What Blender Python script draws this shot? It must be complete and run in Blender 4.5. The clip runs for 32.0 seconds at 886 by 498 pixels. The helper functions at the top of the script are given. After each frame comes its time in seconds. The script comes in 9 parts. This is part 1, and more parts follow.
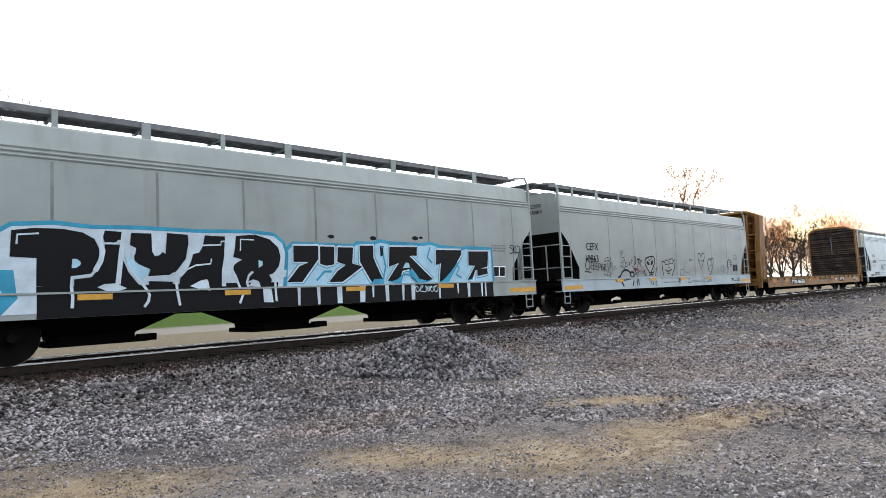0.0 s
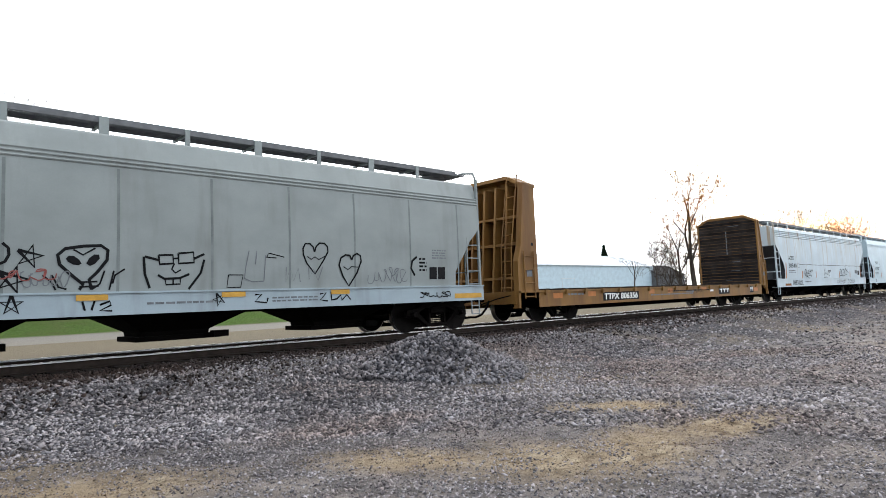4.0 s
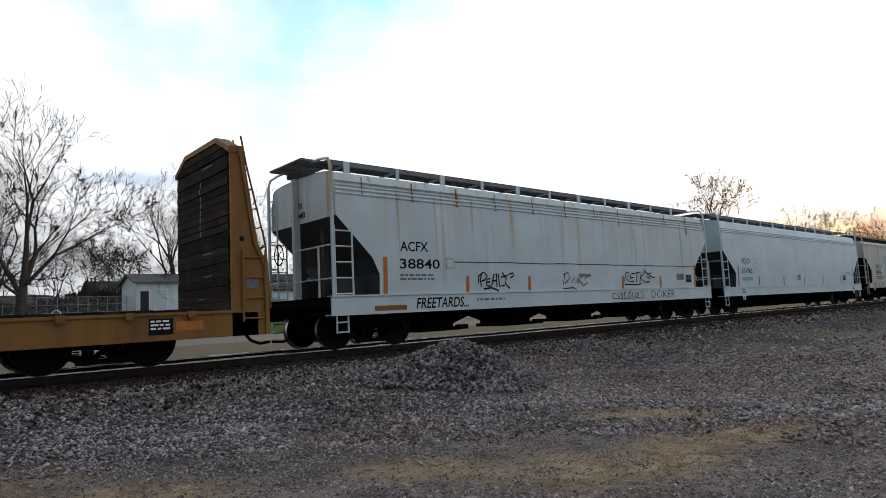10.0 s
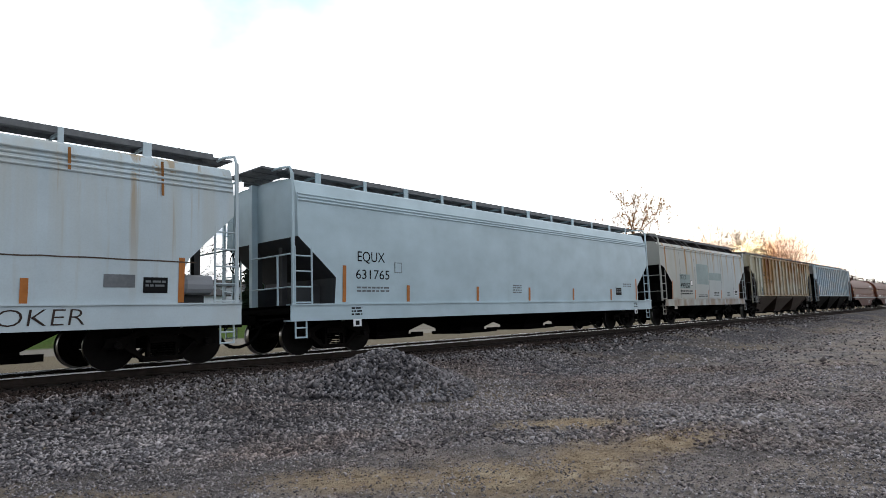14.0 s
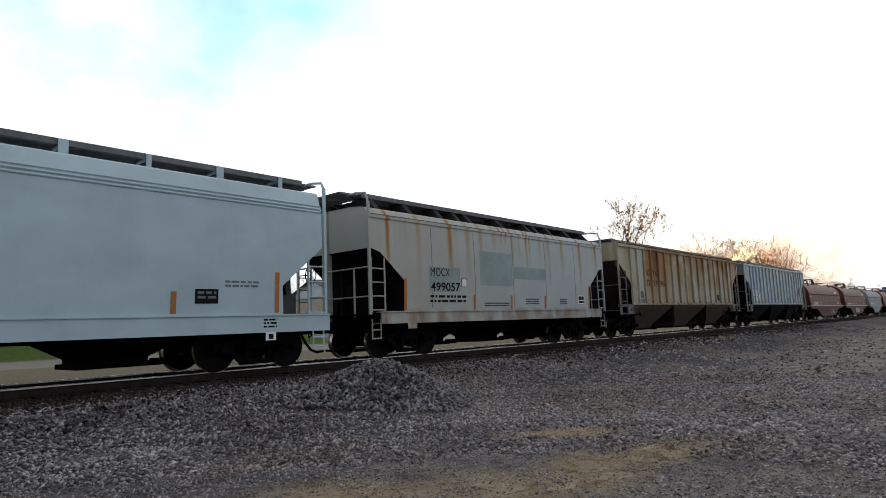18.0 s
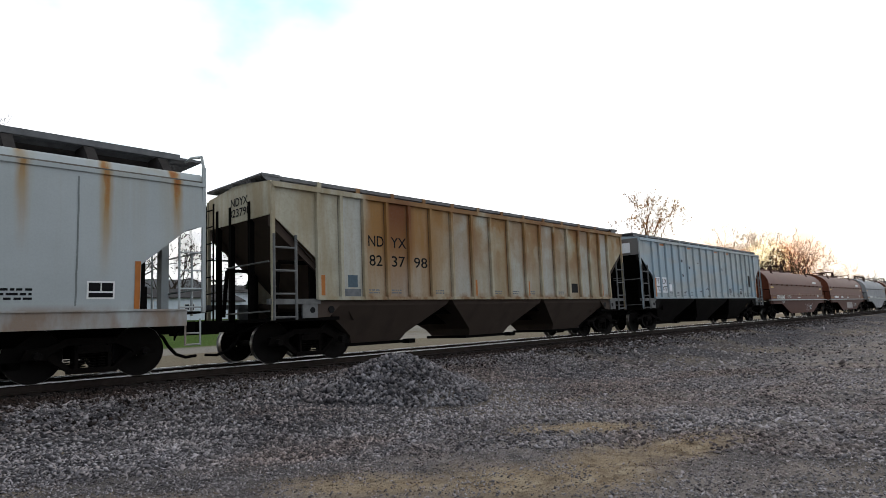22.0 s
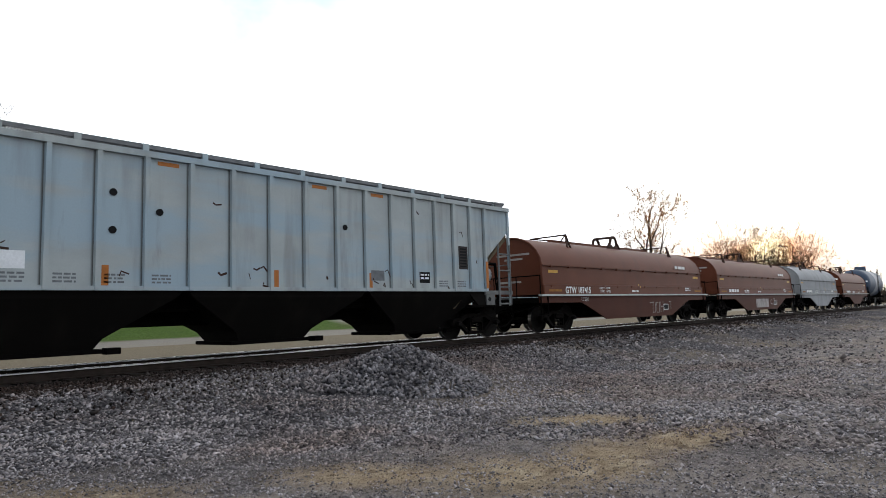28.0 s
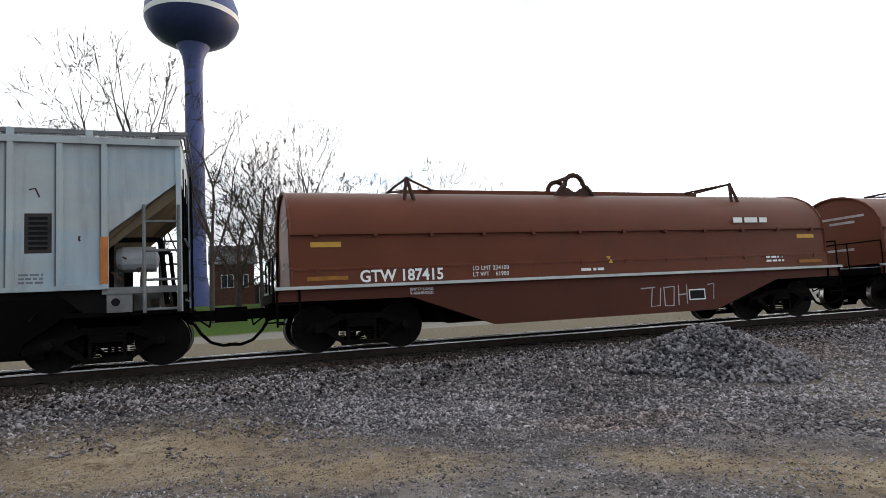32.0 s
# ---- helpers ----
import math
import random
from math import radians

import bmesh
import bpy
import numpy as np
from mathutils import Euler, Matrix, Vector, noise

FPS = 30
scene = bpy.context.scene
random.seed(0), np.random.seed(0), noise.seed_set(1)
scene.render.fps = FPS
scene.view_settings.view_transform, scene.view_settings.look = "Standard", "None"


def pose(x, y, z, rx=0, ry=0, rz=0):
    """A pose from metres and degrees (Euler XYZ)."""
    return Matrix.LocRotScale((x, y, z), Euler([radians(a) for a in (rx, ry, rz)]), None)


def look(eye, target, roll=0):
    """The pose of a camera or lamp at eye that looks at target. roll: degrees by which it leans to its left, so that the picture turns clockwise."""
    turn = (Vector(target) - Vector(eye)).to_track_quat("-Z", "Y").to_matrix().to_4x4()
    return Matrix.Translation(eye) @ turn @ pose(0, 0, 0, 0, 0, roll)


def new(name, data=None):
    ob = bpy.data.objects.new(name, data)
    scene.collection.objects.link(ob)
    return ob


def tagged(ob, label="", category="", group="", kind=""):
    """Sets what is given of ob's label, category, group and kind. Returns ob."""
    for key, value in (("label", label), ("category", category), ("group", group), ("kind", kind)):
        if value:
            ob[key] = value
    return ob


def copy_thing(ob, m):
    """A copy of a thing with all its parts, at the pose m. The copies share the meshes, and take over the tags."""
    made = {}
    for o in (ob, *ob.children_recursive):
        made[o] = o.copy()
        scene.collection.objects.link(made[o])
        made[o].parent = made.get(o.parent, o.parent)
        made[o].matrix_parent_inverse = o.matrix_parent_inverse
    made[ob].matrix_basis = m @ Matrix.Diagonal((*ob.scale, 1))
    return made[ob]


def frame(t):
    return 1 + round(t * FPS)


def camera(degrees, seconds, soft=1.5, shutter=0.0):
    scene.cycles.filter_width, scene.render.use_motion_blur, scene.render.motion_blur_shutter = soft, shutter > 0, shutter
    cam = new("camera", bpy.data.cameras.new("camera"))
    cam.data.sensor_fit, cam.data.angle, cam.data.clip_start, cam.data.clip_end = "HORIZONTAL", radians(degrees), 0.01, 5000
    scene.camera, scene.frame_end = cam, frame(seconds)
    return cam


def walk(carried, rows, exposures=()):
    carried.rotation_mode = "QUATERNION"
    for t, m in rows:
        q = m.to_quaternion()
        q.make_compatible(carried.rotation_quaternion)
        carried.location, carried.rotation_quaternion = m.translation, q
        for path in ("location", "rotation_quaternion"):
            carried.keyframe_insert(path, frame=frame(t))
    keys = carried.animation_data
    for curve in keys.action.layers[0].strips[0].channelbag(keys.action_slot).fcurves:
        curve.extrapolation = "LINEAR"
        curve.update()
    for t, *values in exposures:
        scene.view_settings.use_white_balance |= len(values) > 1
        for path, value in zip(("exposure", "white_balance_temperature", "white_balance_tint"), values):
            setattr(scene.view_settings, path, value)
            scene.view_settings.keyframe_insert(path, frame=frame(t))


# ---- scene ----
cam = camera(70.96, 32.0, soft=0.6)
EYE = 0.78
walk(cam, [
    (0, pose(0, 0, EYE, 94.48, 2.81, -43.51)),
    (0.5, pose(0, 0, EYE, 94.65, 2.73, -43.56)),
    (1, pose(0, 0, EYE, 94.71, 2.55, -43.65)),
    (1.5, pose(0, 0, EYE, 94.76, 2.50, -43.66)),
    (2, pose(0, 0, EYE, 94.82, 2.45, -43.65)),
    (2.5, pose(0, 0, EYE, 94.81, 2.18, -43.35)),
    (3, pose(0, 0, EYE, 94.82, 1.96, -43.21)),
    (3.5, pose(0, 0, EYE, 94.79, 2.37, -43.26)),
    (4, pose(0, 0, EYE, 94.79, 2.37, -43.27)),
    (4.5, pose(0, 0, EYE, 94.81, 2.52, -43.30)),
    (6.5, pose(0, 0, EYE, 94.84, 2.50, -42.70)),
    (7, pose(0, 0, EYE, 94.86, 2.74, -42.45)),
    (7.5, pose(0, 0, EYE, 94.68, 2.92, -42.29)),
    (8, pose(0, 0, EYE, 94.65, 2.86, -42.39)),
    (8.5, pose(0, 0, EYE, 94.72, 3.00, -42.57)),
    (9, pose(0, 0, EYE, 94.88, 2.75, -42.76)),
    (9.5, pose(0, 0, EYE, 95.41, 2.77, -42.68)),
    (10, pose(0, 0, EYE, 95.64, 2.74, -41.38)),
    (10.5, pose(0, 0, EYE, 95.79, 2.81, -40.71)),
    (11, pose(0, 0, EYE, 95.77, 2.65, -40.42)),
    (11.5, pose(0, 0, EYE, 95.85, 2.15, -39.12)),
    (12, pose(0, 0, EYE, 95.82, 1.83, -41.51)),
    (12.5, pose(0, 0, EYE, 95.74, 0.65, -47.37)),
    (13, pose(0, 0, EYE, 95.97, 1.14, -50.91)),
    (13.5, pose(0, 0, EYE, 96.07, 1.08, -50.58)),
    (14, pose(0, 0, EYE, 96.21, 2.03, -47.85)),
    (14.5, pose(0, 0, EYE, 96.30, 1.38, -48.61)),
    (15, pose(0, 0, EYE, 96.35, 1.61, -49.02)),
    (15.5, pose(0, 0, EYE, 96.64, 2.11, -49.39)),
    (17.5, pose(0, 0, EYE, 97.02, 2.42, -48.61)),
    (18, pose(0, 0, EYE, 97.07, 2.24, -48.23)),
    (18.5, pose(0, 0, EYE, 97.02, 2.15, -47.90)),
    (19, pose(0, 0, EYE, 97.00, 2.16, -47.74)),
    (19.5, pose(0, 0, EYE, 96.90, 2.25, -47.46)),
    (20, pose(0, 0, EYE, 96.79, 2.12, -47.21)),
    (20.5, pose(0, 0, EYE, 96.71, 2.21, -47.04)),
    (21, pose(0, 0, EYE, 96.67, 2.28, -46.88)),
    (21.5, pose(0, 0, EYE, 96.65, 2.38, -46.73)),
    (22, pose(0, 0, EYE, 96.63, 2.34, -46.63)),
    (22.5, pose(0, 0, EYE, 96.62, 2.23, -46.57)),
    (23, pose(0, 0, EYE, 96.62, 2.18, -46.51)),
    (23.5, pose(0, 0, EYE, 96.61, 2.21, -46.47)),
    (24, pose(0, 0, EYE, 96.59, 2.10, -46.44)),
    (24.5, pose(0, 0, EYE, 96.57, 2.12, -46.41)),
    (25, pose(0, 0, EYE, 96.56, 2.08, -46.40)),
    (25.5, pose(0, 0, EYE, 96.51, 2.06, -46.44)),
    (26, pose(0, 0, EYE, 96.50, 2.13, -46.49)),
    (26.5, pose(0, 0, EYE, 96.35, 2.10, -46.55)),
    (28.5, pose(0, 0, EYE, 95.84, 1.95, -46.45)),
    (29, pose(0, 0, EYE, 95.85, 1.98, -46.40)),
    (29.5, pose(0, 0, EYE, 95.85, 1.82, -46.33)),
    (30, pose(0, 0, EYE, 95.77, 2.03, -46.24)),
    (30.5, pose(0, 0, EYE, 95.69, 1.98, -46.09)),
    (31, pose(0, 0, EYE, 95.45, 1.90, -45.62)),
    (31.3, pose(0, 0, EYE, 95.73, 1.37, -41.95)),
    (31.4, pose(0, 0, EYE, 95.59, 1.19, -38.92)),
    (31.5, pose(0, 0, EYE, 95.31, 1.01, -34.99)),
    (31.6, pose(0, 0, EYE, 95.49, 1.44, -31.52)),
    (31.7, pose(0, 0, EYE, 95.36, 1.87, -28.25)),
    (31.8, pose(0, 0, EYE, 95.30, 2.30, -25.05)),
    (31.9, pose(0, 0, EYE, 95.18, 2.72, -22.25)),
    (32, pose(0, 0, EYE, 95.26, 3.15, -19.69)),
], exposures=[(0, 0.0), (4.5, -0.05), (6.5, -1.15), (8, -1.7), (9.5, -1.65), (10.5, -1.2), (13, -0.85), (17.5, -1.4), (20, -1.3), (24, -0.9), (26, -0.85), (31, -0.85), (32, -0.75)])

TRACK_Y = 13.6

# ---- the train's way along the track: metres gone at t seconds, one smooth curve
GONE = (6.3432, 6.00627, -0.28746, 0.07224, -0.01536, -0.03816)


def gone(t):
    u = t / 16 - 1
    return 12.0 * (sum(c * u ** k for k, c in enumerate(GONE)) - sum(c * (-1) ** k for k, c in enumerate(GONE)))


# ---- world and sun
SUN_AZ, SUN_EL = 74.3, 3.9
BEHIND = (0.40, 0.445, 0.50)
CLOUD, SKY_GAIN = 33.0, 9.5


def make_world():
    w = bpy.data.worlds.new("evening_sky")
    scene.world = w
    w.use_nodes = True
    n, l = w.node_tree.nodes, w.node_tree.links
    n.clear()
    out, bg = n.new("ShaderNodeOutputWorld"), n.new("ShaderNodeBackground")
    sky = n.new("ShaderNodeTexSky")
    sky.sky_type, sky.sun_disc = "NISHITA", False
    sky.sun_elevation, sky.sun_rotation = radians(SUN_EL + 5), radians(SUN_AZ)
    sky.air_density, sky.dust_density = 1.0, 2.0
    co = n.new("ShaderNodeTexCoord")

    def tex(scale, stretch, detail):
        mp, nz = n.new("ShaderNodeMapping"), n.new("ShaderNodeTexNoise")
        mp.inputs["Scale"].default_value = stretch
        nz.inputs["Scale"].default_value, nz.inputs["Detail"].default_value = scale, detail
        l.new(co.outputs["Generated"], mp.inputs[0])
        l.new(mp.outputs[0], nz.inputs[0])
        return nz.outputs[0]

    def span_of(src, a, b):
        r = n.new("ShaderNodeMapRange")
        r.inputs[1].default_value, r.inputs[2].default_value = a, b
        l.new(src, r.inputs[0])
        return r.outputs[0]

    def calc(how, a, b):
        m = n.new("ShaderNodeMath")
        m.operation = how
        for slot, v in ((0, a), (1, b)):
            if isinstance(v, float):
                m.inputs[slot].default_value = v
            else:
                l.new(v, m.inputs[slot])
        return m.outputs[0]

    def blend(fac, a, b):
        x = n.new("ShaderNodeMix")
        x.data_type = "RGBA"
        l.new(fac, x.inputs[0])
        for slot, v in ((6, a), (7, b)):
            if isinstance(v, tuple):
                x.inputs[slot].default_value = (*v, 1)
            else:
                l.new(v, x.inputs[slot])
        return x.outputs[2]

    puff = tex(3.2, (1, 1, 1.6), 8)
    # one ragged gap of open sky high over the houses
    gap_dir = n.new("ShaderNodeVectorMath")
    gap_dir.operation = "DISTANCE"
    gap_dir.inputs[1].default_value = (math.sin(radians(31)) * math.cos(radians(31)), math.cos(radians(31)) * math.cos(radians(31)), math.sin(radians(31)))
    l.new(co.outputs["Generated"], gap_dir.inputs[0])
    gap = span_of(calc("ADD", gap_dir.outputs["Value"], calc("MULTIPLY", puff, 0.75)), 0.66, 0.42)
    gain = n.new("ShaderNodeMix")
    gain.data_type, gain.blend_type = "RGBA", "MULTIPLY"
    gain.inputs[0].default_value = 1
    gain.inputs[7].default_value = (SKY_GAIN * 0.66, SKY_GAIN * 1.08, SKY_GAIN * 1.0, 1)
    l.new(sky.outputs[0], gain.inputs[6])
    cloud = blend(span_of(puff, 0.25, 0.75), (CLOUD * 0.90, CLOUD * 0.955, CLOUD * 1.04), (CLOUD * 1.06, CLOUD * 1.05, CLOUD * 1.03))
    # low thin banks over the roofs
    up = n.new("ShaderNodeSeparateXYZ")
    l.new(co.outputs["Generated"], up.inputs[0])
    low = calc("MULTIPLY", span_of(up.outputs[2], 0.07, 0.115), span_of(up.outputs[2], 0.175, 0.135))
    low = calc("MULTIPLY", low, span_of(up.outputs[0], 0.62, 0.48))
    bank = calc("MULTIPLY", span_of(tex(2.6, (1, 1, 14), 5), 0.57, 0.68), low)
    cloud = blend(bank, cloud, (CLOUD * 0.42, CLOUD * 0.47, CLOUD * 0.54))
    for az, el, size, depth in ((29.5, 7.9, 0.085, 0.46), (26.5, 9.8, 0.05, 0.6), (52.0, 8.4, 0.03, 0.62), (38.0, 6.6, 0.05, 0.7), (15.0, 12.0, 0.12, 0.75)):
        squash, streak = n.new("ShaderNodeMapping"), n.new("ShaderNodeVectorMath")
        squash.inputs["Scale"].default_value = (1, 1, 7)
        streak.operation = "DISTANCE"
        streak.inputs[1].default_value = (math.sin(radians(az)) * math.cos(radians(el)), math.cos(radians(az)) * math.cos(radians(el)), 7 * math.sin(radians(el)))
        l.new(co.outputs["Generated"], squash.inputs[0])
        l.new(squash.outputs[0], streak.inputs[0])
        edge = calc("ADD", streak.outputs["Value"], calc("MULTIPLY", tex(11, (1, 1, 2.5), 6), 0.15))
        cloud = blend(span_of(edge, size + 0.08, size * 0.5 + 0.05), cloud, (CLOUD * depth * 0.78, CLOUD * depth * 0.90, CLOUD * depth * 1.06))
    # warm brightness of the low sun behind thin cloud
    near_sun = n.new("ShaderNodeVectorMath")
    near_sun.operation = "DISTANCE"
    near_sun.inputs[1].default_value = (math.sin(radians(SUN_AZ)) * math.cos(radians(SUN_EL)), math.cos(radians(SUN_AZ)) * math.cos(radians(SUN_EL)), math.sin(radians(SUN_EL)))
    l.new(co.outputs["Generated"], near_sun.inputs[0])
    cloud = blend(span_of(near_sun.outputs["Value"], 0.26, 0.05), cloud, (CLOUD * 1.3, CLOUD * 1.2, CLOUD * 1.02))
    flat_sun, flatten = n.new("ShaderNodeVectorMath"), n.new("ShaderNodeMapping")
    flatten.inputs["Scale"].default_value = (1, 1, 2.6)
    flat_sun.operation = "DISTANCE"
    flat_sun.inputs[1].default_value = (math.sin(radians(SUN_AZ)) * math.cos(radians(SUN_EL)), math.cos(radians(SUN_AZ)) * math.cos(radians(SUN_EL)), 2.6 * math.sin(radians(SUN_EL - 0.3)))
    l.new(co.outputs["Generated"], flatten.inputs[0])
    l.new(flatten.outputs[0], flat_sun.inputs[0])
    halo = calc("ADD", flat_sun.outputs["Value"], calc("MULTIPLY", calc("SUBTRACT", tex(26, (1, 1, 1), 4), 0.5), 0.16))
    cloud = blend(calc("MULTIPLY", span_of(halo, 0.15, 0.03), 0.95), cloud, (CLOUD * 0.95, CLOUD * 0.39, CLOUD * 0.155))
    cloud = blend(span_of(near_sun.outputs["Value"], 0.032, 0.010), cloud, (CLOUD * 2.4, CLOUD * 1.9, CLOUD * 1.1))
    # sky out of view, dimmed overhead and away from the sunset to shape light
    away = n.new("ShaderNodeVectorMath")
    away.operation = "DOT_PRODUCT"
    away.inputs[1].default_value = (-math.sin(radians(38)), -math.cos(radians(38)), 0)
    l.new(co.outputs["Generated"], away.inputs[0])
    dull = blend(span_of(away.outputs["Value"], -0.15, 0.7), (1.0, 1.0, 1.0), BEHIND)
    shade = calc("SUBTRACT", 1.0, calc("MULTIPLY", span_of(up.outputs[2], 0.58, 0.95), 0.55))
    for factor in (dull, shade):
        dim = n.new("ShaderNodeVectorMath")
        dim.operation = "MULTIPLY"
        l.new(cloud, dim.inputs[0])
        l.new(factor, dim.inputs[1])
        cloud = dim.outputs[0]
    l.new(blend(gap, cloud, gain.outputs[2]), bg.inputs[0])
    bg.inputs[1].default_value = 0.1
    l.new(bg.outputs[0], out.inputs[0])


make_world()
sun = new("sun", bpy.data.lights.new("sun", "SUN"))
sun.data.energy, sun.data.angle, sun.data.color = 3.5, radians(1.5), (1.0, 0.72, 0.45)
_a, _e = radians(SUN_AZ), radians(SUN_EL)
sun.matrix_world = look((0, 0, 60), (-100 * math.sin(_a) * math.cos(_e), -100 * math.cos(_a) * math.cos(_e), 60 - 100 * math.sin(_e)))


# ---- materials
def nodes_of(name, rough=0.7, metal=0.0, gloss=0.2):
    m = bpy.data.materials.new(name)
    m.use_nodes = True
    b = m.node_tree.nodes["Principled BSDF"]
    b.inputs["Roughness"].default_value, b.inputs["Metallic"].default_value = rough, metal
    b.inputs["Specular IOR Level"].default_value = gloss
    return m, m.node_tree.nodes, m.node_tree.links, b


def noise_node(n, l, scale, detail=5, stretch=(1, 1, 1), coord="Object", rough=0.55):
    co, mp, nz = n.new("ShaderNodeTexCoord"), n.new("ShaderNodeMapping"), n.new("ShaderNodeTexNoise")
    mp.inputs["Scale"].default_value = stretch
    nz.inputs["Scale"].default_value, nz.inputs["Detail"].default_value = scale, detail
    nz.inputs["Roughness"].default_value = rough
    l.new(co.outputs[coord], mp.inputs[0])
    l.new(mp.outputs[0], nz.inputs[0])
    return nz.outputs[0]


def ramp(n, l, src, a, b, ca=(0, 0, 0), cb=(1, 1, 1)):
    r = n.new("ShaderNodeValToRGB")
    e = r.color_ramp.elements
    e[0].position, e[0].color, e[1].position, e[1].color = a, (*ca, 1), b, (*cb, 1)
    l.new(src, r.inputs[0])
    return r.outputs[0]


def mixed(n, l, fac, a, b, how="MIX"):
    x = n.new("ShaderNodeMix")
    x.data_type, x.blend_type = "RGBA", how
    for slot, v in ((0, fac), (6, a), (7, b)):
        if isinstance(v, (int, float)):
            x.inputs[slot].default_value = v
        elif isinstance(v, tuple):
            x.inputs[slot].default_value = (*v, 1)
        else:
            l.new(v, x.inputs[slot])
    return x.outputs[2]


def bump(n, l, b, src, strength, dist):
    x = n.new("ShaderNodeBump")
    x.inputs["Strength"].default_value, x.inputs["Distance"].default_value = strength, dist
    l.new(src, x.inputs["Height"])
    l.new(x.outputs[0], b.inputs["Normal"])


def times_col(c, k):
    return tuple(min(1.0, v * k) for v in c)


def paint(name, col, rough=0.55, metal=0.0, gloss=0.2, dirt=(0.10, 0.085, 0.07), grime=0.35, rust=0.0, rust_col=(0.19, 0.075, 0.025), scale=0.9, seed=0.0, fine=30, wash=None):
    """Weathered paint: broad mottling, dirt streaks that run down, rust runs and a fine grain."""
    m, n, l, b = nodes_of(name, rough, metal, gloss)
    broad = noise_node(n, l, scale, 6, (1, 1, 1.4))
    c = mixed(n, l, ramp(n, l, broad, 0.3, 0.75), times_col(col, 0.84), times_col(col, 1.06))
    if wash:
        c = mixed(n, l, ramp(n, l, noise_node(n, l, 0.9, 5, (0.3, 0.3, 1.3)), 0.46, 0.60), c, wash)
        # dark line down one edge of the panel
        uv, edge = n.new("ShaderNodeTexCoord"), n.new("ShaderNodeSeparateXYZ")
        l.new(uv.outputs["UV"], edge.inputs[0])
        c = mixed(n, l, ramp(n, l, edge.outputs[0], 0.93, 0.98, (0, 0, 0), (0.85,) * 3), c, (0.06, 0.055, 0.05))
    run = noise_node(n, l, 2.2, 6, (1.0, 1.0, 0.13))
    c = mixed(n, l, ramp(n, l, run, 0.52, 0.86, (0, 0, 0), (grime, grime, grime)), c, dirt)
    if rust:
        blot = noise_node(n, l, 1.1 + seed, 8, (1.3, 1.3, 0.2), rough=0.65)
        c = mixed(n, l, ramp(n, l, blot, 0.62 - 0.2 * rust, 0.86 - 0.16 * rust, (0, 0, 0), (min(1, 0.55 + rust),) * 3), c, rust_col)
    grain = noise_node(n, l, fine, 4)
    c = mixed(n, l, ramp(n, l, grain, 0.35, 0.75, (0, 0, 0), (0.12,) * 3), c, times_col(col, 0.6))
    l.new(c, b.inputs["Base Color"])
    bump(n, l, b, broad, 0.12, 0.02)
    return m


def plain(name, col, rough=0.7, metal=0.0, vary=0.25, scale=6.0, gloss=0.1):
    m, n, l, b = nodes_of(name, rough, metal, gloss)
    a = noise_node(n, l, scale, 6)
    f = noise_node(n, l, scale * 9, 3)
    c = mixed(n, l, ramp(n, l, a, 0.3, 0.72), times_col(col, 1 - vary), times_col(col, 1 + vary * 0.5))
    c = mixed(n, l, ramp(n, l, f, 0.35, 0.7, (0, 0, 0), (0.3,) * 3), c, times_col(col, 0.65))
    l.new(c, b.inputs["Base Color"])
    bump(n, l, b, f, 0.15, 0.004)
    return m


def stone_mat(name, dark, light, tint):
    m, n, l, b = nodes_of(name, 0.85, 0.0, 0.05)
    g = n.new("ShaderNodeNewGeometry")
    r = n.new("ShaderNodeValToRGB")
    e = r.color_ramp.elements
    e[0].position, e[0].color = 0.0, (*dark, 1)
    e[1].position, e[1].color = 1.0, (*light, 1)
    k = e.new(0.45)
    k.color = (*[p * 0.7 + q * 0.36 for p, q in zip(dark, light)], 1)
    k = e.new(0.72)
    k.color = (*tint, 1)
    l.new(g.outputs["Random Per Island"], r.inputs[0])
    f = noise_node(n, l, 60, 3)
    c = mixed(n, l, ramp(n, l, f, 0.3, 0.7, (0, 0, 0), (0.35,) * 3), r.outputs[0], times_col(dark, 0.8))
    # broad drifts of damper and dustier stone
    broad = noise_node(n, l, 0.55, 5, (0.7, 1.2, 1))
    c = mixed(n, l, ramp(n, l, broad, 0.36, 0.56, (0.62, 0.62, 0.62), (0, 0, 0)), c, mixed(n, l, 1.0, c, (0.55, 0.53, 0.53), "MULTIPLY"))
    c = mixed(n, l, ramp(n, l, noise_node(n, l, 0.38, 4), 0.52, 0.68, (0, 0, 0), (0.35,) * 3), c, times_col(tint, 1.0))
    c = mixed(n, l, ramp(n, l, noise_node(n, l, 0.30, 5, (1, 1.6, 1)), 0.50, 0.62, (0, 0, 0), (0.8,) * 3), c, mixed(n, l, 1.0, c, (0.92, 0.80, 0.72), "MULTIPLY"))
    l.new(c, b.inputs["Base Color"])
    return m


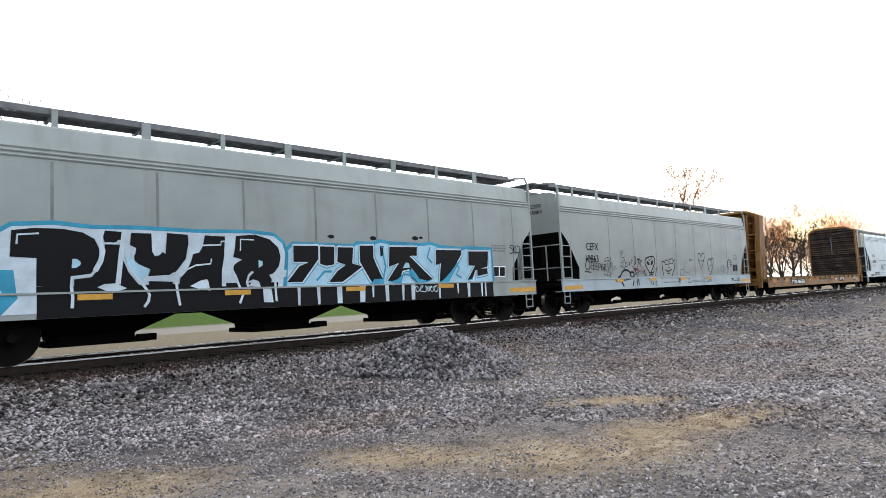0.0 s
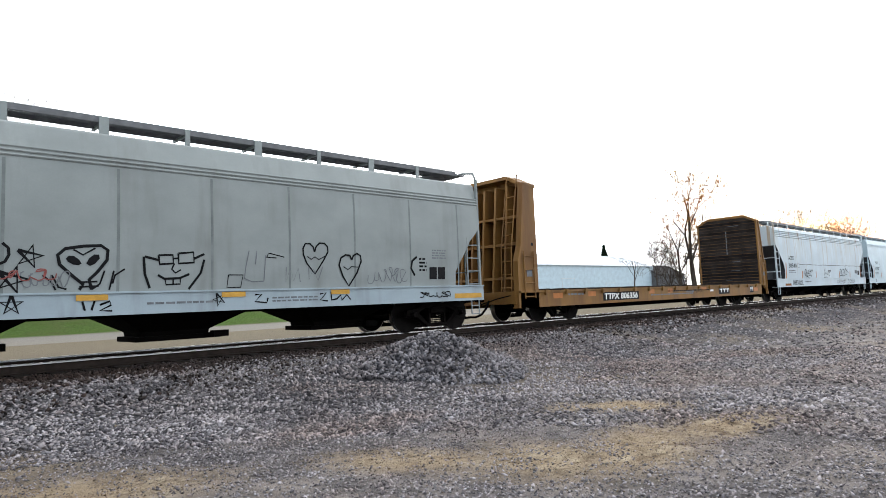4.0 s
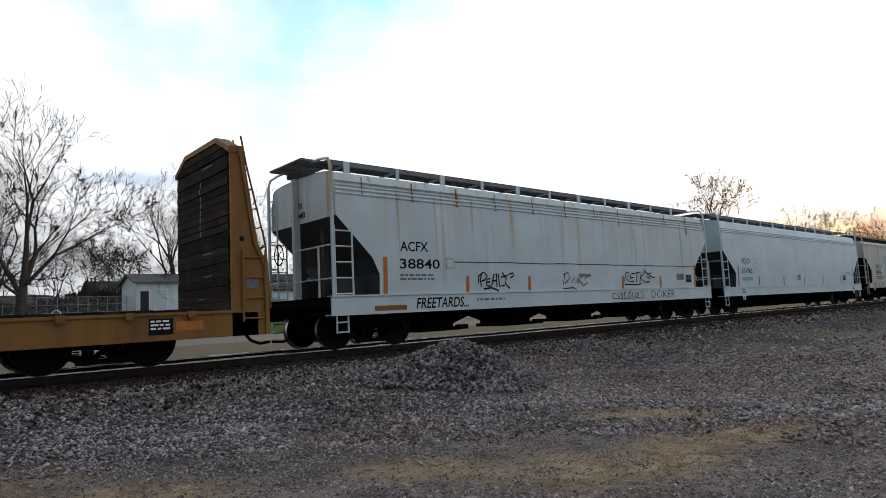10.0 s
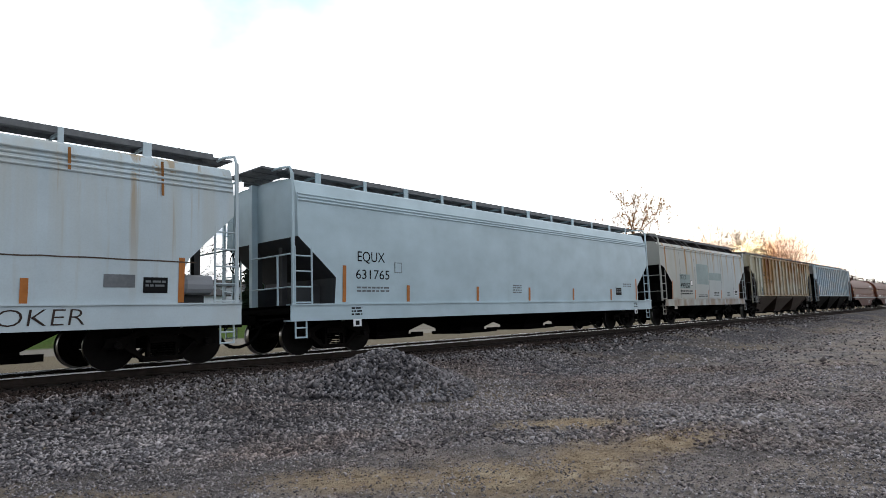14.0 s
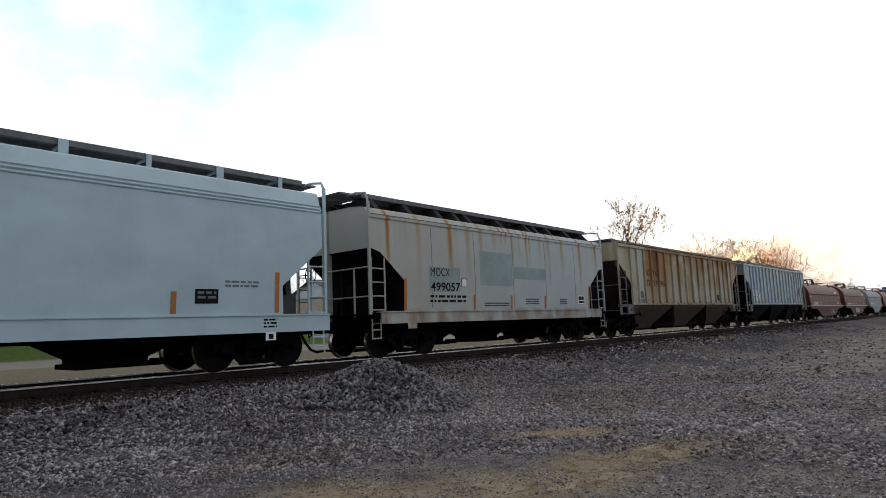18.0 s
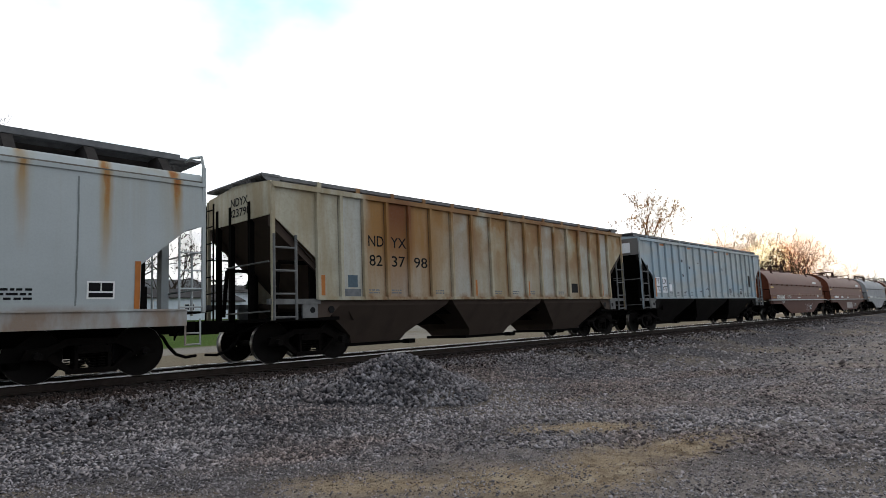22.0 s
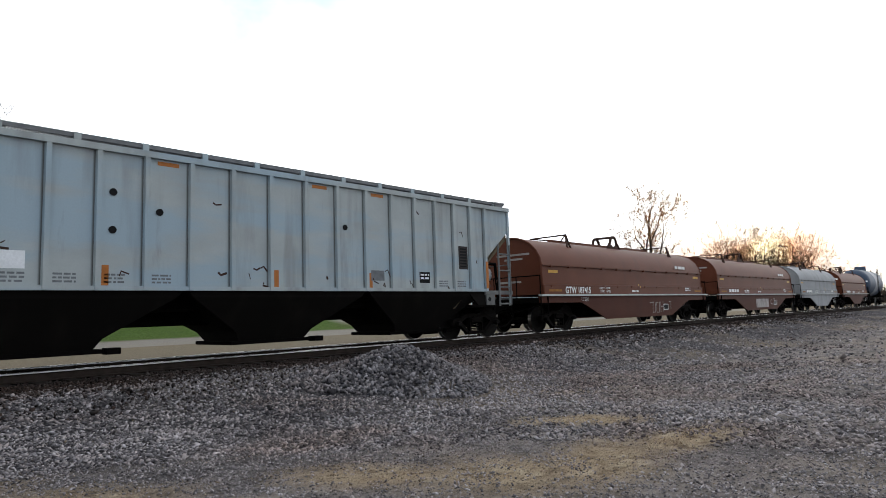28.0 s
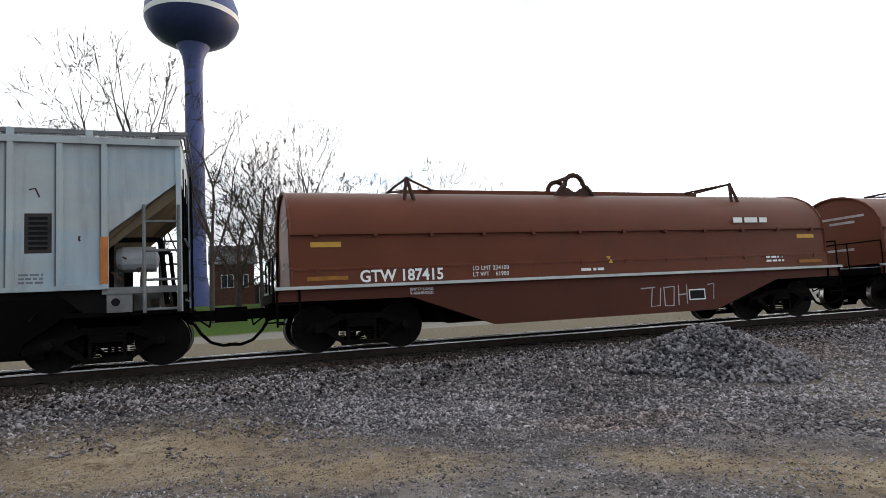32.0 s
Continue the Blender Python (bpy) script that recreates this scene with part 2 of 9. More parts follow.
def plank_mat():
    """Dark weathered boards with long grain, each board its own shade."""
    m, n, l, b = nodes_of("weathered_planks", 0.9, 0.0, 0.05)
    info = n.new("ShaderNodeObjectInfo")
    c = ramp(n, l, info.outputs["Random"], 0.0, 1.0, (0.016, 0.0125, 0.011), (0.052, 0.040, 0.032))
    grain = noise_node(n, l, 3.0, 7, (0.6, 0.6, 12), rough=0.7)
    c = mixed(n, l, ramp(n, l, grain, 0.35, 0.7), mixed(n, l, 0.75, c, (0.006, 0.005, 0.005)), c)
    blot = noise_node(n, l, 1.4, 6)
    c = mixed(n, l, ramp(n, l, blot, 0.5, 0.8, (0, 0, 0), (0.5,) * 3), c, (0.065, 0.055, 0.048))
    l.new(c, b.inputs["Base Color"])
    bump(n, l, b, grain, 0.5, 0.02)
    return m


def run_paint(name, col, stain, deep, seed=0.0):
    """Pale paint with soft rust runs that start at the roof edge and fade downwards."""
    m, n, l, b = nodes_of(name, 0.55)
    co, sep = n.new("ShaderNodeTexCoord"), n.new("ShaderNodeSeparateXYZ")
    l.new(co.outputs["Object"], sep.inputs[0])
    broad = noise_node(n, l, 0.8, 6)
    c = mixed(n, l, ramp(n, l, broad, 0.3, 0.72), times_col(col, 0.85), times_col(col, 1.05))
    fall = n.new("ShaderNodeMapRange")
    fall.inputs[1].default_value, fall.inputs[2].default_value = 1.1, 3.4
    l.new(sep.outputs[2], fall.inputs[0])
    wide = noise_node(n, l, 1.9 + seed, 4, (1, 1, 0.035))
    c = mixed(n, l, mixed(n, l, 1.0, ramp(n, l, wide, 0.48, 0.66), fall.outputs[0], "MULTIPLY"), c, stain)
    thin_ = noise_node(n, l, 4.1 + seed, 5, (1, 1, 0.03))
    c = mixed(n, l, mixed(n, l, 1.0, ramp(n, l, thin_, 0.57, 0.67), fall.outputs[0], "MULTIPLY"), c, deep)
    low = n.new("ShaderNodeMapRange")
    low.inputs[1].default_value, low.inputs[2].default_value = 1.75, 1.1
    l.new(sep.outputs[2], low.inputs[0])
    c = mixed(n, l, mixed(n, l, 1.0, ramp(n, l, noise_node(n, l, 1.6, 6, (1, 1, 0.5)), 0.45, 0.7, (0, 0, 0), (0.6,) * 3), low.outputs[0], "MULTIPLY"), c, stain)
    c = mixed(n, l, ramp(n, l, noise_node(n, l, 30, 4), 0.4, 0.75, (0, 0, 0), (0.15,) * 3), c, times_col(col, 0.55))
    l.new(c, b.inputs["Base Color"])
    bump(n, l, b, broad, 0.12, 0.02)
    return m


def streak_paint(name, col, warm, runs):
    """Pale paint with single rust runs below the roof supports: place, half width, fall, strength."""
    m, n, l, b = nodes_of(name, 0.55)
    co, sep = n.new("ShaderNodeTexCoord"), n.new("ShaderNodeSeparateXYZ")
    l.new(co.outputs["Object"], sep.inputs[0])

    def calc(how, a, c):
        k = n.new("ShaderNodeMath")
        k.operation = how
        for slot, v in ((0, a), (1, c)):
            if isinstance(v, float):
                k.inputs[slot].default_value = v
            else:
                l.new(v, k.inputs[slot])
        return k.outputs[0]

    def span_of(src, a, c, lo=0.0, hi=1.0):
        k = n.new("ShaderNodeMapRange")
        for slot, v in ((1, a), (2, c), (3, lo), (4, hi)):
            k.inputs[slot].default_value = v
        l.new(src, k.inputs[0])
        return k.outputs[0]

    broad = noise_node(n, l, 0.8, 6)
    c = mixed(n, l, span_of(sep.outputs[0], -4.0, 1.5), warm, col)
    c = mixed(n, l, ramp(n, l, broad, 0.3, 0.72), mixed(n, l, 1.0, c, (0.86, 0.86, 0.85), "MULTIPLY"), c)
    x = calc("ADD", sep.outputs[0], calc("MULTIPLY", calc("SUBTRACT", noise_node(n, l, 3.0, 4, (1, 1, 0.5)), 0.5), 0.10))
    total = None
    for place, half, fall, strength in runs:
        side = span_of(calc("ABSOLUTE", calc("SUBTRACT", x, float(place)), 0.0), half * 1.35, half * 0.3)
        drop = span_of(sep.outputs[2], 3.85 - fall * 1.25, 3.92, 0.0, strength)
        one = calc("MULTIPLY", side, drop)
        total = one if total is None else calc("MAXIMUM", total, one)
    patchy = span_of(noise_node(n, l, 2.4, 5, (2.2, 2.2, 0.25)), 0.32, 0.6, 0.45, 1.0)
    total = calc("MULTIPLY", total, patchy)
    faint = calc("MULTIPLY", span_of(noise_node(n, l, 2.6, 4, (1, 1, 0.03)), 0.52, 0.68, 0.0, 0.5), span_of(sep.outputs[2], 1.2, 3.6))
    c = mixed(n, l, faint, c, (0.33, 0.30, 0.22))
    c = mixed(n, l, span_of(total, 0.02, 0.6), c, (0.33, 0.215, 0.085))
    c = mixed(n, l, span_of(total, 0.45, 0.85), c, (0.30, 0.105, 0.022))
    low = calc("MULTIPLY", span_of(sep.outputs[2], 1.34, 1.18), span_of(noise_node(n, l, 1.7, 5, (1, 1, 0.4)), 0.36, 0.6, 0.0, 0.8))
    c = mixed(n, l, low, c, (0.20, 0.115, 0.06))
    c = mixed(n, l, ramp(n, l, noise_node(n, l, 30, 4), 0.4, 0.75, (0, 0, 0), (0.15,) * 3), c, times_col(col, 0.55))
    l.new(c, b.inputs["Base Color"])
    bump(n, l, b, broad, 0.12, 0.02)
    return m


def ground_mat():
    """Crushed stone over tan dirt this side of the track; dirt, a pale lane and grass beyond it."""
    m, n, l, b = nodes_of("gravel_ground", 0.95, 0.0, 0.03)
    co = n.new("ShaderNodeTexCoord")
    sep = n.new("ShaderNodeSeparateXYZ")
    l.new(co.outputs["Object"], sep.inputs[0])

    def band(src, a, z, soft, wob):
        """1 between a and z along one axis, with a wavy edge."""
        nz = noise_node(n, l, 0.35, 4)
        ad = n.new("ShaderNodeMath")
        ad.operation = "MULTIPLY_ADD"
        ad.inputs[1].default_value = wob
        l.new(nz, ad.inputs[0])
        l.new(src, ad.inputs[2])
        outs = []
        for lo, hi in ((a - soft, a + soft), (z + soft, z - soft)):
            mr = n.new("ShaderNodeMapRange")
            mr.inputs[1].default_value, mr.inputs[2].default_value = lo + wob / 2, hi + wob / 2
            l.new(ad.outputs[0], mr.inputs[0])
            outs.append(mr.outputs[0])
        mu = n.new("ShaderNodeMath")
        mu.operation = "MULTIPLY"
        l.new(outs[0], mu.inputs[0])
        l.new(outs[1], mu.inputs[1])
        return mu.outputs[0]

    fine = noise_node(n, l, 26, 6, rough=0.75)
    mid = noise_node(n, l, 1.3, 6)
    big = noise_node(n, l, 0.22, 5)
    vor = n.new("ShaderNodeTexVoronoi")
    vor.inputs["Scale"].default_value = 16
    l.new(co.outputs["Object"], vor.inputs["Vector"])
    cell = n.new("ShaderNodeSeparateColor")
    l.new(vor.outputs["Color"], cell.inputs[0])
    gravel = ramp(n, l, cell.outputs[0], 0.0, 1.0, (0.03, 0.028, 0.031), (0.27, 0.25, 0.255))
    gravel = mixed(n, l, ramp(n, l, fine, 0.3, 0.7), (0.028, 0.027, 0.03), gravel)
    dirt = mixed(n, l, ramp(n, l, fine, 0.3, 0.75), (0.19, 0.145, 0.098), (0.55, 0.44, 0.31))
    dirt = mixed(n, l, ramp(n, l, mid, 0.40, 0.62), dirt, (0.35, 0.265, 0.175))
    dirt = mixed(n, l, ramp(n, l, noise_node(n, l, 4.5, 7, rough=0.7), 0.50, 0.66, (0, 0, 0), (0.85,) * 3), dirt, (0.125, 0.085, 0.056))
    dirt = mixed(n, l, ramp(n, l, noise_node(n, l, 2.1, 5, (1, 2.2, 1)), 0.56, 0.70, (0, 0, 0), (0.7,) * 3), dirt, (0.52, 0.43, 0.31))
    patch = None
    for cx, cy, rx, ry, turn in PATCHES:
        mp = n.new("ShaderNodeMapping")
        mp.vector_type = "TEXTURE"
        mp.inputs["Location"].default_value = (cx, cy, -0.7)
        mp.inputs["Rotation"].default_value = (0, 0, radians(turn))
        mp.inputs["Scale"].default_value = (rx, ry, 9)
        l.new(co.outputs["Object"], mp.inputs[0])
        ln = n.new("ShaderNodeVectorMath")
        ln.operation = "LENGTH"
        l.new(mp.outputs[0], ln.inputs[0])
        w = n.new("ShaderNodeMath")
        w.operation = "MULTIPLY_ADD"
        w.inputs[1].default_value = 1.1
        l.new(mid, w.inputs[0])
        l.new(ln.outputs["Value"], w.inputs[2])
        mr = n.new("ShaderNodeMapRange")
        mr.inputs[1].default_value, mr.inputs[2].default_value = 2.0, 1.0
        l.new(w.outputs[0], mr.inputs[0])
        if patch is None:
            patch = mr.outputs[0]
        else:
            mx = n.new("ShaderNodeMath")
            mx.operation = "MAXIMUM"
            l.new(patch, mx.inputs[0])
            l.new(mr.outputs[0], mx.inputs[1])
            patch = mx.outputs[0]
    dusty = mixed(n, l, ramp(n, l, noise_node(n, l, 1.8, 6, rough=0.65), 0.40, 0.62, (0.25,) * 3, (0.85,) * 3), gravel, (0.335, 0.295, 0.27))
    gravel = mixed(n, l, band(sep.outputs[1], -900, 6.4, 1.6, 2.0), gravel, dusty)
    near = mixed(n, l, patch, mixed(n, l, ramp(n, l, big, 0.5, 0.75, (0, 0, 0), (0.55,) * 3), gravel, dirt), dirt)
    grass = mixed(n, l, ramp(n, l, noise_node(n, l, 7, 6), 0.3, 0.7), (0.04, 0.068, 0.016), (0.095, 0.15, 0.036))
    grass = mixed(n, l, ramp(n, l, big, 0.5, 0.8), grass, (0.085, 0.085, 0.038))
    lane = mixed(n, l, ramp(n, l, fine, 0.3, 0.7), (0.18, 0.168, 0.148), (0.28, 0.262, 0.232))
    back = mixed(n, l, ramp(n, l, fine, 0.35, 0.7), (0.11, 0.094, 0.068), (0.26, 0.22, 0.16))
    c = near
    c = mixed(n, l, band(sep.outputs[1], 15.8, 900, 0.8, 0.8), c, back)
    c = mixed(n, l, band(sep.outputs[1], 38.5, 49.0, 0.5, 1.0), c, lane)
    lawn = n.new("ShaderNodeMath")
    lawn.operation = "MULTIPLY"
    l.new(band(sep.outputs[1], 49.6, 5000, 0.6, 1.2), lawn.inputs[0])
    l.new(band(sep.outputs[0], -5000, 42, 1.5, 6.0), lawn.inputs[1])
    c = mixed(n, l, band(sep.outputs[1], 49.0, 5000, 0.6, 1.2), c, mixed(n, l, ramp(n, l, big, 0.4, 0.7), lane, back))
    c = mixed(n, l, lawn.outputs[0], c, grass)
    # dark track bed, the shade under the train included in its colour
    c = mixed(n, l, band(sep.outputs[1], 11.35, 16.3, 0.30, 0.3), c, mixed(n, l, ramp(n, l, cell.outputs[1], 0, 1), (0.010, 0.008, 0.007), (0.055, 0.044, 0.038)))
    c = mixed(n, l, band(sep.outputs[1], -5000, -60, 6, 14), c, grass)
    l.new(c, b.inputs["Base Color"])
    bump(n, l, b, fine, 1.0, 0.05)
    return m


PATCHES = ((7.5, 4.55, 0.95, 0.42, -50), (7.2, 3.08, 1.1, 0.42, -8), (5.65, 3.3, 1.25, 0.6, 8), (4.75, 3.75, 0.8, 0.75, 0), (4.0, 4.75, 0.95, 0.48, -55), (-0.9, 7.6, 2.1, 1.1, -12), (1.0, 6.2, 1.5, 0.7, -20))
M_GROUND = ground_mat()
M_STONE = stone_mat("crushed_limestone", (0.080, 0.073, 0.078), (0.53, 0.50, 0.515), (0.44, 0.39, 0.38))
M_PEBBLE = stone_mat("tan_grit", (0.09, 0.065, 0.045), (0.60, 0.51, 0.40), (0.30, 0.23, 0.16))
# the yard's crushed stone again, darkened for the heap's shaded near side
M_HEAP = stone_mat("shaded_crushed_stone", (0.035, 0.034, 0.038), (0.44, 0.42, 0.44), (0.27, 0.245, 0.245))
# dark ballast, made darker still to carry the train's shade
M_BALLAST = stone_mat("dark_shaded_ballast", (0.011, 0.009, 0.008), (0.125, 0.105, 0.098), (0.056, 0.039, 0.033))
M_RAIL = plain("rail_steel", (0.030, 0.022, 0.018), 0.8, 0.0, 0.4)
M_RAILTOP = plain("polished_railhead", (0.72, 0.71, 0.70), 0.22, 1.0, 0.1, 2)
M_TIE = plain("creosoted_wood", (0.022, 0.017, 0.014), 0.9, 0, 0.4)
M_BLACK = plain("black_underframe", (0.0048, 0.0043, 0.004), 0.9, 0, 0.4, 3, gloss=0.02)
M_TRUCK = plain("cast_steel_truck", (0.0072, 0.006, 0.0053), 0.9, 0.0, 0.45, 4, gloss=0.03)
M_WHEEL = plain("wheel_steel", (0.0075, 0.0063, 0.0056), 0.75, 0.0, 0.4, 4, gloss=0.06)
M_TREAD = plain("bright_tread", (0.35, 0.33, 0.31), 0.3, 1.0, 0.2, 4)
M_GRATE = plain("galvanised_grating", (0.17, 0.172, 0.178), 0.65, 0.2, 0.3, 5)
M_DARKSTEEL = plain("dark_weathered_steel", (0.045, 0.04, 0.038), 0.8, 0.1, 0.35, 4)
M_YELLOW = paint("flat_car_yellow", (0.225, 0.112, 0.029), 0.6, grime=0.9, rust=0.6, rust_col=(0.11, 0.048, 0.02), dirt=(0.07, 0.045, 0.03))
M_PLANK = plank_mat()
M_WHITE = plain("white_lettering", (0.80, 0.80, 0.78), 0.6, 0, 0.1)
M_INK = plain("black_lettering", (0.007, 0.007, 0.008), 0.6, 0, 0.1)
M_FADED = plain("faded_lettering", (0.17, 0.18, 0.19), 0.7, 0, 0.3)
M_CYAN = plain("cyan_spray", (0.05, 0.28, 0.42), 0.6, 0, 0.3, 3)
M_PALEBLUE = plain("pale_blue_spray", (0.36, 0.56, 0.68), 0.6, 0, 0.2, 3)
M_SPRAYWHITE = plain("white_spray", (0.78, 0.80, 0.82), 0.6, 0, 0.12, 3)
M_GRAFWHITE = plain("chalky_white_spray", (0.50, 0.585, 0.65), 0.7, 0, 0.22, 2.5)
M_ORANGE = plain("reflective_orange", (0.44, 0.16, 0.045), 0.4, 0, 0.2, 6)
M_REFLECT = plain("reflective_yellow", (0.55, 0.305, 0.06), 0.4, 0, 0.2, 6)
M_REDINK = plain("red_spray", (0.28, 0.09, 0.08), 0.7, 0, 0.3)


# ---- mesh helpers
def mesh_of(name, bm, material, smooth=False):
    me = bpy.data.meshes.new(name)
    bm.normal_update()
    bm.to_mesh(me)
    bm.free()
    me.materials.append(material)
    if smooth:
        me.shade_smooth()
        me.set_sharp_from_angle(angle=radians(35))
    return me


def part(name, bm, material, parent, label="", smooth=False):
    ob = new(name, mesh_of(name, bm, material, smooth) if isinstance(bm, bmesh.types.BMesh) else bm)
    ob.parent = parent
    if label:
        ob["label"] = label
    return ob


def empty(name, m, label, category, group=""):
    ob = new(name)
    ob.empty_display_size = 0.3
    ob.matrix_world = m
    return tagged(ob, label, category, group)


def box(bm, x0, x1, y0, y1, z0, z1, m=None):
    vs = [bm.verts.new((x, y, z)) for x in (x0, x1) for y in (y0, y1) for z in (z0, z1)]
    if m is not None:
        for v in vs:
            v.co = m @ v.co
    for f in ((0, 1, 3, 2), (4, 6, 7, 5), (0, 4, 5, 1), (2, 3, 7, 6), (0, 2, 6, 4), (1, 5, 7, 3)):
        bm.faces.new([vs[i] for i in f])
    return bm


def prism(bm, pts, a, b, axis="y"):
    """A polygon of (u, w) drawn out from a to b along an axis; y: (x, z), x: (y, z), z: (x, y)."""
    put = {"y": lambda u, w, d: (u, d, w), "x": lambda u, w, d: (d, u, w), "z": lambda u, w, d: (u, w, d)}[axis]
    lo, hi = [bm.verts.new(put(u, w, a)) for u, w in pts], [bm.verts.new(put(u, w, b)) for u, w in pts]
    k = len(pts)
    bm.faces.new(lo), bm.faces.new(hi[::-1])
    for i in range(k):
        bm.faces.new((lo[i], hi[i], hi[(i + 1) % k], lo[(i + 1) % k]))
    bmesh.ops.recalc_face_normals(bm, faces=bm.faces)
    return bm


def tube(bm, p, q, r, k=6, r2=None):
    p, q = Vector(p), Vector(q)
    d = (q - p).normalized()
    u = d.cross(Vector((0, 0, 1)) if abs(d.z) < 0.9 else Vector((1, 0, 0))).normalized()
    w = d.cross(u)
    rings = []
    for c, rr in ((p, r), (q, r if r2 is None else r2)):
        rings.append([bm.verts.new(c + (u * math.cos(2 * math.pi * i / k) + w * math.sin(2 * math.pi * i / k)) * rr) for i in range(k)])
    for i in range(k):
        bm.faces.new((rings[0][i], rings[0][(i + 1) % k], rings[1][(i + 1) % k], rings[1][i]))
    bm.faces.new(rings[0][::-1]), bm.faces.new(rings[1])
    return bm


def bent_tube(bm, pts, r, k=6):
    for p, q in zip(pts, pts[1:]):
        tube(bm, p, q, r, k)
    return bm


def grid_sheet(bm, rows):
    """Quads over a list of rows of points."""
    vs = [[bm.verts.new(p) for p in row] for row in rows]
    for a, b in zip(vs, vs[1:]):
        for i in range(len(a) - 1):
            bm.faces.new((a[i], a[i + 1], b[i + 1], b[i]))
    return vs


def B():
    return bmesh.new()


def lathe(bm, prof, k, centre=(0, 0, 0), axis="z"):
    """Turns (radius, height) points round an axis."""
    rows = []
    for r, h in prof:
        ring = []
        for i in range(k + 1):
            a = 2 * math.pi * i / k
            p = {"z": (r * math.cos(a), r * math.sin(a), h), "y": (r * math.cos(a), h, r * math.sin(a)), "x": (h, r * math.cos(a), r * math.sin(a))}[axis]
            ring.append(Vector(p) + Vector(centre))
        rows.append(ring)
    grid_sheet(bm, rows)
    bmesh.ops.remove_doubles(bm, verts=bm.verts, dist=1e-5)
    bmesh.ops.recalc_face_normals(bm, faces=bm.faces)
    return bm


def lettering(name, text, size, x, z, wall, parent, material, label="", offset=0.0, stretch=1.0, lift=0.006, bold=0.0, shear=0.0, fit=None, tall=None):
    """Letters on a car's near side; wall(z) is the side's distance from the car's middle. fit, tall: the span to fill along x and z."""
    cu = bpy.data.curves.new(name, "FONT")
    cu.body, cu.size, cu.offset, cu.shear = text, size, offset + bold, shear
    cu.resolution_u = 3
    tmp = bpy.data.objects.new("tmp", cu)
    me = bpy.data.meshes.new_from_object(tmp)
    bpy.data.objects.remove(tmp)
    us, vs = [v.co.x for v in me.vertices], [v.co.y for v in me.vertices]
    for v in me.vertices:
        zz = z + v.co.y if tall is None else tall[0] + (v.co.y - min(vs)) / (max(vs) - min(vs)) * (tall[1] - tall[0])
        xx = x + v.co.x * stretch if fit is None else fit[0] + (v.co.x - min(us)) / (max(us) - min(us)) * (fit[1] - fit[0])
        v.co = (xx, -(wall(zz) + lift), zz)
    me.materials.clear()
    me.materials.append(material)
    return part(name, me, None, parent, label)


def end_lettering(name, text, y0, y1, z0, z1, car, material, label=""):
    """Letters on the end sheet that looks along -x."""
    x = min(v.co.x for o in car.children if o.name.startswith("end_sheet") for v in o.data.vertices) - 0.012
    ob = lettering(name, text, 0.2, 0, 0, lambda v: 0, car, material, label, bold=0.003, fit=(-y1, -y0), tall=(z0, z1))
    for v in ob.data.vertices:
        v.co = (x, -v.co.x, v.co.z)
    return ob


def flat_shape(name, pts, wall, parent, material, label="", lift=0.005):
    bm = B()
    bm.faces.new([bm.verts.new((x, 0, z)) for x, z in pts])
    z0, z1 = min(z for x, z in pts), max(z for x, z in pts)
    if z1 - z0 > 0.25:
        cuts = [z0 + (z1 - z0) * k / 7 for k in range(1, 7)] + ([1.165, 1.175] if z0 < 1.16 < 1.2 < z1 else [])
        for c in cuts:
            bmesh.ops.bisect_plane(bm, geom=bm.verts[:] + bm.edges[:] + bm.faces[:], plane_co=(0, 0, c), plane_no=(0, 0, 1))
    bmesh.ops.triangulate(bm, faces=bm.faces)
    for v in bm.verts:
        v.co.y = -(wall(v.co.z) + lift)
    for f in bm.faces:
        f.normal_update()
        if f.normal.y > 0:
            f.normal_flip()
    return part(name, bm, material, parent, label)


def patch_rect(name, x0, x1, z0, z1, wall, parent, material, label="", lift=0.005):
    return flat_shape(name, [(x0, z0), (x1, z0), (x1, z1), (x0, z1)], wall, parent, material, label, lift)


def ribbon(bm, pts, width, wall, lift=0.007, rise=0.001):
    """A sprayed line on a car's near side, one strip."""
    rows = []
    for k, (x, z) in enumerate(pts):
        p, q = pts[max(k - 1, 0)], pts[min(k + 1, len(pts) - 1)]
        dx, dz = q[0] - p[0], q[1] - p[1]
        d = math.hypot(dx, dz) or 1
        nx, nz = -dz / d * width / 2, dx / d * width / 2
        rows.append([bm.verts.new((a, -(wall(c) + lift + rise * k / len(pts)), c)) for a, c in ((x + nx, z + nz), (x - nx, z - nz))])
    for (a, b), (c, d) in zip(rows, rows[1:]):
        f = bm.faces.new((a, b, d, c))
        f.normal_update()
        if f.normal.y > 0:
            f.normal_flip()


def scribble(name, x, z, w, h, wall, parent, material, label, seed, loops=6, width=0.03):
    """A loose tag: one looping stroke that cannot be read."""
    rnd = random.Random(seed)
    pts = []
    for k in range(loops):
        cx = x + w * (k + 0.5) / loops
        a0, rx, rz = rnd.uniform(0, 6), w / loops * rnd.uniform(0.3, 0.6), h * rnd.uniform(0.28, 0.5)
        turn, lean = rnd.uniform(2.5, 5.5), rnd.uniform(-0.3, 0.3)
        for i in range(9):
            a = a0 + turn * i / 8
            px, pz = cx + rx * math.copysign(abs(math.cos(a)) ** 0.7, math.cos(a)), z + h / 2 + rz * math.copysign(abs(math.sin(a)) ** 0.6, math.sin(a))
            pts.append((px + lean * (pz - z), pz))
    bm = B()
    ribbon(bm, pts, width, wall, 0.006, 0.006)
    return part(name, bm, material, parent, label)


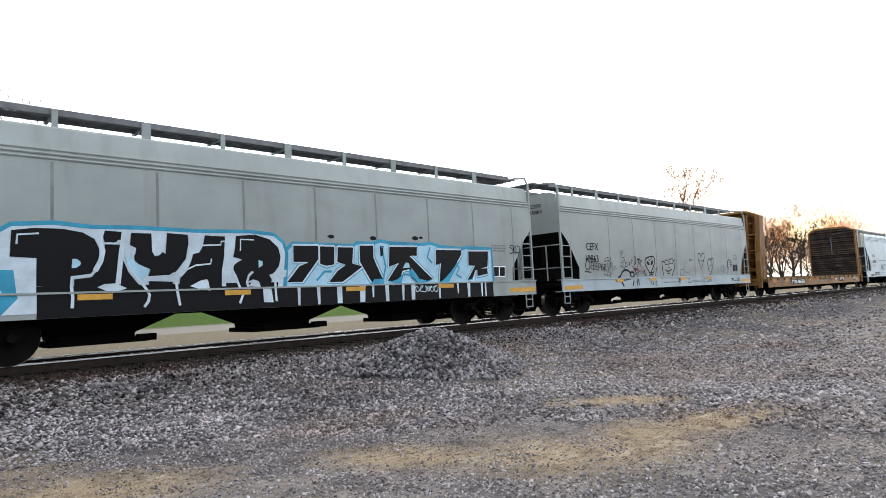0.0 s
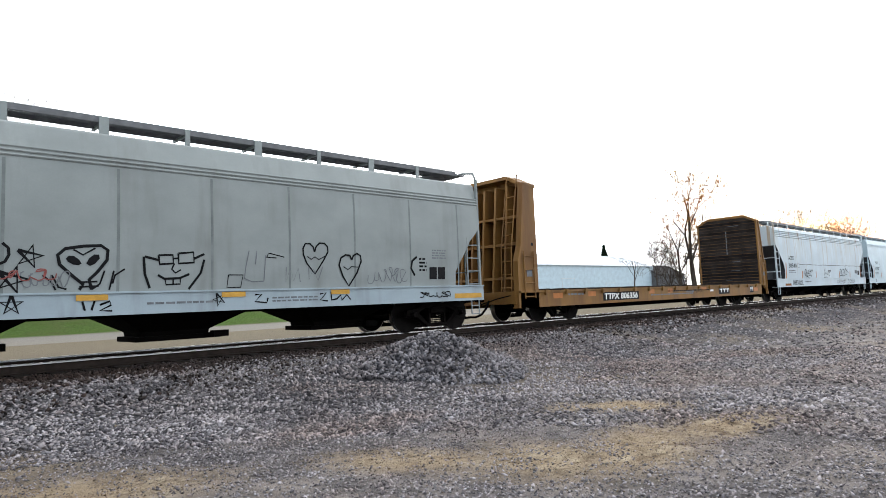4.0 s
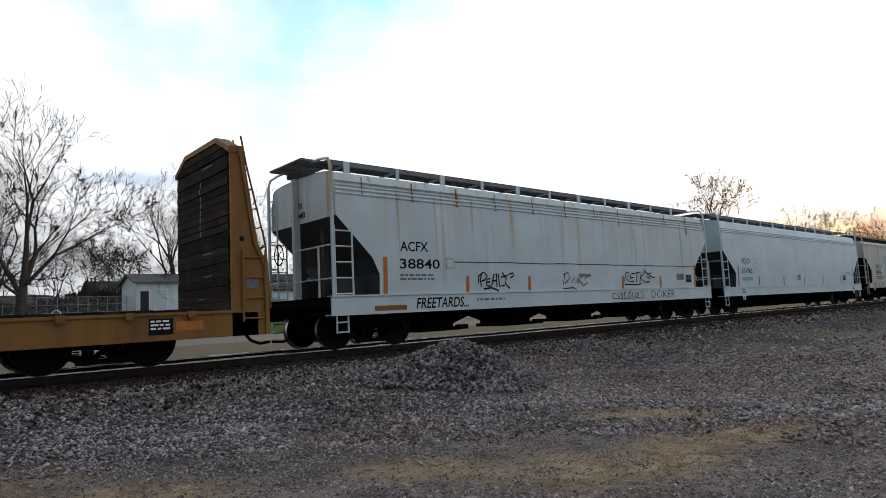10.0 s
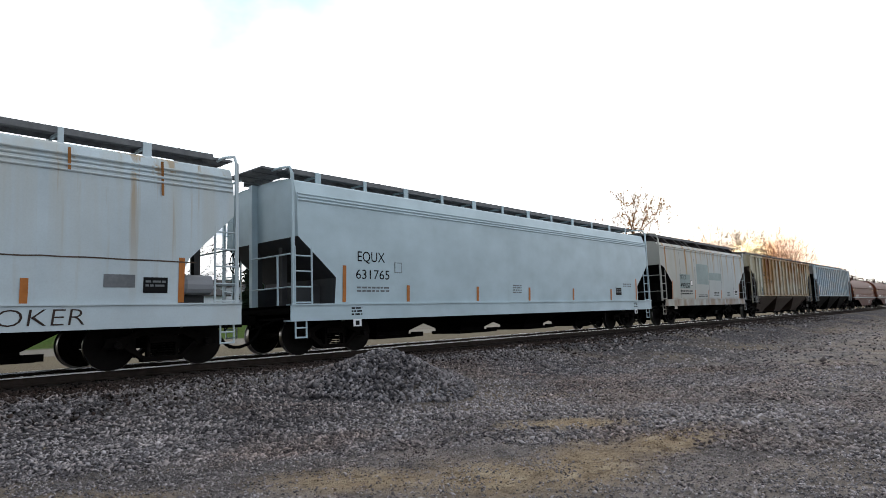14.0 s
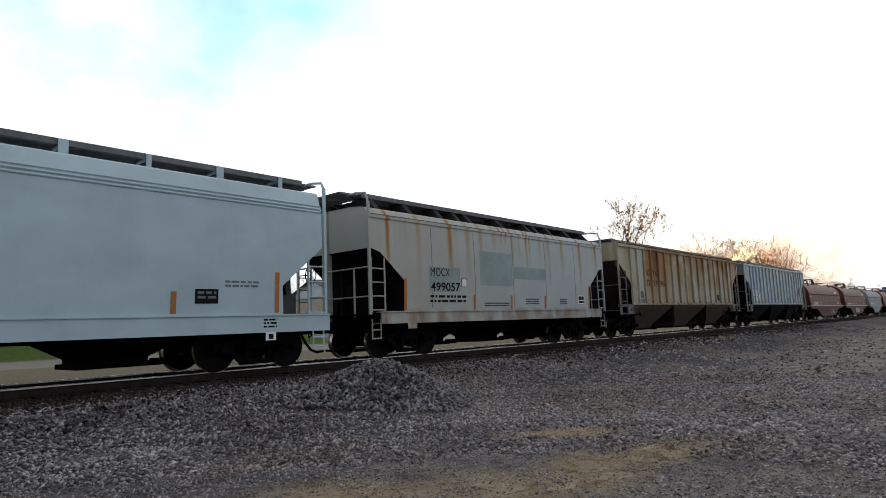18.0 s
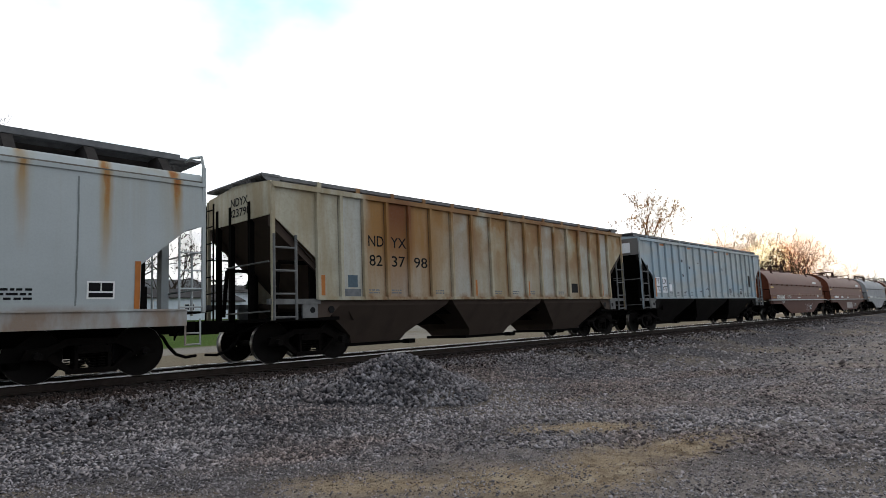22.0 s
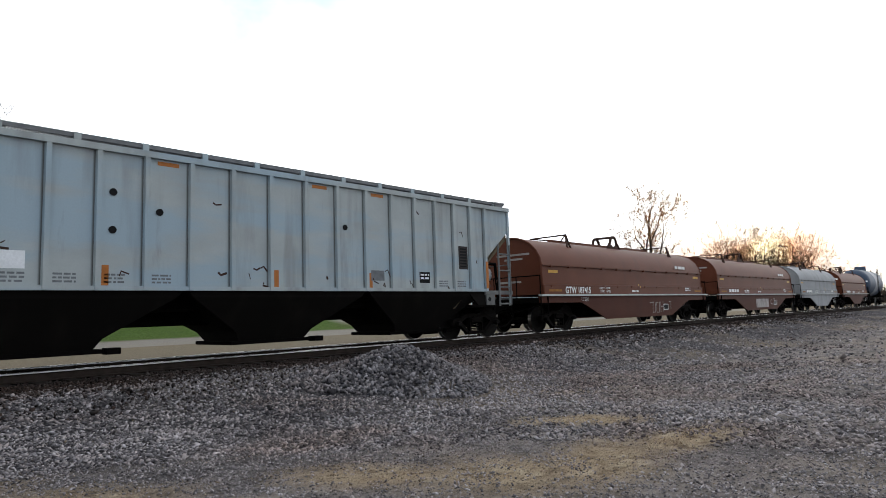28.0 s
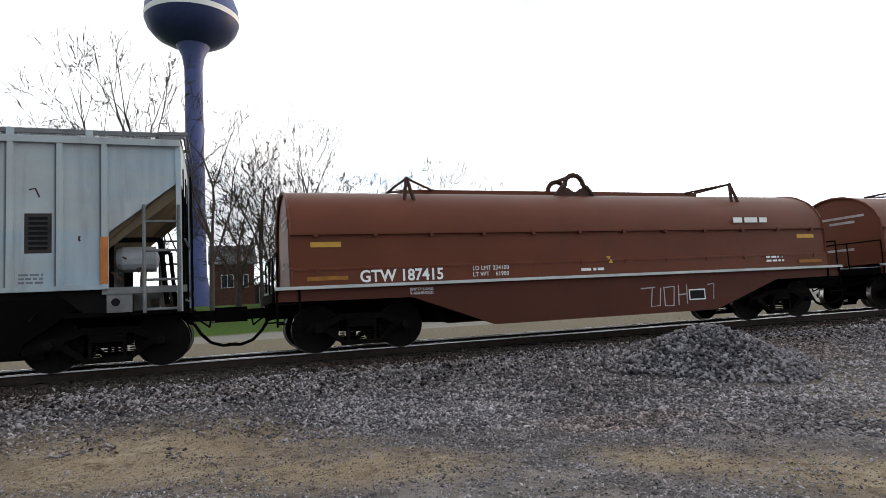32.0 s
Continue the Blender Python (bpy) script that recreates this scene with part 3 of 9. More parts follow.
def stroke(name, x, pts, width, wall, parent, material, label="", lift=0.008):
    """One sprayed line through points given from x."""
    bm = B()
    ribbon(bm, [(x + a, c) for a, c in pts], width, wall, lift)
    return part(name, bm, material, parent, label)


def bars(name, x, z, lines, w, h, wall, parent, material, seed=0):
    """Lines of small unreadable print."""
    rnd = random.Random(seed)
    bm = B()
    for k in range(lines):
        u = x
        zz = z - k * h * 1.9
        while u < x + w:
            d = rnd.uniform(0.6, 2.2) * h * 2
            d = min(d, x + w - u)
            if d < 0.01:
                break
            f = bm.faces.new([bm.verts.new((a, -(wall(c) + 0.005), c)) for a, c in ((u, zz), (u + d, zz), (u + d, zz + h), (u, zz + h))])
            u += d + h * rnd.uniform(0.5, 1.0)
    for f in bm.faces:
        f.normal_update()
        if f.normal.y > 0:
            f.normal_flip()
    return part(name, bm, material, parent)


# ---- running gear, shared by all cars
WHEEL_R = 0.457


def wheelset_mesh():
    bm = B()
    for s in (-1, 1):
        y = s * 0.755
        lathe(bm, [(0.10, -0.085 * s), (0.17, -0.09 * s), (0.19, -0.03 * s), (0.36, -0.01 * s), (0.385, -0.07 * s), (0.443, -0.07 * s), (WHEEL_R, -0.07 * s),
                   (WHEEL_R + 0.003, 0.05 * s), (WHEEL_R + 0.028, 0.065 * s), (WHEEL_R + 0.02, 0.085 * s), (0.38, 0.085 * s), (0.18, 0.06 * s), (0.10, 0.09 * s)][::-1], 28, (0, y, 0), "y")
        lathe(bm, [(0.0, -0.30 * s), (0.075, -0.30 * s), (0.085, -0.28 * s), (0.085, -0.05 * s)], 12, (0, s * 1.5 - y * 0.62 + 0.07 * s, 0), "y")
        for k in range(3):
            a = 2 * math.pi * k / 3
            tube(bm, (0.045 * math.cos(a), s * 1.235, 0.045 * math.sin(a)), (0.045 * math.cos(a), s * 1.265, 0.045 * math.sin(a)), 0.014, 6)
    tube(bm, (0, -1.24, 0), (0, 1.24, 0), 0.075, 12)
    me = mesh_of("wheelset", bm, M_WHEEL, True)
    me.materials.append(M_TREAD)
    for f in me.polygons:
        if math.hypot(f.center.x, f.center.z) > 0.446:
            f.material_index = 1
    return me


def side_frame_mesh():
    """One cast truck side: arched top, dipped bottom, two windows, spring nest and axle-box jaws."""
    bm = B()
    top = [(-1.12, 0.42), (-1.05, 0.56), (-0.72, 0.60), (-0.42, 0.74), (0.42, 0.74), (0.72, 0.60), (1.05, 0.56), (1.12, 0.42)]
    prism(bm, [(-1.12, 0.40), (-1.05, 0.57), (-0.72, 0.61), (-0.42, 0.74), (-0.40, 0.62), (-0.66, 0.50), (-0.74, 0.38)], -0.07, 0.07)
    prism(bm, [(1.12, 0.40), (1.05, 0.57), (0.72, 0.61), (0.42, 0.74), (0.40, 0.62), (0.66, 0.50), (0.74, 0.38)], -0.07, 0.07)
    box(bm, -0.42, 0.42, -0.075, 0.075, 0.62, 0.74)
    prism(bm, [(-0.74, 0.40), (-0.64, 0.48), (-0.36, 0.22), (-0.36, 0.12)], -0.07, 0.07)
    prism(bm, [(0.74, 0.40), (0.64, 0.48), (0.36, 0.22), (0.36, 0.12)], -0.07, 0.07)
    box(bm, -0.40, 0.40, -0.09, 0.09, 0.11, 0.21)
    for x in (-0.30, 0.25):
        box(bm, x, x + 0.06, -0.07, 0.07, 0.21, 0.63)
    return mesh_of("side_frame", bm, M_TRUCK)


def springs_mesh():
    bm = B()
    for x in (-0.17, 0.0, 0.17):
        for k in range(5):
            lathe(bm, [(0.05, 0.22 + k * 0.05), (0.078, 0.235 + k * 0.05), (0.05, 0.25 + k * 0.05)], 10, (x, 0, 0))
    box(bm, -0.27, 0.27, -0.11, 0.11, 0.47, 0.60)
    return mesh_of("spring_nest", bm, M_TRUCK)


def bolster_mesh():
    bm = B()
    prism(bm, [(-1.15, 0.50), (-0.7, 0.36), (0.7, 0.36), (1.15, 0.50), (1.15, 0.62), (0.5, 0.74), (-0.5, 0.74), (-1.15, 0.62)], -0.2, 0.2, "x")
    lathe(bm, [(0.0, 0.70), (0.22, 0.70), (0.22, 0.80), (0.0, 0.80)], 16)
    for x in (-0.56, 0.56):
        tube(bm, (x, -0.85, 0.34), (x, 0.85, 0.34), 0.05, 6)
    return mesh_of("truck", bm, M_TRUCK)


MESH_WHEELSET, MESH_SIDE, MESH_SPRING, MESH_BOLSTER = wheelset_mesh(), side_frame_mesh(), springs_mesh(), bolster_mesh()
WHEELSETS, CARS = [], []


def add_trucks(car, half, base=1.778):
    for x in (-half, half):
        tr = part("truck", MESH_BOLSTER, None, car, "black cast-steel truck with two wheelsets")
        tr.location = (x, 0, 0)
        for y in (-1.03, 1.03):
            part("side_frame", MESH_SIDE, None, tr).location = (0, y, 0)
            part("spring_nest", MESH_SPRING, None, tr).location = (0, y, 0)
        for d in (-base / 2, base / 2):
            ws = part("wheelset", MESH_WHEELSET, None, tr)
            ws.location = (d, 0, WHEEL_R)
            WHEELSETS.append(ws)


def add_couplers(car, length):
    for s in (-1, 1):
        bm, e = B(), s * length / 2
        box(bm, min(e, e + s * 0.5), max(e, e + s * 0.5), -0.11, 0.11, 0.74, 0.95)
        prism(bm, [(e + s * 0.40, -0.14), (e + s * 0.82, -0.20), (e + s * 0.86, -0.06), (e + s * 0.70, 0.02), (e + s * 0.84, 0.16), (e + s * 0.40, 0.15)], 0.70, 1.0, "z")
        box(bm, min(e - s * 1.6, e), max(e - s * 1.6, e), -0.2, 0.2, 0.70, 1.0)
        part("coupler", bm, M_BLACK, car)
        bm = B()
        pts = [(e - s * 0.3, -0.40, 0.78), (e + s * 0.02, -0.42, 0.70), (e + s * 0.14, -0.42, 0.50), (e + s * 0.32, -0.38, 0.32), (e + s * 0.55, -0.33, 0.24), (e + s * 0.8, -0.28, 0.26)]
        bent_tube(bm, pts, 0.034, 6)
        part("air_hose", bm, M_BLACK, car)
        bm = B()
        bent_tube(bm, [(e + s * 0.05, -1.35, 0.86), (e + s * 0.12, -0.9, 0.78), (e + s * 0.30, -0.35, 0.62), (e + s * 0.34, -0.28, 0.88)], 0.018, 5)
        part("uncoupling_lever", bm, M_BLACK, car)


def new_car(name, x0, x1, label):
    """x0, x1: the ends of the car along the track at the clip's start."""
    car = empty(name, pose((x0 + x1) / 2, TRACK_Y, 0), label, "freight car", "freight train")
    CARS.append((car, (x0 + x1) / 2))
    return car, x1 - x0


def ladder(name, car, x_a, x_b, y, z0, z1, step, material, r=0.018, label=""):
    """Two stiles and rungs, in the plane of the car's side (x_a to x_b) at y."""
    bm = B()
    tube(bm, (x_a, y, z0), (x_a, y, z1), r * 1.3, 6)
    tube(bm, (x_b, y, z0), (x_b, y, z1), r * 1.3, 6)
    k = int((z1 - z0) / step)
    for i in range(k + 1):
        z = z0 + 0.06 + i * step
        if z < z1:
            tube(bm, (x_a, y, z), (x_b, y, z), r, 5)
    return part(name, bm, material, car, label)


def end_ladder(car, x, ya, yb, z0, z1, step, material):
    bm = B()
    tube(bm, (x, ya, z0), (x, ya, z1), 0.022, 6)
    tube(bm, (x, yb, z0), (x, yb, z1), 0.022, 6)
    z = z0 + 0.1
    while z < z1:
        tube(bm, (x, ya, z), (x, yb, z), 0.017, 5)
        z += step
    return part("end_ladder", bm, material, car)


def interp(v, xs, ys):
    return float(np.interp(v, xs, ys))


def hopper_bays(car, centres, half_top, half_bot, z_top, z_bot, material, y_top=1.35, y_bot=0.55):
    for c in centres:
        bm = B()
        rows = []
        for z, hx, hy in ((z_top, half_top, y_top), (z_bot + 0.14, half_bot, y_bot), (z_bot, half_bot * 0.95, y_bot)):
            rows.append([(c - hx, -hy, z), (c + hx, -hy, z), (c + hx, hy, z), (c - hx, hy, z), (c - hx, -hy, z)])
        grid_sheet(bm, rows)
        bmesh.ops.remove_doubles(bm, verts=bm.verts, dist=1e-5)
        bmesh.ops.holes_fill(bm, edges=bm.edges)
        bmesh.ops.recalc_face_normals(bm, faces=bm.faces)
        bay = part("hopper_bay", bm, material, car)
        bm = B()
        box(bm, c - half_bot - 0.10, c + half_bot + 0.22, -0.62, 0.62, z_bot - 0.05, z_bot + 0.05)
        for y in (-0.74, 0.74):
            box(bm, c + half_bot - 0.02, c + half_bot + 0.3, y - 0.10, y + 0.10, z_bot - 0.03, z_bot + 0.1)
        part("outlet_gate", bm, M_BLACK, bay)


def roof_walk(car, length, z, material, phase, roof_z, y_in=0.50, y_out=1.02, gusset=()):
    """Grating walks on both sides of the hatches, on small brackets, with cross walks at the ends."""
    h = length / 2
    for s in (-1, 1):
        bm = B()
        ya, yb = s * y_in, s * y_out
        for y in (ya, yb):
            box(bm, -h, h, y - 0.014, y + 0.014, z - 0.12, z)
        box(bm, -h, h, (ya + yb) / 2 - 0.01, (ya + yb) / 2 + 0.01, z - 0.05, z)
        k = int(length / 0.036)
        for i in range(k + 1):
            x = -h + length * i / k
            box(bm, x - 0.009, x + 0.009, min(ya, yb), max(ya, yb), z - 0.034, z - 0.004)
        walk_part = part("running_board", bm, M_GRATE, car, "grey steel roof grating")
        for x in gusset:
            bm = B()
            prism(bm, [(s * 0.55, z - 0.13), (s * y_out, z - 0.13), (s * 1.34, roof_z + 0.07), (s * 0.55, roof_z + 0.2)], x - 0.09, x + 0.09, "x")
            box(bm, x - 0.03, x + 0.03, min(s * 0.3, s * y_out), max(s * 0.3, s * y_out), z - 0.12, z - 0.076)
            part("bracket", bm, M_DARKSTEEL, walk_part)
        spots = [] if gusset else list(np.arange(-h - 0.35 + phase, h - 0.2, 1.55))
        for i, x in enumerate(spots):
            if x > -h + 0.2:
                bm = B()
                w = 0.05 if i % 2 else 0.085
                y0 = s * (y_out + 0.016)
                box(bm, x - w, x + w, min(y0, y0 + s * 0.03), max(y0, y0 + s * 0.03), roof_z - 0.05, z - 0.01)
                box(bm, x - 0.03, x + 0.03, min(s * 0.3, y0), max(s * 0.3, y0), z - 0.12, z - 0.076)
                part("bracket", bm, material, walk_part)
    for e in (-1, 1):
        bm = B()
        x0, x1 = sorted((e * (h + 0.58), e * (h - 0.40)))
        for i in range(22):
            x = x0 + (x1 - x0) * i / 21
            box(bm, x - 0.012, x + 0.012, -0.80, 0.80, z - 0.03, z)
        for y in (-0.80, -0.3, 0.3, 0.80):
            box(bm, x0, x1, y - 0.012, y + 0.012, z - 0.05, z)
        part("end_walk", bm, M_GRATE, car)


def curved_hopper(name, x0, x1, label, body_mat, dark_mat, sill_mat, bays, z=(0.80, 1.16, 3.74, 4.02), seams=0.0, ribs=3, phase=0.1, walk_z=4.49, slope=((2.76, 0.10), (2.42, 0.45), (1.56, 1.05)), band=(0.0, 0.075, 0.15), truck=1.42, over=0.0, gusset=(), post=0.13):
    """A covered hopper with smooth bowed sides, a long sill, sloped ends and a roof walk."""
    car, length = new_car(name, x0, x1, label)
    h = length / 2
    z_sb, z_st, z_eave, z_roof = z
    zs = [z_st, 1.5, 2.0, 2.5, 3.0, 3.3, z_eave - 0.12, z_eave, z_eave + 0.03, z_roof - 0.02, z_roof + 0.04, z_roof + 0.08, z_roof + 0.12, z_roof + 0.14]
    ws = [1.555, 1.575, 1.592, 1.6, 1.598, 1.59, 1.575, 1.565, 1.535, 1.46, 1.40, 1.24, 0.85, 0.0]

    def wall(v):
        return interp(v, zs[:9], ws[:9])

    # below the first height the ends run inwards through (height, inset), then straight down
    zk = slope[0][0]
    cuts, insets = [p[0] for p in slope[::-1]], [p[1] for p in slope[::-1]]

    def xe(v):
        return h - interp(v, cuts, insets)

    zz = sorted(set(zs + [zk + 0.3] + cuts))
    ww = [interp(v, zs, ws) for v in zz]
    cols = 14
    bm = B()
    for s in (-1, 1):
        rows = []
        for v, w in zip(zz, ww):
            rows.append([(-xe(v) + 2 * xe(v) * i / cols, s * w, v) for i in range(cols + 1)])
        grid_sheet(bm, rows)
    bmesh.ops.remove_doubles(bm, verts=bm.verts, dist=1e-5)
    bmesh.ops.recalc_face_normals(bm, faces=bm.faces)
    body = part("body", bm, body_mat, car, smooth=True)
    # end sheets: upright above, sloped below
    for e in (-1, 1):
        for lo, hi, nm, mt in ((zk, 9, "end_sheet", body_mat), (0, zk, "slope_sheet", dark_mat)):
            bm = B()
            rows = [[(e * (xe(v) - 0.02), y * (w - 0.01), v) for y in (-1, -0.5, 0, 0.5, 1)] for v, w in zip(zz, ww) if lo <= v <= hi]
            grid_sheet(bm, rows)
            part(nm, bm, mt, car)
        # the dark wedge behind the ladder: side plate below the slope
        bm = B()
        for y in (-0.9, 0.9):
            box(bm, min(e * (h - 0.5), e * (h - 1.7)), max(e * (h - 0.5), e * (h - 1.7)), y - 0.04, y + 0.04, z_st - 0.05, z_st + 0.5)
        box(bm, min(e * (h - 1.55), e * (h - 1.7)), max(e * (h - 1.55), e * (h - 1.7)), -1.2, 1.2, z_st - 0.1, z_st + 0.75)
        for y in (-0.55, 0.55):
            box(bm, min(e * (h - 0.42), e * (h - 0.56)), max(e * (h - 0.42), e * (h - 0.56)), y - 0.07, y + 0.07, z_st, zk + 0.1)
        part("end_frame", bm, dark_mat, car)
    # eave mouldings
    if band:
        for k, dz in enumerate(band):
            for s in (-1, 1):
                bm = B()
                v = z_eave - 0.14 + dz
                y = s * (wall(v) + 0.004)
                tube(bm, (-xe(4) + 0.02, y, v), (xe(4) - 0.02, y, v), 0.026, 6)
                part("eave_moulding", bm, body_mat, car)
    # weld seams
    x = -h + 1.28 + seams
    while seams and x < h - 0.8:
        bm = B()
        ribbon(bm, [(x, v) for v in np.linspace(z_st + 0.03, z_eave - 0.2, 8)], 0.05, wall, 0.004)
        part("weld_seam", bm, M_SEAM, body)
        x += 1.71
    # sill
    for s in (-1, 1):
        bm = B()
        prism(bm, [(s * u, v) for u, v in ((1.30, z_sb - 0.03), (1.60, z_sb - 0.03), (1.60, z_st + 0.02), (1.40, z_st + 0.02), (1.40, z_st), (1.56, z_st), (1.56, z_sb), (1.30, z_sb))], -h, h, "x")
        part("side_sill", bm, sill_mat, car)
        a, c = sorted((s * 1.50, s * 1.632))
        part("sill_cap", box(B(), -h, h, a, c, z_st - 0.006, z_st + 0.028), sill_mat, car)
    bm = B()
    box(bm, -h + 0.05, h - 0.05, -0.28, 0.28, 0.72, 1.05)
    for e in (-1, 1):
        a, c = sorted((e * h, e * (h - 1.9)))
        box(bm, a, c, -1.5, 1.5, z_sb + 0.06, z_sb + 0.14)
        a, c = sorted((e * h, e * (h - 0.12)))
        box(bm, a, c, -1.5, 1.5, z_sb, z_st)
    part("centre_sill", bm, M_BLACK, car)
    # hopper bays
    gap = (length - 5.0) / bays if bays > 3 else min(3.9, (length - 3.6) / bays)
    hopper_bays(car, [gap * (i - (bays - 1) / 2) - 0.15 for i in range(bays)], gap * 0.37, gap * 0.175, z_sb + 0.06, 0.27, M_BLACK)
    if gusset:
        for s in (-1, 1):
            a, c = sorted((s * 1.46, s * 1.60))
            part("top_chord", box(B(), -xe(4), xe(4), a, c, z_eave - 0.03, z_eave + 0.05), body_mat, car, "heavy ledge below the roof")
    roof_walk(car, length - 0.7 + 2 * over, walk_z, body_mat, phase, z_roof - 0.02, gusset=gusset)
    # hatches
    for i in range(10):
        bm = B()
        x = -h + 1.4 + (length - 2.8) * i / 9
        box(bm, x - 0.42, x + 0.42, -0.33, 0.33, z_roof + 0.10, z_roof + 0.30)
        part("roof_hatch", bm, body_mat, car)
    # corner posts, ladders and the post in the middle of each end
    for e in (-1, 1):
        for s in (-1, 1):
            x = e * (h - 0.09 + over)
            bm = B()
            box(bm, x - 0.034, x + 0.034, s * 1.56 - 0.03, s * 1.56 + 0.03, z_st - 0.05, z_roof + 0.16)
            bent_tube(bm, [(x, s * 1.56, z_roof + 0.14), (x, s * 1.46, walk_z - 0.10), (x - e * 0.02, s * 1.05, walk_z - 0.04), (x, s * 0.72, walk_z - 0.05)], 0.03, 8)
            part("corner_post", bm, body_mat, car)
            ladder("side_ladder", car, x - e * 0.03, x - e * 0.50, s * 1.585, z_st, zk - 0.25, 0.36, body_mat)
            bm = B()
            for dx in (0.06, 0.36):
                tube(bm, (x - e * dx, s * 1.55, z_sb - 0.42), (x - e * dx, s * 1.55, z_sb + 0.1), 0.02, 6)
            for v in (0.40, 0.18):
                tube(bm, (x - e * 0.06, s * 1.55, z_sb - v), (x - e * 0.36, s * 1.55, z_sb - v), 0.02, 6)
            part("sill_step", bm, body_mat, car)
        x = e * (h - 0.06 + over)
        part("end_post", box(B(), min(x, x - e * 0.16), max(x, x - e * 0.16), 0.14, 0.14 + post, z_sb, z_roof + 0.14), body_mat, car)
        for v in (z_st + 0.42, z_st + 1.18):
            part("end_rail", tube(B(), (x, -1.52, v), (x, 0.2, v), 0.02, 6), body_mat, car)
        part("end_stanchion", tube(B(), (x, -0.98, z_st - 0.1), (x, -0.98, z_st + 1.2), 0.026, 6), body_mat, car)
        bm = B()
        a, c = sorted((e * (h - 0.75), e * (h + over)))
        box(bm, a, c, -1.45, 1.5, z_st - 0.06, z_st - 0.02)
        part("end_platform", bm, M_BLACK, car)
        if e < 0:
            bm = B()
            lathe(bm, [(0.24, -0.015), (0.27, 0.0), (0.24, 0.015)], 20, (x - 0.12, 0.75, z_st + 1.15), "x")
            for k in range(5):
                u = 2 * math.pi * k / 5
                tube(bm, (x - 0.12, 0.75, z_st + 1.15), (x - 0.12, 0.75 + 0.25 * math.cos(u), z_st + 1.15 + 0.25 * math.sin(u)), 0.012, 5)
            part("brake_wheel", bm, M_BLACK, car)
        end_ladder(car, e * (h - 0.06 + over), 1.05, 1.5, z_st, z_roof - 0.1, 0.36, body_mat)
    add_trucks(car, h - truck)
    add_couplers(car, length)
    return car, h, wall, z


def rib_x(i, n, xb):
    """The side posts stand closer towards the ends."""
    gaps = [0.66 + 0.25 * math.sin(math.pi * (k + 0.5) / (n - 1)) for k in range(n - 1)]
    return -xb + 2 * xb * sum(gaps[:i]) / sum(gaps)


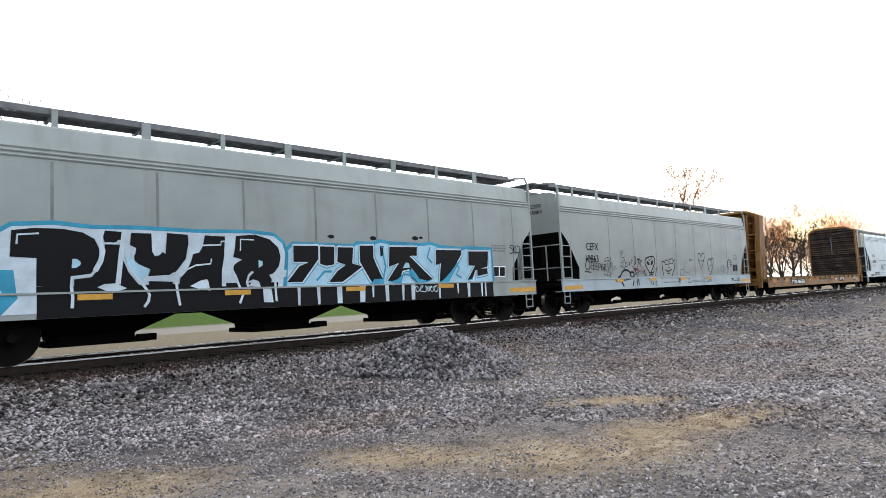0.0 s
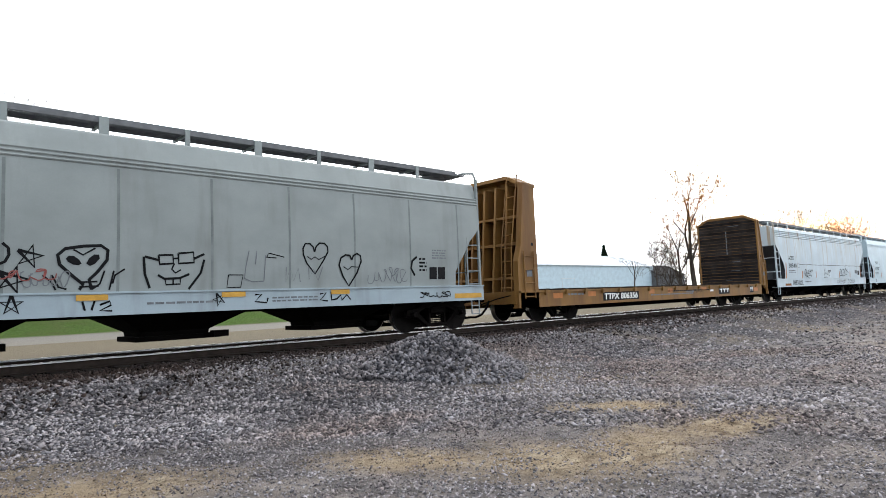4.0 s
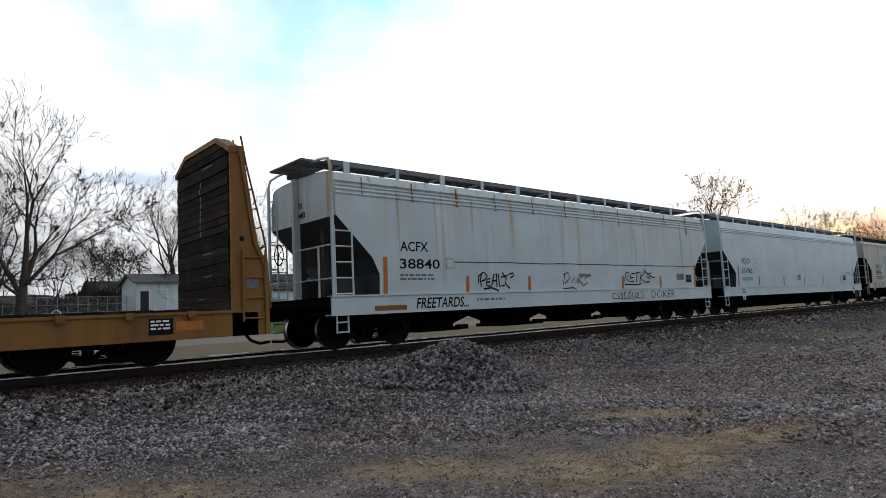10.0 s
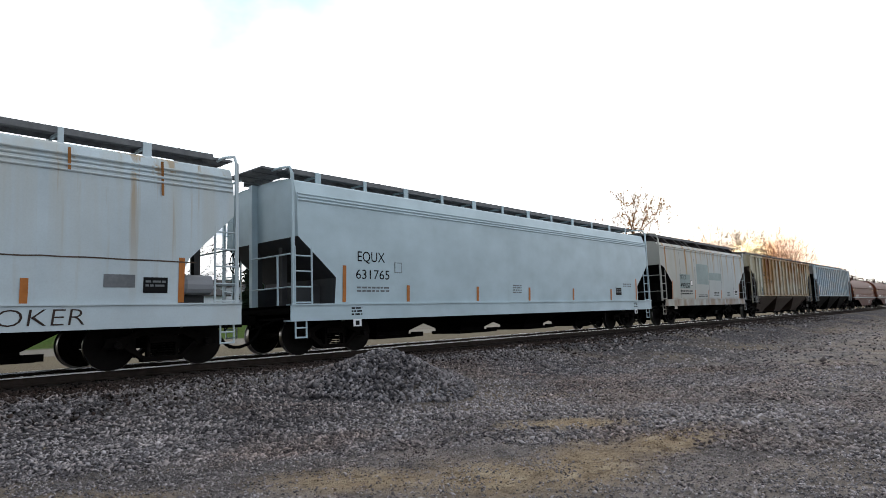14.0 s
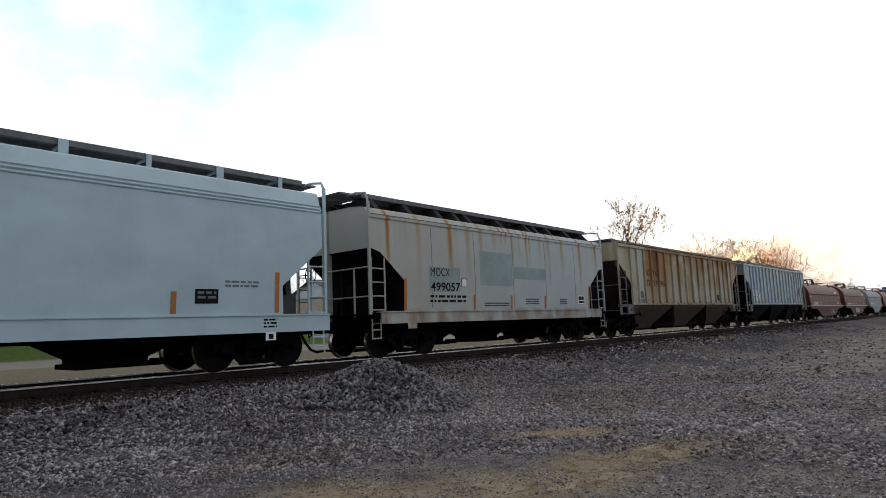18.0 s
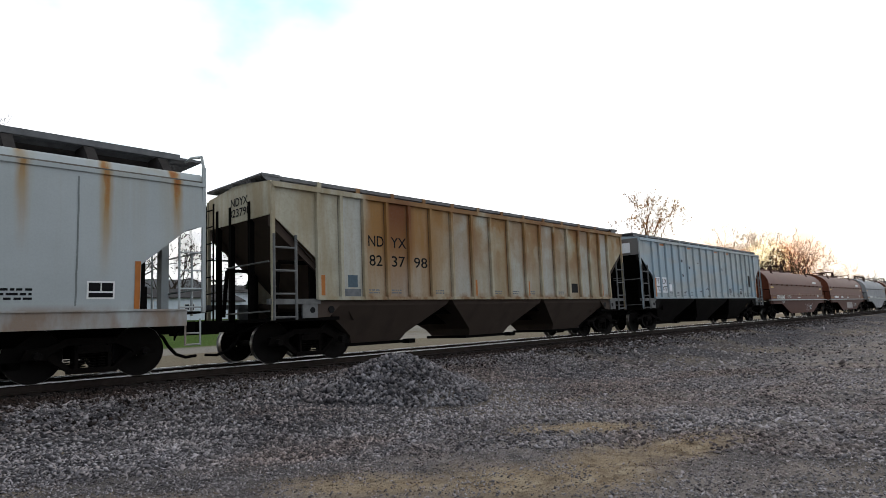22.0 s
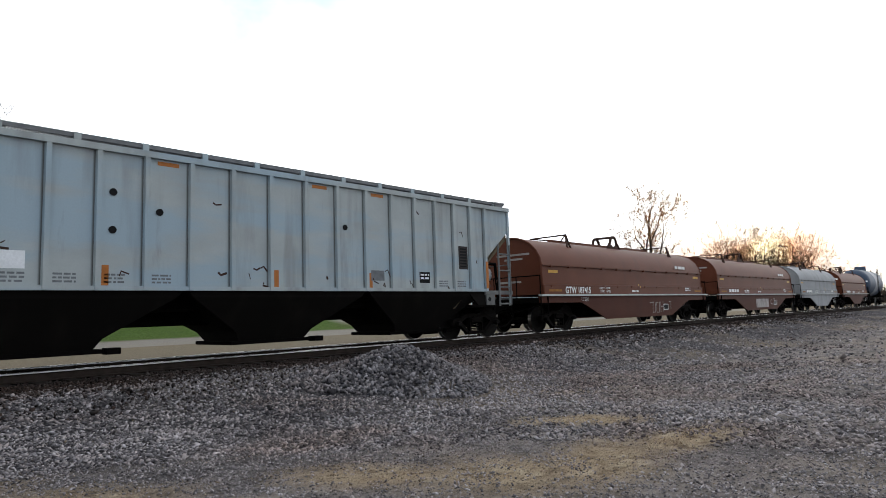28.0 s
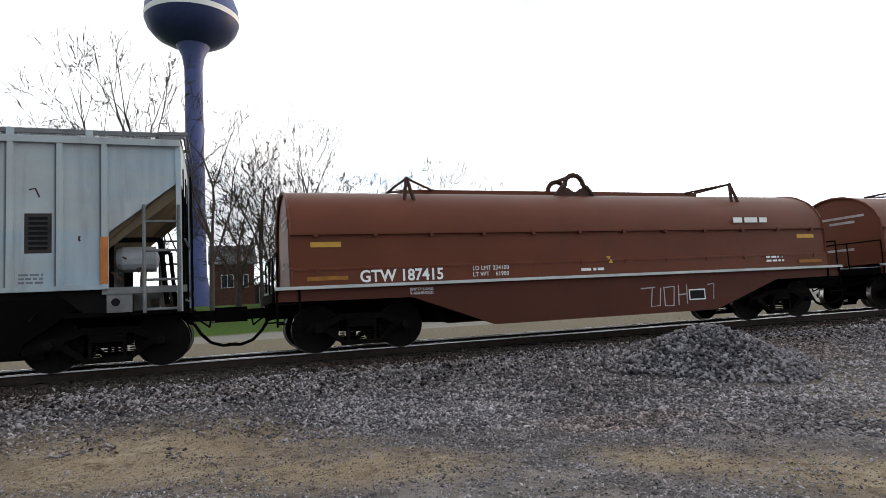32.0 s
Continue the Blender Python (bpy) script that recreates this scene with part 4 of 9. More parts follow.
def ribbed_hopper(name, x0, x1, label, side_mat, bay_mat, end_mats, rib_n=17, z0=1.42, z1=4.04, head_mat=None):
    """A covered hopper with flat sides, outside posts, sloped end sheets and three large bays."""
    car, length = new_car(name, x0, x1, label)
    h = length / 2

    def wall(v):
        return 1.50

    zk, zl = 3.32, 2.34
    xa, xb = h - 0.14, h - 1.36
    outline = [(-xb, z0), (xb, z0), (xb, zl), (xa, zk), (xa, z1), (-xa, z1), (-xa, zk), (-xb, zl)]
    for s in (-1, 1):
        bm = B()
        prism(bm, outline, s * 1.46, s * 1.498)
        part("side_sheet", bm, side_mat, car)
        bm = B()
        box(bm, -xa, xa, min(s * 1.47, s * 1.58), max(s * 1.47, s * 1.58), z1 - 0.10, z1 + 0.02)
        part("top_chord", bm, side_mat, car)
        bm = B()
        box(bm, -xb, xb, min(s * 1.47, s * 1.56), max(s * 1.47, s * 1.56), z0 - 0.03, z0 + 0.05)
        part("bottom_chord", bm, side_mat, car)
        for i in range(rib_n):
            x = rib_x(i, rib_n, xb)
            bm = B()
            w = 0.06
            zb = z0 - 0.02
            y0, y1 = s * 1.50, s * 1.575
            prism(bm, [(x - w, y0), (x - w * 0.7, y1), (x + w * 0.7, y1), (x + w, y0)], zb, z1 - 0.08, "z")
            part("side_post", bm, side_mat, car)
        for i in range(rib_n - 1):
            a, c = rib_x(i, rib_n, xb) + w, rib_x(i + 1, rib_n, xb) - w
            bm = B()
            box(bm, a, c, min(s * 1.485, s * 1.503), max(s * 1.485, s * 1.503), z0 + 0.055, z1 - 0.105)
            layer, lot = bm.loops.layers.uv.new("panel"), (i * 0.618 + 0.11) % 1
            for f in bm.faces:
                for q in f.loops:
                    q[layer].uv = ((q.vert.co.x - a) / (c - a), lot)
            part("side_panel", bm, side_mat, car)
    bm = B()
    prism(bm, [(-1.5, z1), (1.5, z1), (1.45, z1 + 0.05), (0, z1 + 0.2), (-1.45, z1 + 0.05)], -xa, xa, "x")
    part("roof", bm, side_mat, car)
    for e, end_mat in zip((-1, 1), end_mats):
        bm = B()
        grid_sheet(bm, [[(e * xa, y, v) for y in (-1.48, -0.7, 0, 0.7, 1.48)] for v in (zk, (zk + z1) / 2, z1)])
        part("end_sheet", bm, (head_mat or side_mat) if e < 0 else side_mat, car)
        bm = B()
        grid_sheet(bm, [[(e * (xa - 0.03), y, zk) for y in (-1.48, 0, 1.48)], [(e * (xb - 0.5), y, zl - 0.62) for y in (-1.48, 0, 1.48)], [(e * (xb - 1.2), y, 0.9) for y in (-1.3, 0, 1.3)]])
        part("slope_sheet", bm, end_mat, car)
        bm = B()
        for y in (-0.55, 0.35, 1.0):
            box(bm, min(e * (h - 0.12), e * (h - 0.24)), max(e * (h - 0.12), e * (h - 0.24)), y - 0.05, y + 0.05, 0.95, z1 - 0.3)
        for y in (-1.3, 1.3):
            prism(bm, [(e * (h - 1.25), 1.0), (e * (h - 1.42), 1.0), (e * (h - 1.42), 2.2), (e * (h - 1.25), 2.2)], y - 0.03, y + 0.03)
        part("end_frame", bm, M_BLACK, car)
        for s in (-1, 1):
            x = e * (h - 0.12)
            bm = B()
            box(bm, min(x, x - e * 0.09), max(x, x - e * 0.09), min(s * 1.48, s * 1.54), max(s * 1.48, s * 1.54), 0.95, z1 - 0.02)
            part("corner_post", bm, side_mat, car)
            ladder("side_ladder", car, x - e * 0.05, x - e * 0.62, s * 1.54, 0.95, zk - 0.45, 0.52, M_GRIMY, 0.026)
            bm = B()
            a, c = sorted((e * (h - 0.05), e * (xb - 0.05)))
            box(bm, a, c, min(s * 1.42, s * 1.52), max(s * 1.42, s * 1.52), 1.30, 1.42)
            part("side_sill", bm, M_GRIMY, car)
            bm = B()
            prism(bm, [(e * (xb + 0.05), 1.40), (e * (xb - 0.8), 1.40), (e * (xb - 0.35), 1.0), (e * (xb + 0.05), 0.98)], min(s * 1.38, s * 1.46), max(s * 1.38, s * 1.46))
            part("jacking_plate", bm, bay_mat, car)
            bm = B()
            a, c = sorted((e * (xb + 0.02), e * (xb + 0.42)))
            box(bm, a, c, min(s * 1.44, s * 1.50), max(s * 1.44, s * 1.50), 0.98, 1.30)
            pad = part("jacking_pad", bm, M_GRIMY, car)
            bm = B()
            lathe(bm, [(0.0, 0), (0.07, 0), (0.07, 0.012), (0.0, 0.012)], 12, (e * (xb + 0.16), s * 1.508, 1.16), "y")
            part("hole", bm, M_INK, pad)
            bm = B()
            bent_tube(bm, [(e * (xb + 0.1), s * 1.2, 2.28), (e * (h - 0.5), s * 1.2, 2.28), (e * (h - 0.4), s * 1.2, 1.1)], 0.05, 6)
            part("end_brace", bm, M_BLACK, car)
            bm = B()
            prism(bm, [(e * (xa - 0.02), zk - 0.02), (e * (xb - 0.02), zl - 0.02), (e * (xb - 0.02), zl - 0.28), (e * (xa - 0.02), zk - 0.26)], min(s * 1.34, s * 1.42), max(s * 1.34, s * 1.42))
            part("slope_beam", bm, end_mat, car, "dusty sloping beam")
        end_ladder(car, e * (h - 0.06), 1.05, 1.45, 0.75, z1 - 0.1, 0.42, M_BLACK)
        for v in (1.15, 2.25):
            part("grab_rail", tube(B(), (e * (h - 0.07), -1.5, v), (e * (h - 0.07), 0.4, v), 0.02, 6), M_GRIMY, car)
    # bays
    span = 2 * xb
    for i in range(3):
        c = -span / 2 + span * (i + 0.5) / 3
        hw = span / 6
        bm = B()
        rows = []
        for v, a, w in ((z0, hw * 0.985, 1.46), (1.26, hw * 0.93, 1.43), (0.52, hw * 0.42, 0.95), (0.30, hw * 0.36, 0.80)):
            rows.append([(c - a, -w, v), (c + a, -w, v), (c + a, w, v), (c - a, w, v), (c - a, -w, v)])
        grid_sheet(bm, rows)
        bmesh.ops.remove_doubles(bm, verts=bm.verts, dist=1e-5)
        bmesh.ops.recalc_face_normals(bm, faces=bm.faces)
        bay = part("hopper_bay", bm, bay_mat, car)
        bm = B()
        box(bm, c - hw * 0.45, c + hw * 0.45, -0.85, 0.85, 0.24, 0.32)
        box(bm, c + hw * 0.45, c + hw * 0.45 + 0.25, -0.98, -0.72, 0.22, 0.34)
        part("outlet_gate", bm, M_BLACK, bay)
    bm = B()
    box(bm, -h + 0.05, h - 0.05, -0.25, 0.25, 0.70, 1.0)
    box(bm, -xb + 0.3, xb - 0.3, -0.9, 0.9, 1.0, z0)
    for e in (-1, 1):
        a, c = sorted((e * h, e * (h - 2.0)))
        box(bm, a, c, -1.45, 1.45, 0.92, 1.0)
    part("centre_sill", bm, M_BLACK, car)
    for s in (-1, 1):
        bm = B()
        for y in (0.62, 1.18):
            box(bm, -xa, xa, s * y - 0.02, s * y + 0.02, z1 + 0.165, z1 + 0.25)
        k = int(2 * xa / 0.045)
        for i in range(k):
            x = -xa + 2 * xa * i / k
            box(bm, x - 0.012, x + 0.012, min(s * 0.62, s * 1.18), max(s * 0.62, s * 1.18), z1 + 0.215, z1 + 0.235)
        rb = part("running_board", bm, M_GRATE, car)
        for i in range(14):
            x = -xa + 0.3 + (2 * xa - 0.6) * i / 13
            bm = B()
            box(bm, x - 0.06, x + 0.06, min(s * 1.14, s * 1.22), max(s * 1.14, s * 1.22), z1 + 0.04, z1 + 0.25)
            part("bracket", bm, side_mat, rb)
    for e in (-1, 1):
        bm = B()
        a, c = sorted((e * (xa - 0.35), e * (h - 0.02)))
        for y in (-1.3, 0, 1.3):
            box(bm, a, c, y - 0.015, y + 0.015, z1 + 0.18, z1 + 0.24)
        prism(bm, [(a, z1 + 0.18), (c, z1 + 0.18), (a, z1 - 0.15)] if e > 0 else [(a, z1 + 0.18), (c, z1 + 0.18), (c, z1 - 0.15)], -1.3, -1.27)
        walk_part = part("end_walk", bm, M_GRATE, car)
        for i in range(8):
            x = a + (c - a) * i / 7
            part("slat", box(B(), x - 0.015, x + 0.015, -1.3, 1.3, z1 + 0.20, z1 + 0.235), M_GRATE, walk_part)
    for i in range(8):
        bm = B()
        x = -xa + 1.2 + (2 * xa - 2.4) * i / 7
        box(bm, x - 0.6, x + 0.6, -0.4, 0.4, z1 + 0.15, z1 + 0.27)
        part("roof_hatch", bm, side_mat, car)
    add_trucks(car, h - 1.4)
    add_couplers(car, length)
    return car, h, wall


M_DUSTY = plain("dusty_slope_sheet", (0.15, 0.115, 0.075), 0.9, 0, 0.5, 1.5)
M_GRIMY = plain("grimy_pale_steel", (0.17, 0.17, 0.165), 0.8, 0, 0.5, 3)
M_SEAM = plain("weld_line", (0.19, 0.21, 0.205), 0.7, 0, 0.25, 3)


def flat_car(x0, x1):
    car, length = new_car("bulkhead_flat_car", x0, x1, "empty yellow bulkhead flat car with dark plank end walls")
    h = length / 2

    def wall(v):
        return 1.56

    for s in (-1, 1):
        bm = B()
        prism(bm, [(s * y, v) for y, v in ((1.30, 0.985), (1.60, 0.985), (1.60, 0.93), (1.56, 0.93), (1.56, 0.47), (1.35, 0.47), (1.35, 0.50), (1.48, 0.50), (1.48, 0.93), (1.30, 0.93))], -h + 0.05, h - 0.05, "x")
        part("side_sill", bm, M_YELLOW, car)
        for i in range(17):
            x = -h + 1.4 + (length - 2.8) * i / 16
            bm = B()
            box(bm, x - 0.07, x + 0.07, min(s * 1.56, s * 1.645), max(s * 1.56, s * 1.645), 0.88, 1.0)
            box(bm, x - 0.05, x + 0.05, min(s * 1.56, s * 1.62), max(s * 1.56, s * 1.62), 0.84, 0.88)
            part("stake_pocket", bm, M_YELLOW, car)
    n_plank = 64
    for i in range(n_plank):
        bm = B()
        a = -h + 0.9 + (length - 1.8) * i / n_plank
        box(bm, a + 0.006, a + (length - 1.8) / n_plank - 0.006, -1.47, 1.47, 0.985, 1.03 + 0.006 * (i % 3))
        part("deck_plank", bm, M_PLANK, car)
    bm = B()
    prism(bm, [(-h + 0.4, 0.95), (h - 0.4, 0.95), (h - 3.4, 0.62), (h - 4.6, 0.28), (-h + 4.6, 0.28), (-h + 3.4, 0.62)], -0.35, 0.35)
    box(bm, -h + 0.3, h - 0.3, -1.45, 1.45, 0.80, 0.93)
    part("centre_sill", bm, M_BLACK, car)
    top, drop, flat = 4.60, 0.27, 0.92
    for e, off, deep_top, deep in ((-1, 1.04, 0.55, 1.0), (1, 0.57, 0.22, 0.76)):
        face = e * (h - off)       # plank face, looking inwards
        bulk = part("bulkhead", prism(B(), [(-1.5, 0.98), (1.5, 0.98), (1.5, top - drop), (flat, top), (-flat, top), (-1.5, top - drop)], min(face, face + e * 0.05), max(face, face + e * 0.05), "x"), M_YELLOW, car, "yellow steel end wall faced with dark planks")
        n_board = 22
        rnd = random.Random(40 + e)
        for k in range(n_board):
            a = 1.02 + (top - 0.10 - 1.02) * k / n_board
            c = 1.02 + (top - 0.10 - 1.02) * (k + 1) / n_board - rnd.uniform(0.008, 0.022)
            d = 0.045 + rnd.uniform(-0.014, 0.016)
            wa, wc = (interp(v, (top - drop, top), (1.47, flat - 0.06)) for v in (a, c))
            sag = rnd.uniform(-0.006, 0.006)
            bm = prism(B(), [(-wa, a + sag), (wa, a - sag), (wc, c - sag), (-wc, c + sag)], min(face, face - e * d), max(face, face - e * d), "x")
            board = part("plank", bm, M_PLANK, bulk)
            if k % 3 == 1 or 9 < k < 18:
                bm = B()
                y0, w = (0.02, 0.025) if 9 < k < 18 else (rnd.uniform(-0.5, 0.4), rnd.uniform(0.1, 0.3))
                z0 = a + 0.02 if 9 < k < 18 else (a + c) / 2
                box(bm, min(face - e * d, face - e * (d + 0.004)), max(face - e * d, face - e * (d + 0.004)), y0 - w, y0 + w, z0, c - 0.01 if 9 < k < 18 else z0 + 0.022)
                part("paint_mark", bm, M_FADED, board, "worn pale paint on the planks")
        shape = [(0, 0.47), (deep, 0.47), (deep * 0.96, 1.9), (deep_top + (deep - deep_top) * 0.55, 2.35), (deep_top, top - drop), (0, top - drop)]
        for s in (-1, 1):
            bm = B()
            prism(bm, [(face + e * (u - 0.02), v) for u, v in shape], min(s * 1.49, s * 1.56), max(s * 1.49, s * 1.56))
            post = part("side_post", bm, M_YELLOW, bulk)
            bm = B()
            for (u, v), (p, q) in zip(shape[1:4], shape[2:5]):
                prism(bm, [(face + e * (u - 0.09), v), (face + e * u, v), (face + e * p, q), (face + e * (p - 0.09), q)], min(s * 1.40, s * 1.60), max(s * 1.40, s * 1.60))
            part("post_flange", bm, M_YELLOW, post)
            ladder("side_ladder", car, face + e * 0.20, face + e * 0.68, s * 1.60, 0.75, 2.2, 0.41, M_YELLOW)
            bm = B()
            lathe(bm, [(0.0, 0.0), (0.055, 0.0), (0.055, 0.006), (0.0, 0.006)], 12, (face + e * 0.20, s * 1.564, 2.42), "y")
            part("lifting_hole", bm, M_INK, post)
        for y in (-0.95, -0.48, 0.0, 0.48, 0.95):
            bm = B()
            prism(bm, [(face + e * 0.06, 0.98), (face + e * (deep - 0.1), 0.98), (face + e * deep_top, top - drop - 0.02), (face + e * 0.06, top - drop - 0.02)], y - 0.04, y + 0.04)
            part("rib", bm, M_YELLOW, bulk)
        for v in (1.4, 2.45, 3.3):
            bm = B()
            w = interp(v, (1, 4.1), (deep - 0.12, deep_top))
            box(bm, min(face + e * 0.06, face + e * w), max(face + e * 0.06, face + e * w), -1.48, 1.48, v - 0.04, v + 0.04)
            part("cross_rib", bm, M_YELLOW, bulk)
        bm = B()
        u, w = min(face - e * 0.07, face + e * deep_top), max(face - e * 0.07, face + e * deep_top)
        for p, q in (((-1.58, top - drop - 0.03), (-flat, top + 0.03)), ((-flat, top + 0.03), (flat, top + 0.03)), ((flat, top + 0.03), (1.58, top - drop - 0.03))):
            prism(bm, [p, q, (q[0], q[1] - 0.11), (p[0], p[1] - 0.11)], u, w, "x")
        part("cap", bm, M_YELLOW, bulk, "pale yellow cap strip")
        bm = B()
        for y in (-1.42, -1.02):
            bent_tube(bm, [(face + e * (deep + 0.10), y, 1.0), (face + e * (deep + 0.02), y, 2.3), (face + e * (deep_top + 0.16), y, 4.0), (face + e * (deep_top + 0.05), y, top)], 0.02, 6)
        for k in range(8):
            v = 1.1 + 0.4 * k
            u = interp(v, (1.0, 2.3, 4.0), (deep + 0.10, deep + 0.02, deep_top + 0.16))
            tube(bm, (face + e * u, -1.42, v), (face + e * u, -1.02, v), 0.016, 5)
        part("end_ladder", bm, M_YELLOW, car)
        bm = B()
        box(bm, min(e * h, e * (h - 1.05)), max(e * h, e * (h - 1.05)), -1.5, 1.5, 0.60, 0.98)
        part("end_platform", bm, M_YELLOW, car)
        flat_shape("notice_plate", [(face + e * 0.40 + d, v) for d, v in ((-0.13, 1.42), (0.13, 1.42), (0.13, 1.64), (-0.13, 1.64))], wall, car, M_FADED, lift=0.012)
    for s in (-1, 1):
        bm = B()
        lathe(bm, [(0.0, 0.0), (0.11, 0.0), (0.11, 0.3), (0.0, 0.3)], 12, (s * 3, -0.9, 0.6), "x")
        part("air_reservoir", bm, M_BLACK, car)
    # lettering
    patch_rect("mark_panel", -h + 4.65, -h + 7.1, 0.56, 0.86, wall, car, M_INK, "black panel under white lettering")
    lettering("car_number", "TTPX 806356", 0.29, -h + 4.76, 0.61, wall, car, M_WHITE, "white car number", lift=0.01, bold=0.008, shear=0.12, fit=(4.74 - h, 7.0 - h))
    patch_rect("mark_panel", -h + 14.2, -h + 15.4, 0.58, 0.86, wall, car, M_INK)
    bm = B()
    for k in range(3):
        x = -h + 14.3 + k * 0.36
        for a, c, u, v in ((0.02, 0.30, 0.77, 0.82), (0.12, 0.20, 0.65, 0.77)):
            bm.faces.new([bm.verts.new((x + p, -1.57, q)) for p, q in ((a, u), (c, u), (c + 0.02, v), (a + 0.02, v))])
    part("owner_mark", bm, M_WHITE, car, "white slanted bars on black")
    lettering("class_mark", "GSH72A", 0.17, -h + 11.9, 0.70, wall, car, M_INK, fit=(11.9 - h, 12.5 - h))
    for x, w, z in ((1.79, 0.5, 0.72), (3.75, 0.45, 0.74), (7.9, 0.4, 0.74), (9.4, 0.4, 0.74), (12.44, 0.5, 0.80), (18.35, 0.5, 0.64)):
        patch_rect("reflector", -h + x, -h + x + w, z, z + 0.17, wall, car, M_ORANGE)
    patch_rect("placard", -h + 17.87, -h + 18.3, 0.58, 0.88, wall, car, M_INK)
    bars("placard_print", -h + 17.9, 0.81, 3, 0.34, 0.035, lambda v: 1.565, car, M_WHITE, 3)
    patch_rect("placard", -h + 13.3, -h + 13.65, 0.72, 0.80, wall, car, M_WHITE)
    bars("stencil", -h + 8.0, 0.66, 1, 3.6, 0.05, wall, car, M_FADED, 5)
    bars("stencil", -h + 9.4, 0.78, 1, 4.0, 0.05, wall, car, M_INK, 6)
    bars("stencil", -h + 11.0, 0.72, 1, 0.7, 0.07, wall, car, M_FADED, 8)
    bars("stencil", -h + 2.6, 0.80, 1, 0.9, 0.06, wall, car, M_FADED, 18)
    add_trucks(car, h - 2.8)
    add_couplers(car, length)
    return car


def coil_car(x0, x1, label, hood_mat, body_mat, number="", tag=None, hoods=1):
    car, length = new_car("coil_car", x0, x1, label)
    h = length / 2

    def wall(v):
        return 1.50

    # trough body
    for s in (-1, 1):
        bm = B()
        prism(bm, [(-h + 0.05, 1.02), (-h + 0.05, 1.26), (h - 0.05, 1.26), (h - 0.05, 1.02), (h - 2.3, 1.0), (h - 4.3, 0.34), (-h + 4.55, 0.34), (-h + 2.75, 1.0)], s * 1.44, s * 1.50)
        part("side_plate", bm, body_mat, car)
        bm = B()
        box(bm, -h + 0.05, h - 0.05, min(s * 1.44, s * 1.60), max(s * 1.44, s * 1.60), 1.24, 1.30)
        part("side_sill", bm, M_PALESILL, car, "pale grey sill edge")
    bm = B()
    prism(bm, [(-1.44, 1.2), (1.44, 1.2), (1.0, 0.45), (-1.0, 0.45)], -h + 3.4, h - 3.4, "x")
    box(bm, -h + 0.02, h - 0.02, -0.3, 0.3, 0.70, 1.1)
    for e in (-1, 1):
        a, c = sorted((e * h, e * (h - 1.4)))
        box(bm, a, c, -1.45, 1.45, 1.02, 1.20)
    part("underframe", bm, M_BLACK, car)
    # hood: upright skirt, rounded back, flat ends
    hl = h - 0.36
    prof = [(1.46, 1.31), (1.46, 1.62), (1.40, 1.66), (1.40, 2.28), (1.43, 2.32)]
    for i in range(1, 13):
        a = math.pi * i / 12
        prof.append((1.40 * math.cos(a * 1.0) if i < 12 else -1.40, 2.32 + 1.06 * math.sin(a)))
    full = prof + [(-y, v) for y, v in reversed(prof[:4])]
    bm = B()
    grid_sheet(bm, [[(x, y, v) for y, v in full] for x in np.linspace(-hl, hl, 9)])
    bmesh.ops.recalc_face_normals(bm, faces=bm.faces)
    hood = part("hood", bm, hood_mat, car, smooth=True)
    for e in (-1, 1):
        bm = B()
        f = [bm.verts.new((e * (hl - 0.04), y * 0.985, v)) for y, v in full]
        bm.faces.new(f)
        end = part("hood_end", bm, hood_mat, hood)
        for k, (ya, yb, v) in enumerate(((-0.9, 0.55, 2.72), (-0.6, 0.2, 2.56), (-0.5, 0.5, 1.75))):
            bm = B()
            ln, u = yb - ya, ya
            box(bm, min(e * (hl - 0.034), e * (hl - 0.03)), max(e * (hl - 0.034), e * (hl - 0.03)), ya, yb, v, v + 0.07)
            part("end_mark", bm, M_PALETAG, end, "pale line of unreadable print")
        bm = B()
        for (ya, va), (yb, vb) in zip(full, full[1:]):
            tube(bm, (e * hl, ya, va), (e * hl, yb, vb), 0.035, 5)
        part("end_rim", bm, hood_mat, hood)
    for v in (1.60, 2.30):
        for s in (-1, 1):
            bm = B()
            box(bm, -hl, hl, min(s * 1.40, s * 1.475), max(s * 1.40, s * 1.475), v, v + 0.03)
            k = 12
            for i in range(k):
                x = -hl + 0.5 + (2 * hl - 1) * i / (k - 1)
                box(bm, x - 0.04, x + 0.04, min(s * 1.40, s * 1.485), max(s * 1.40, s * 1.485), v - 0.05, v + 0.04)
            part("seam_strip", bm, hood_mat, hood)
    # lifting gear
    bm = B()
    box(bm, -h + 3.0, h - 3.3, -0.06, 0.06, 3.40, 3.50)
    part("ridge_beam", bm, hood_mat, hood)
    for x in (-h + 2.95, h - 2.85):
        for s in (-1, 1):
            bm = B()
            bent_tube(bm, [(x - 0.12, s * 0.95, 3.02), (x, s * 0.80, 3.62), (x + 0.12, s * 0.95, 3.02)], 0.042, 6)
            part("lifting_bail", bm, M_BAIL, hood)
            part("bail_stay", tube(B(), (x, s * 0.80, 3.60), (x + (0.9 if x < 0 else -0.9), 0, 3.48), 0.028, 6), M_BAIL, hood)
        part("bail_bar", tube(B(), (x, -0.8, 3.60), (x, 0.8, 3.60), 0.03, 6), M_BAIL, hood)
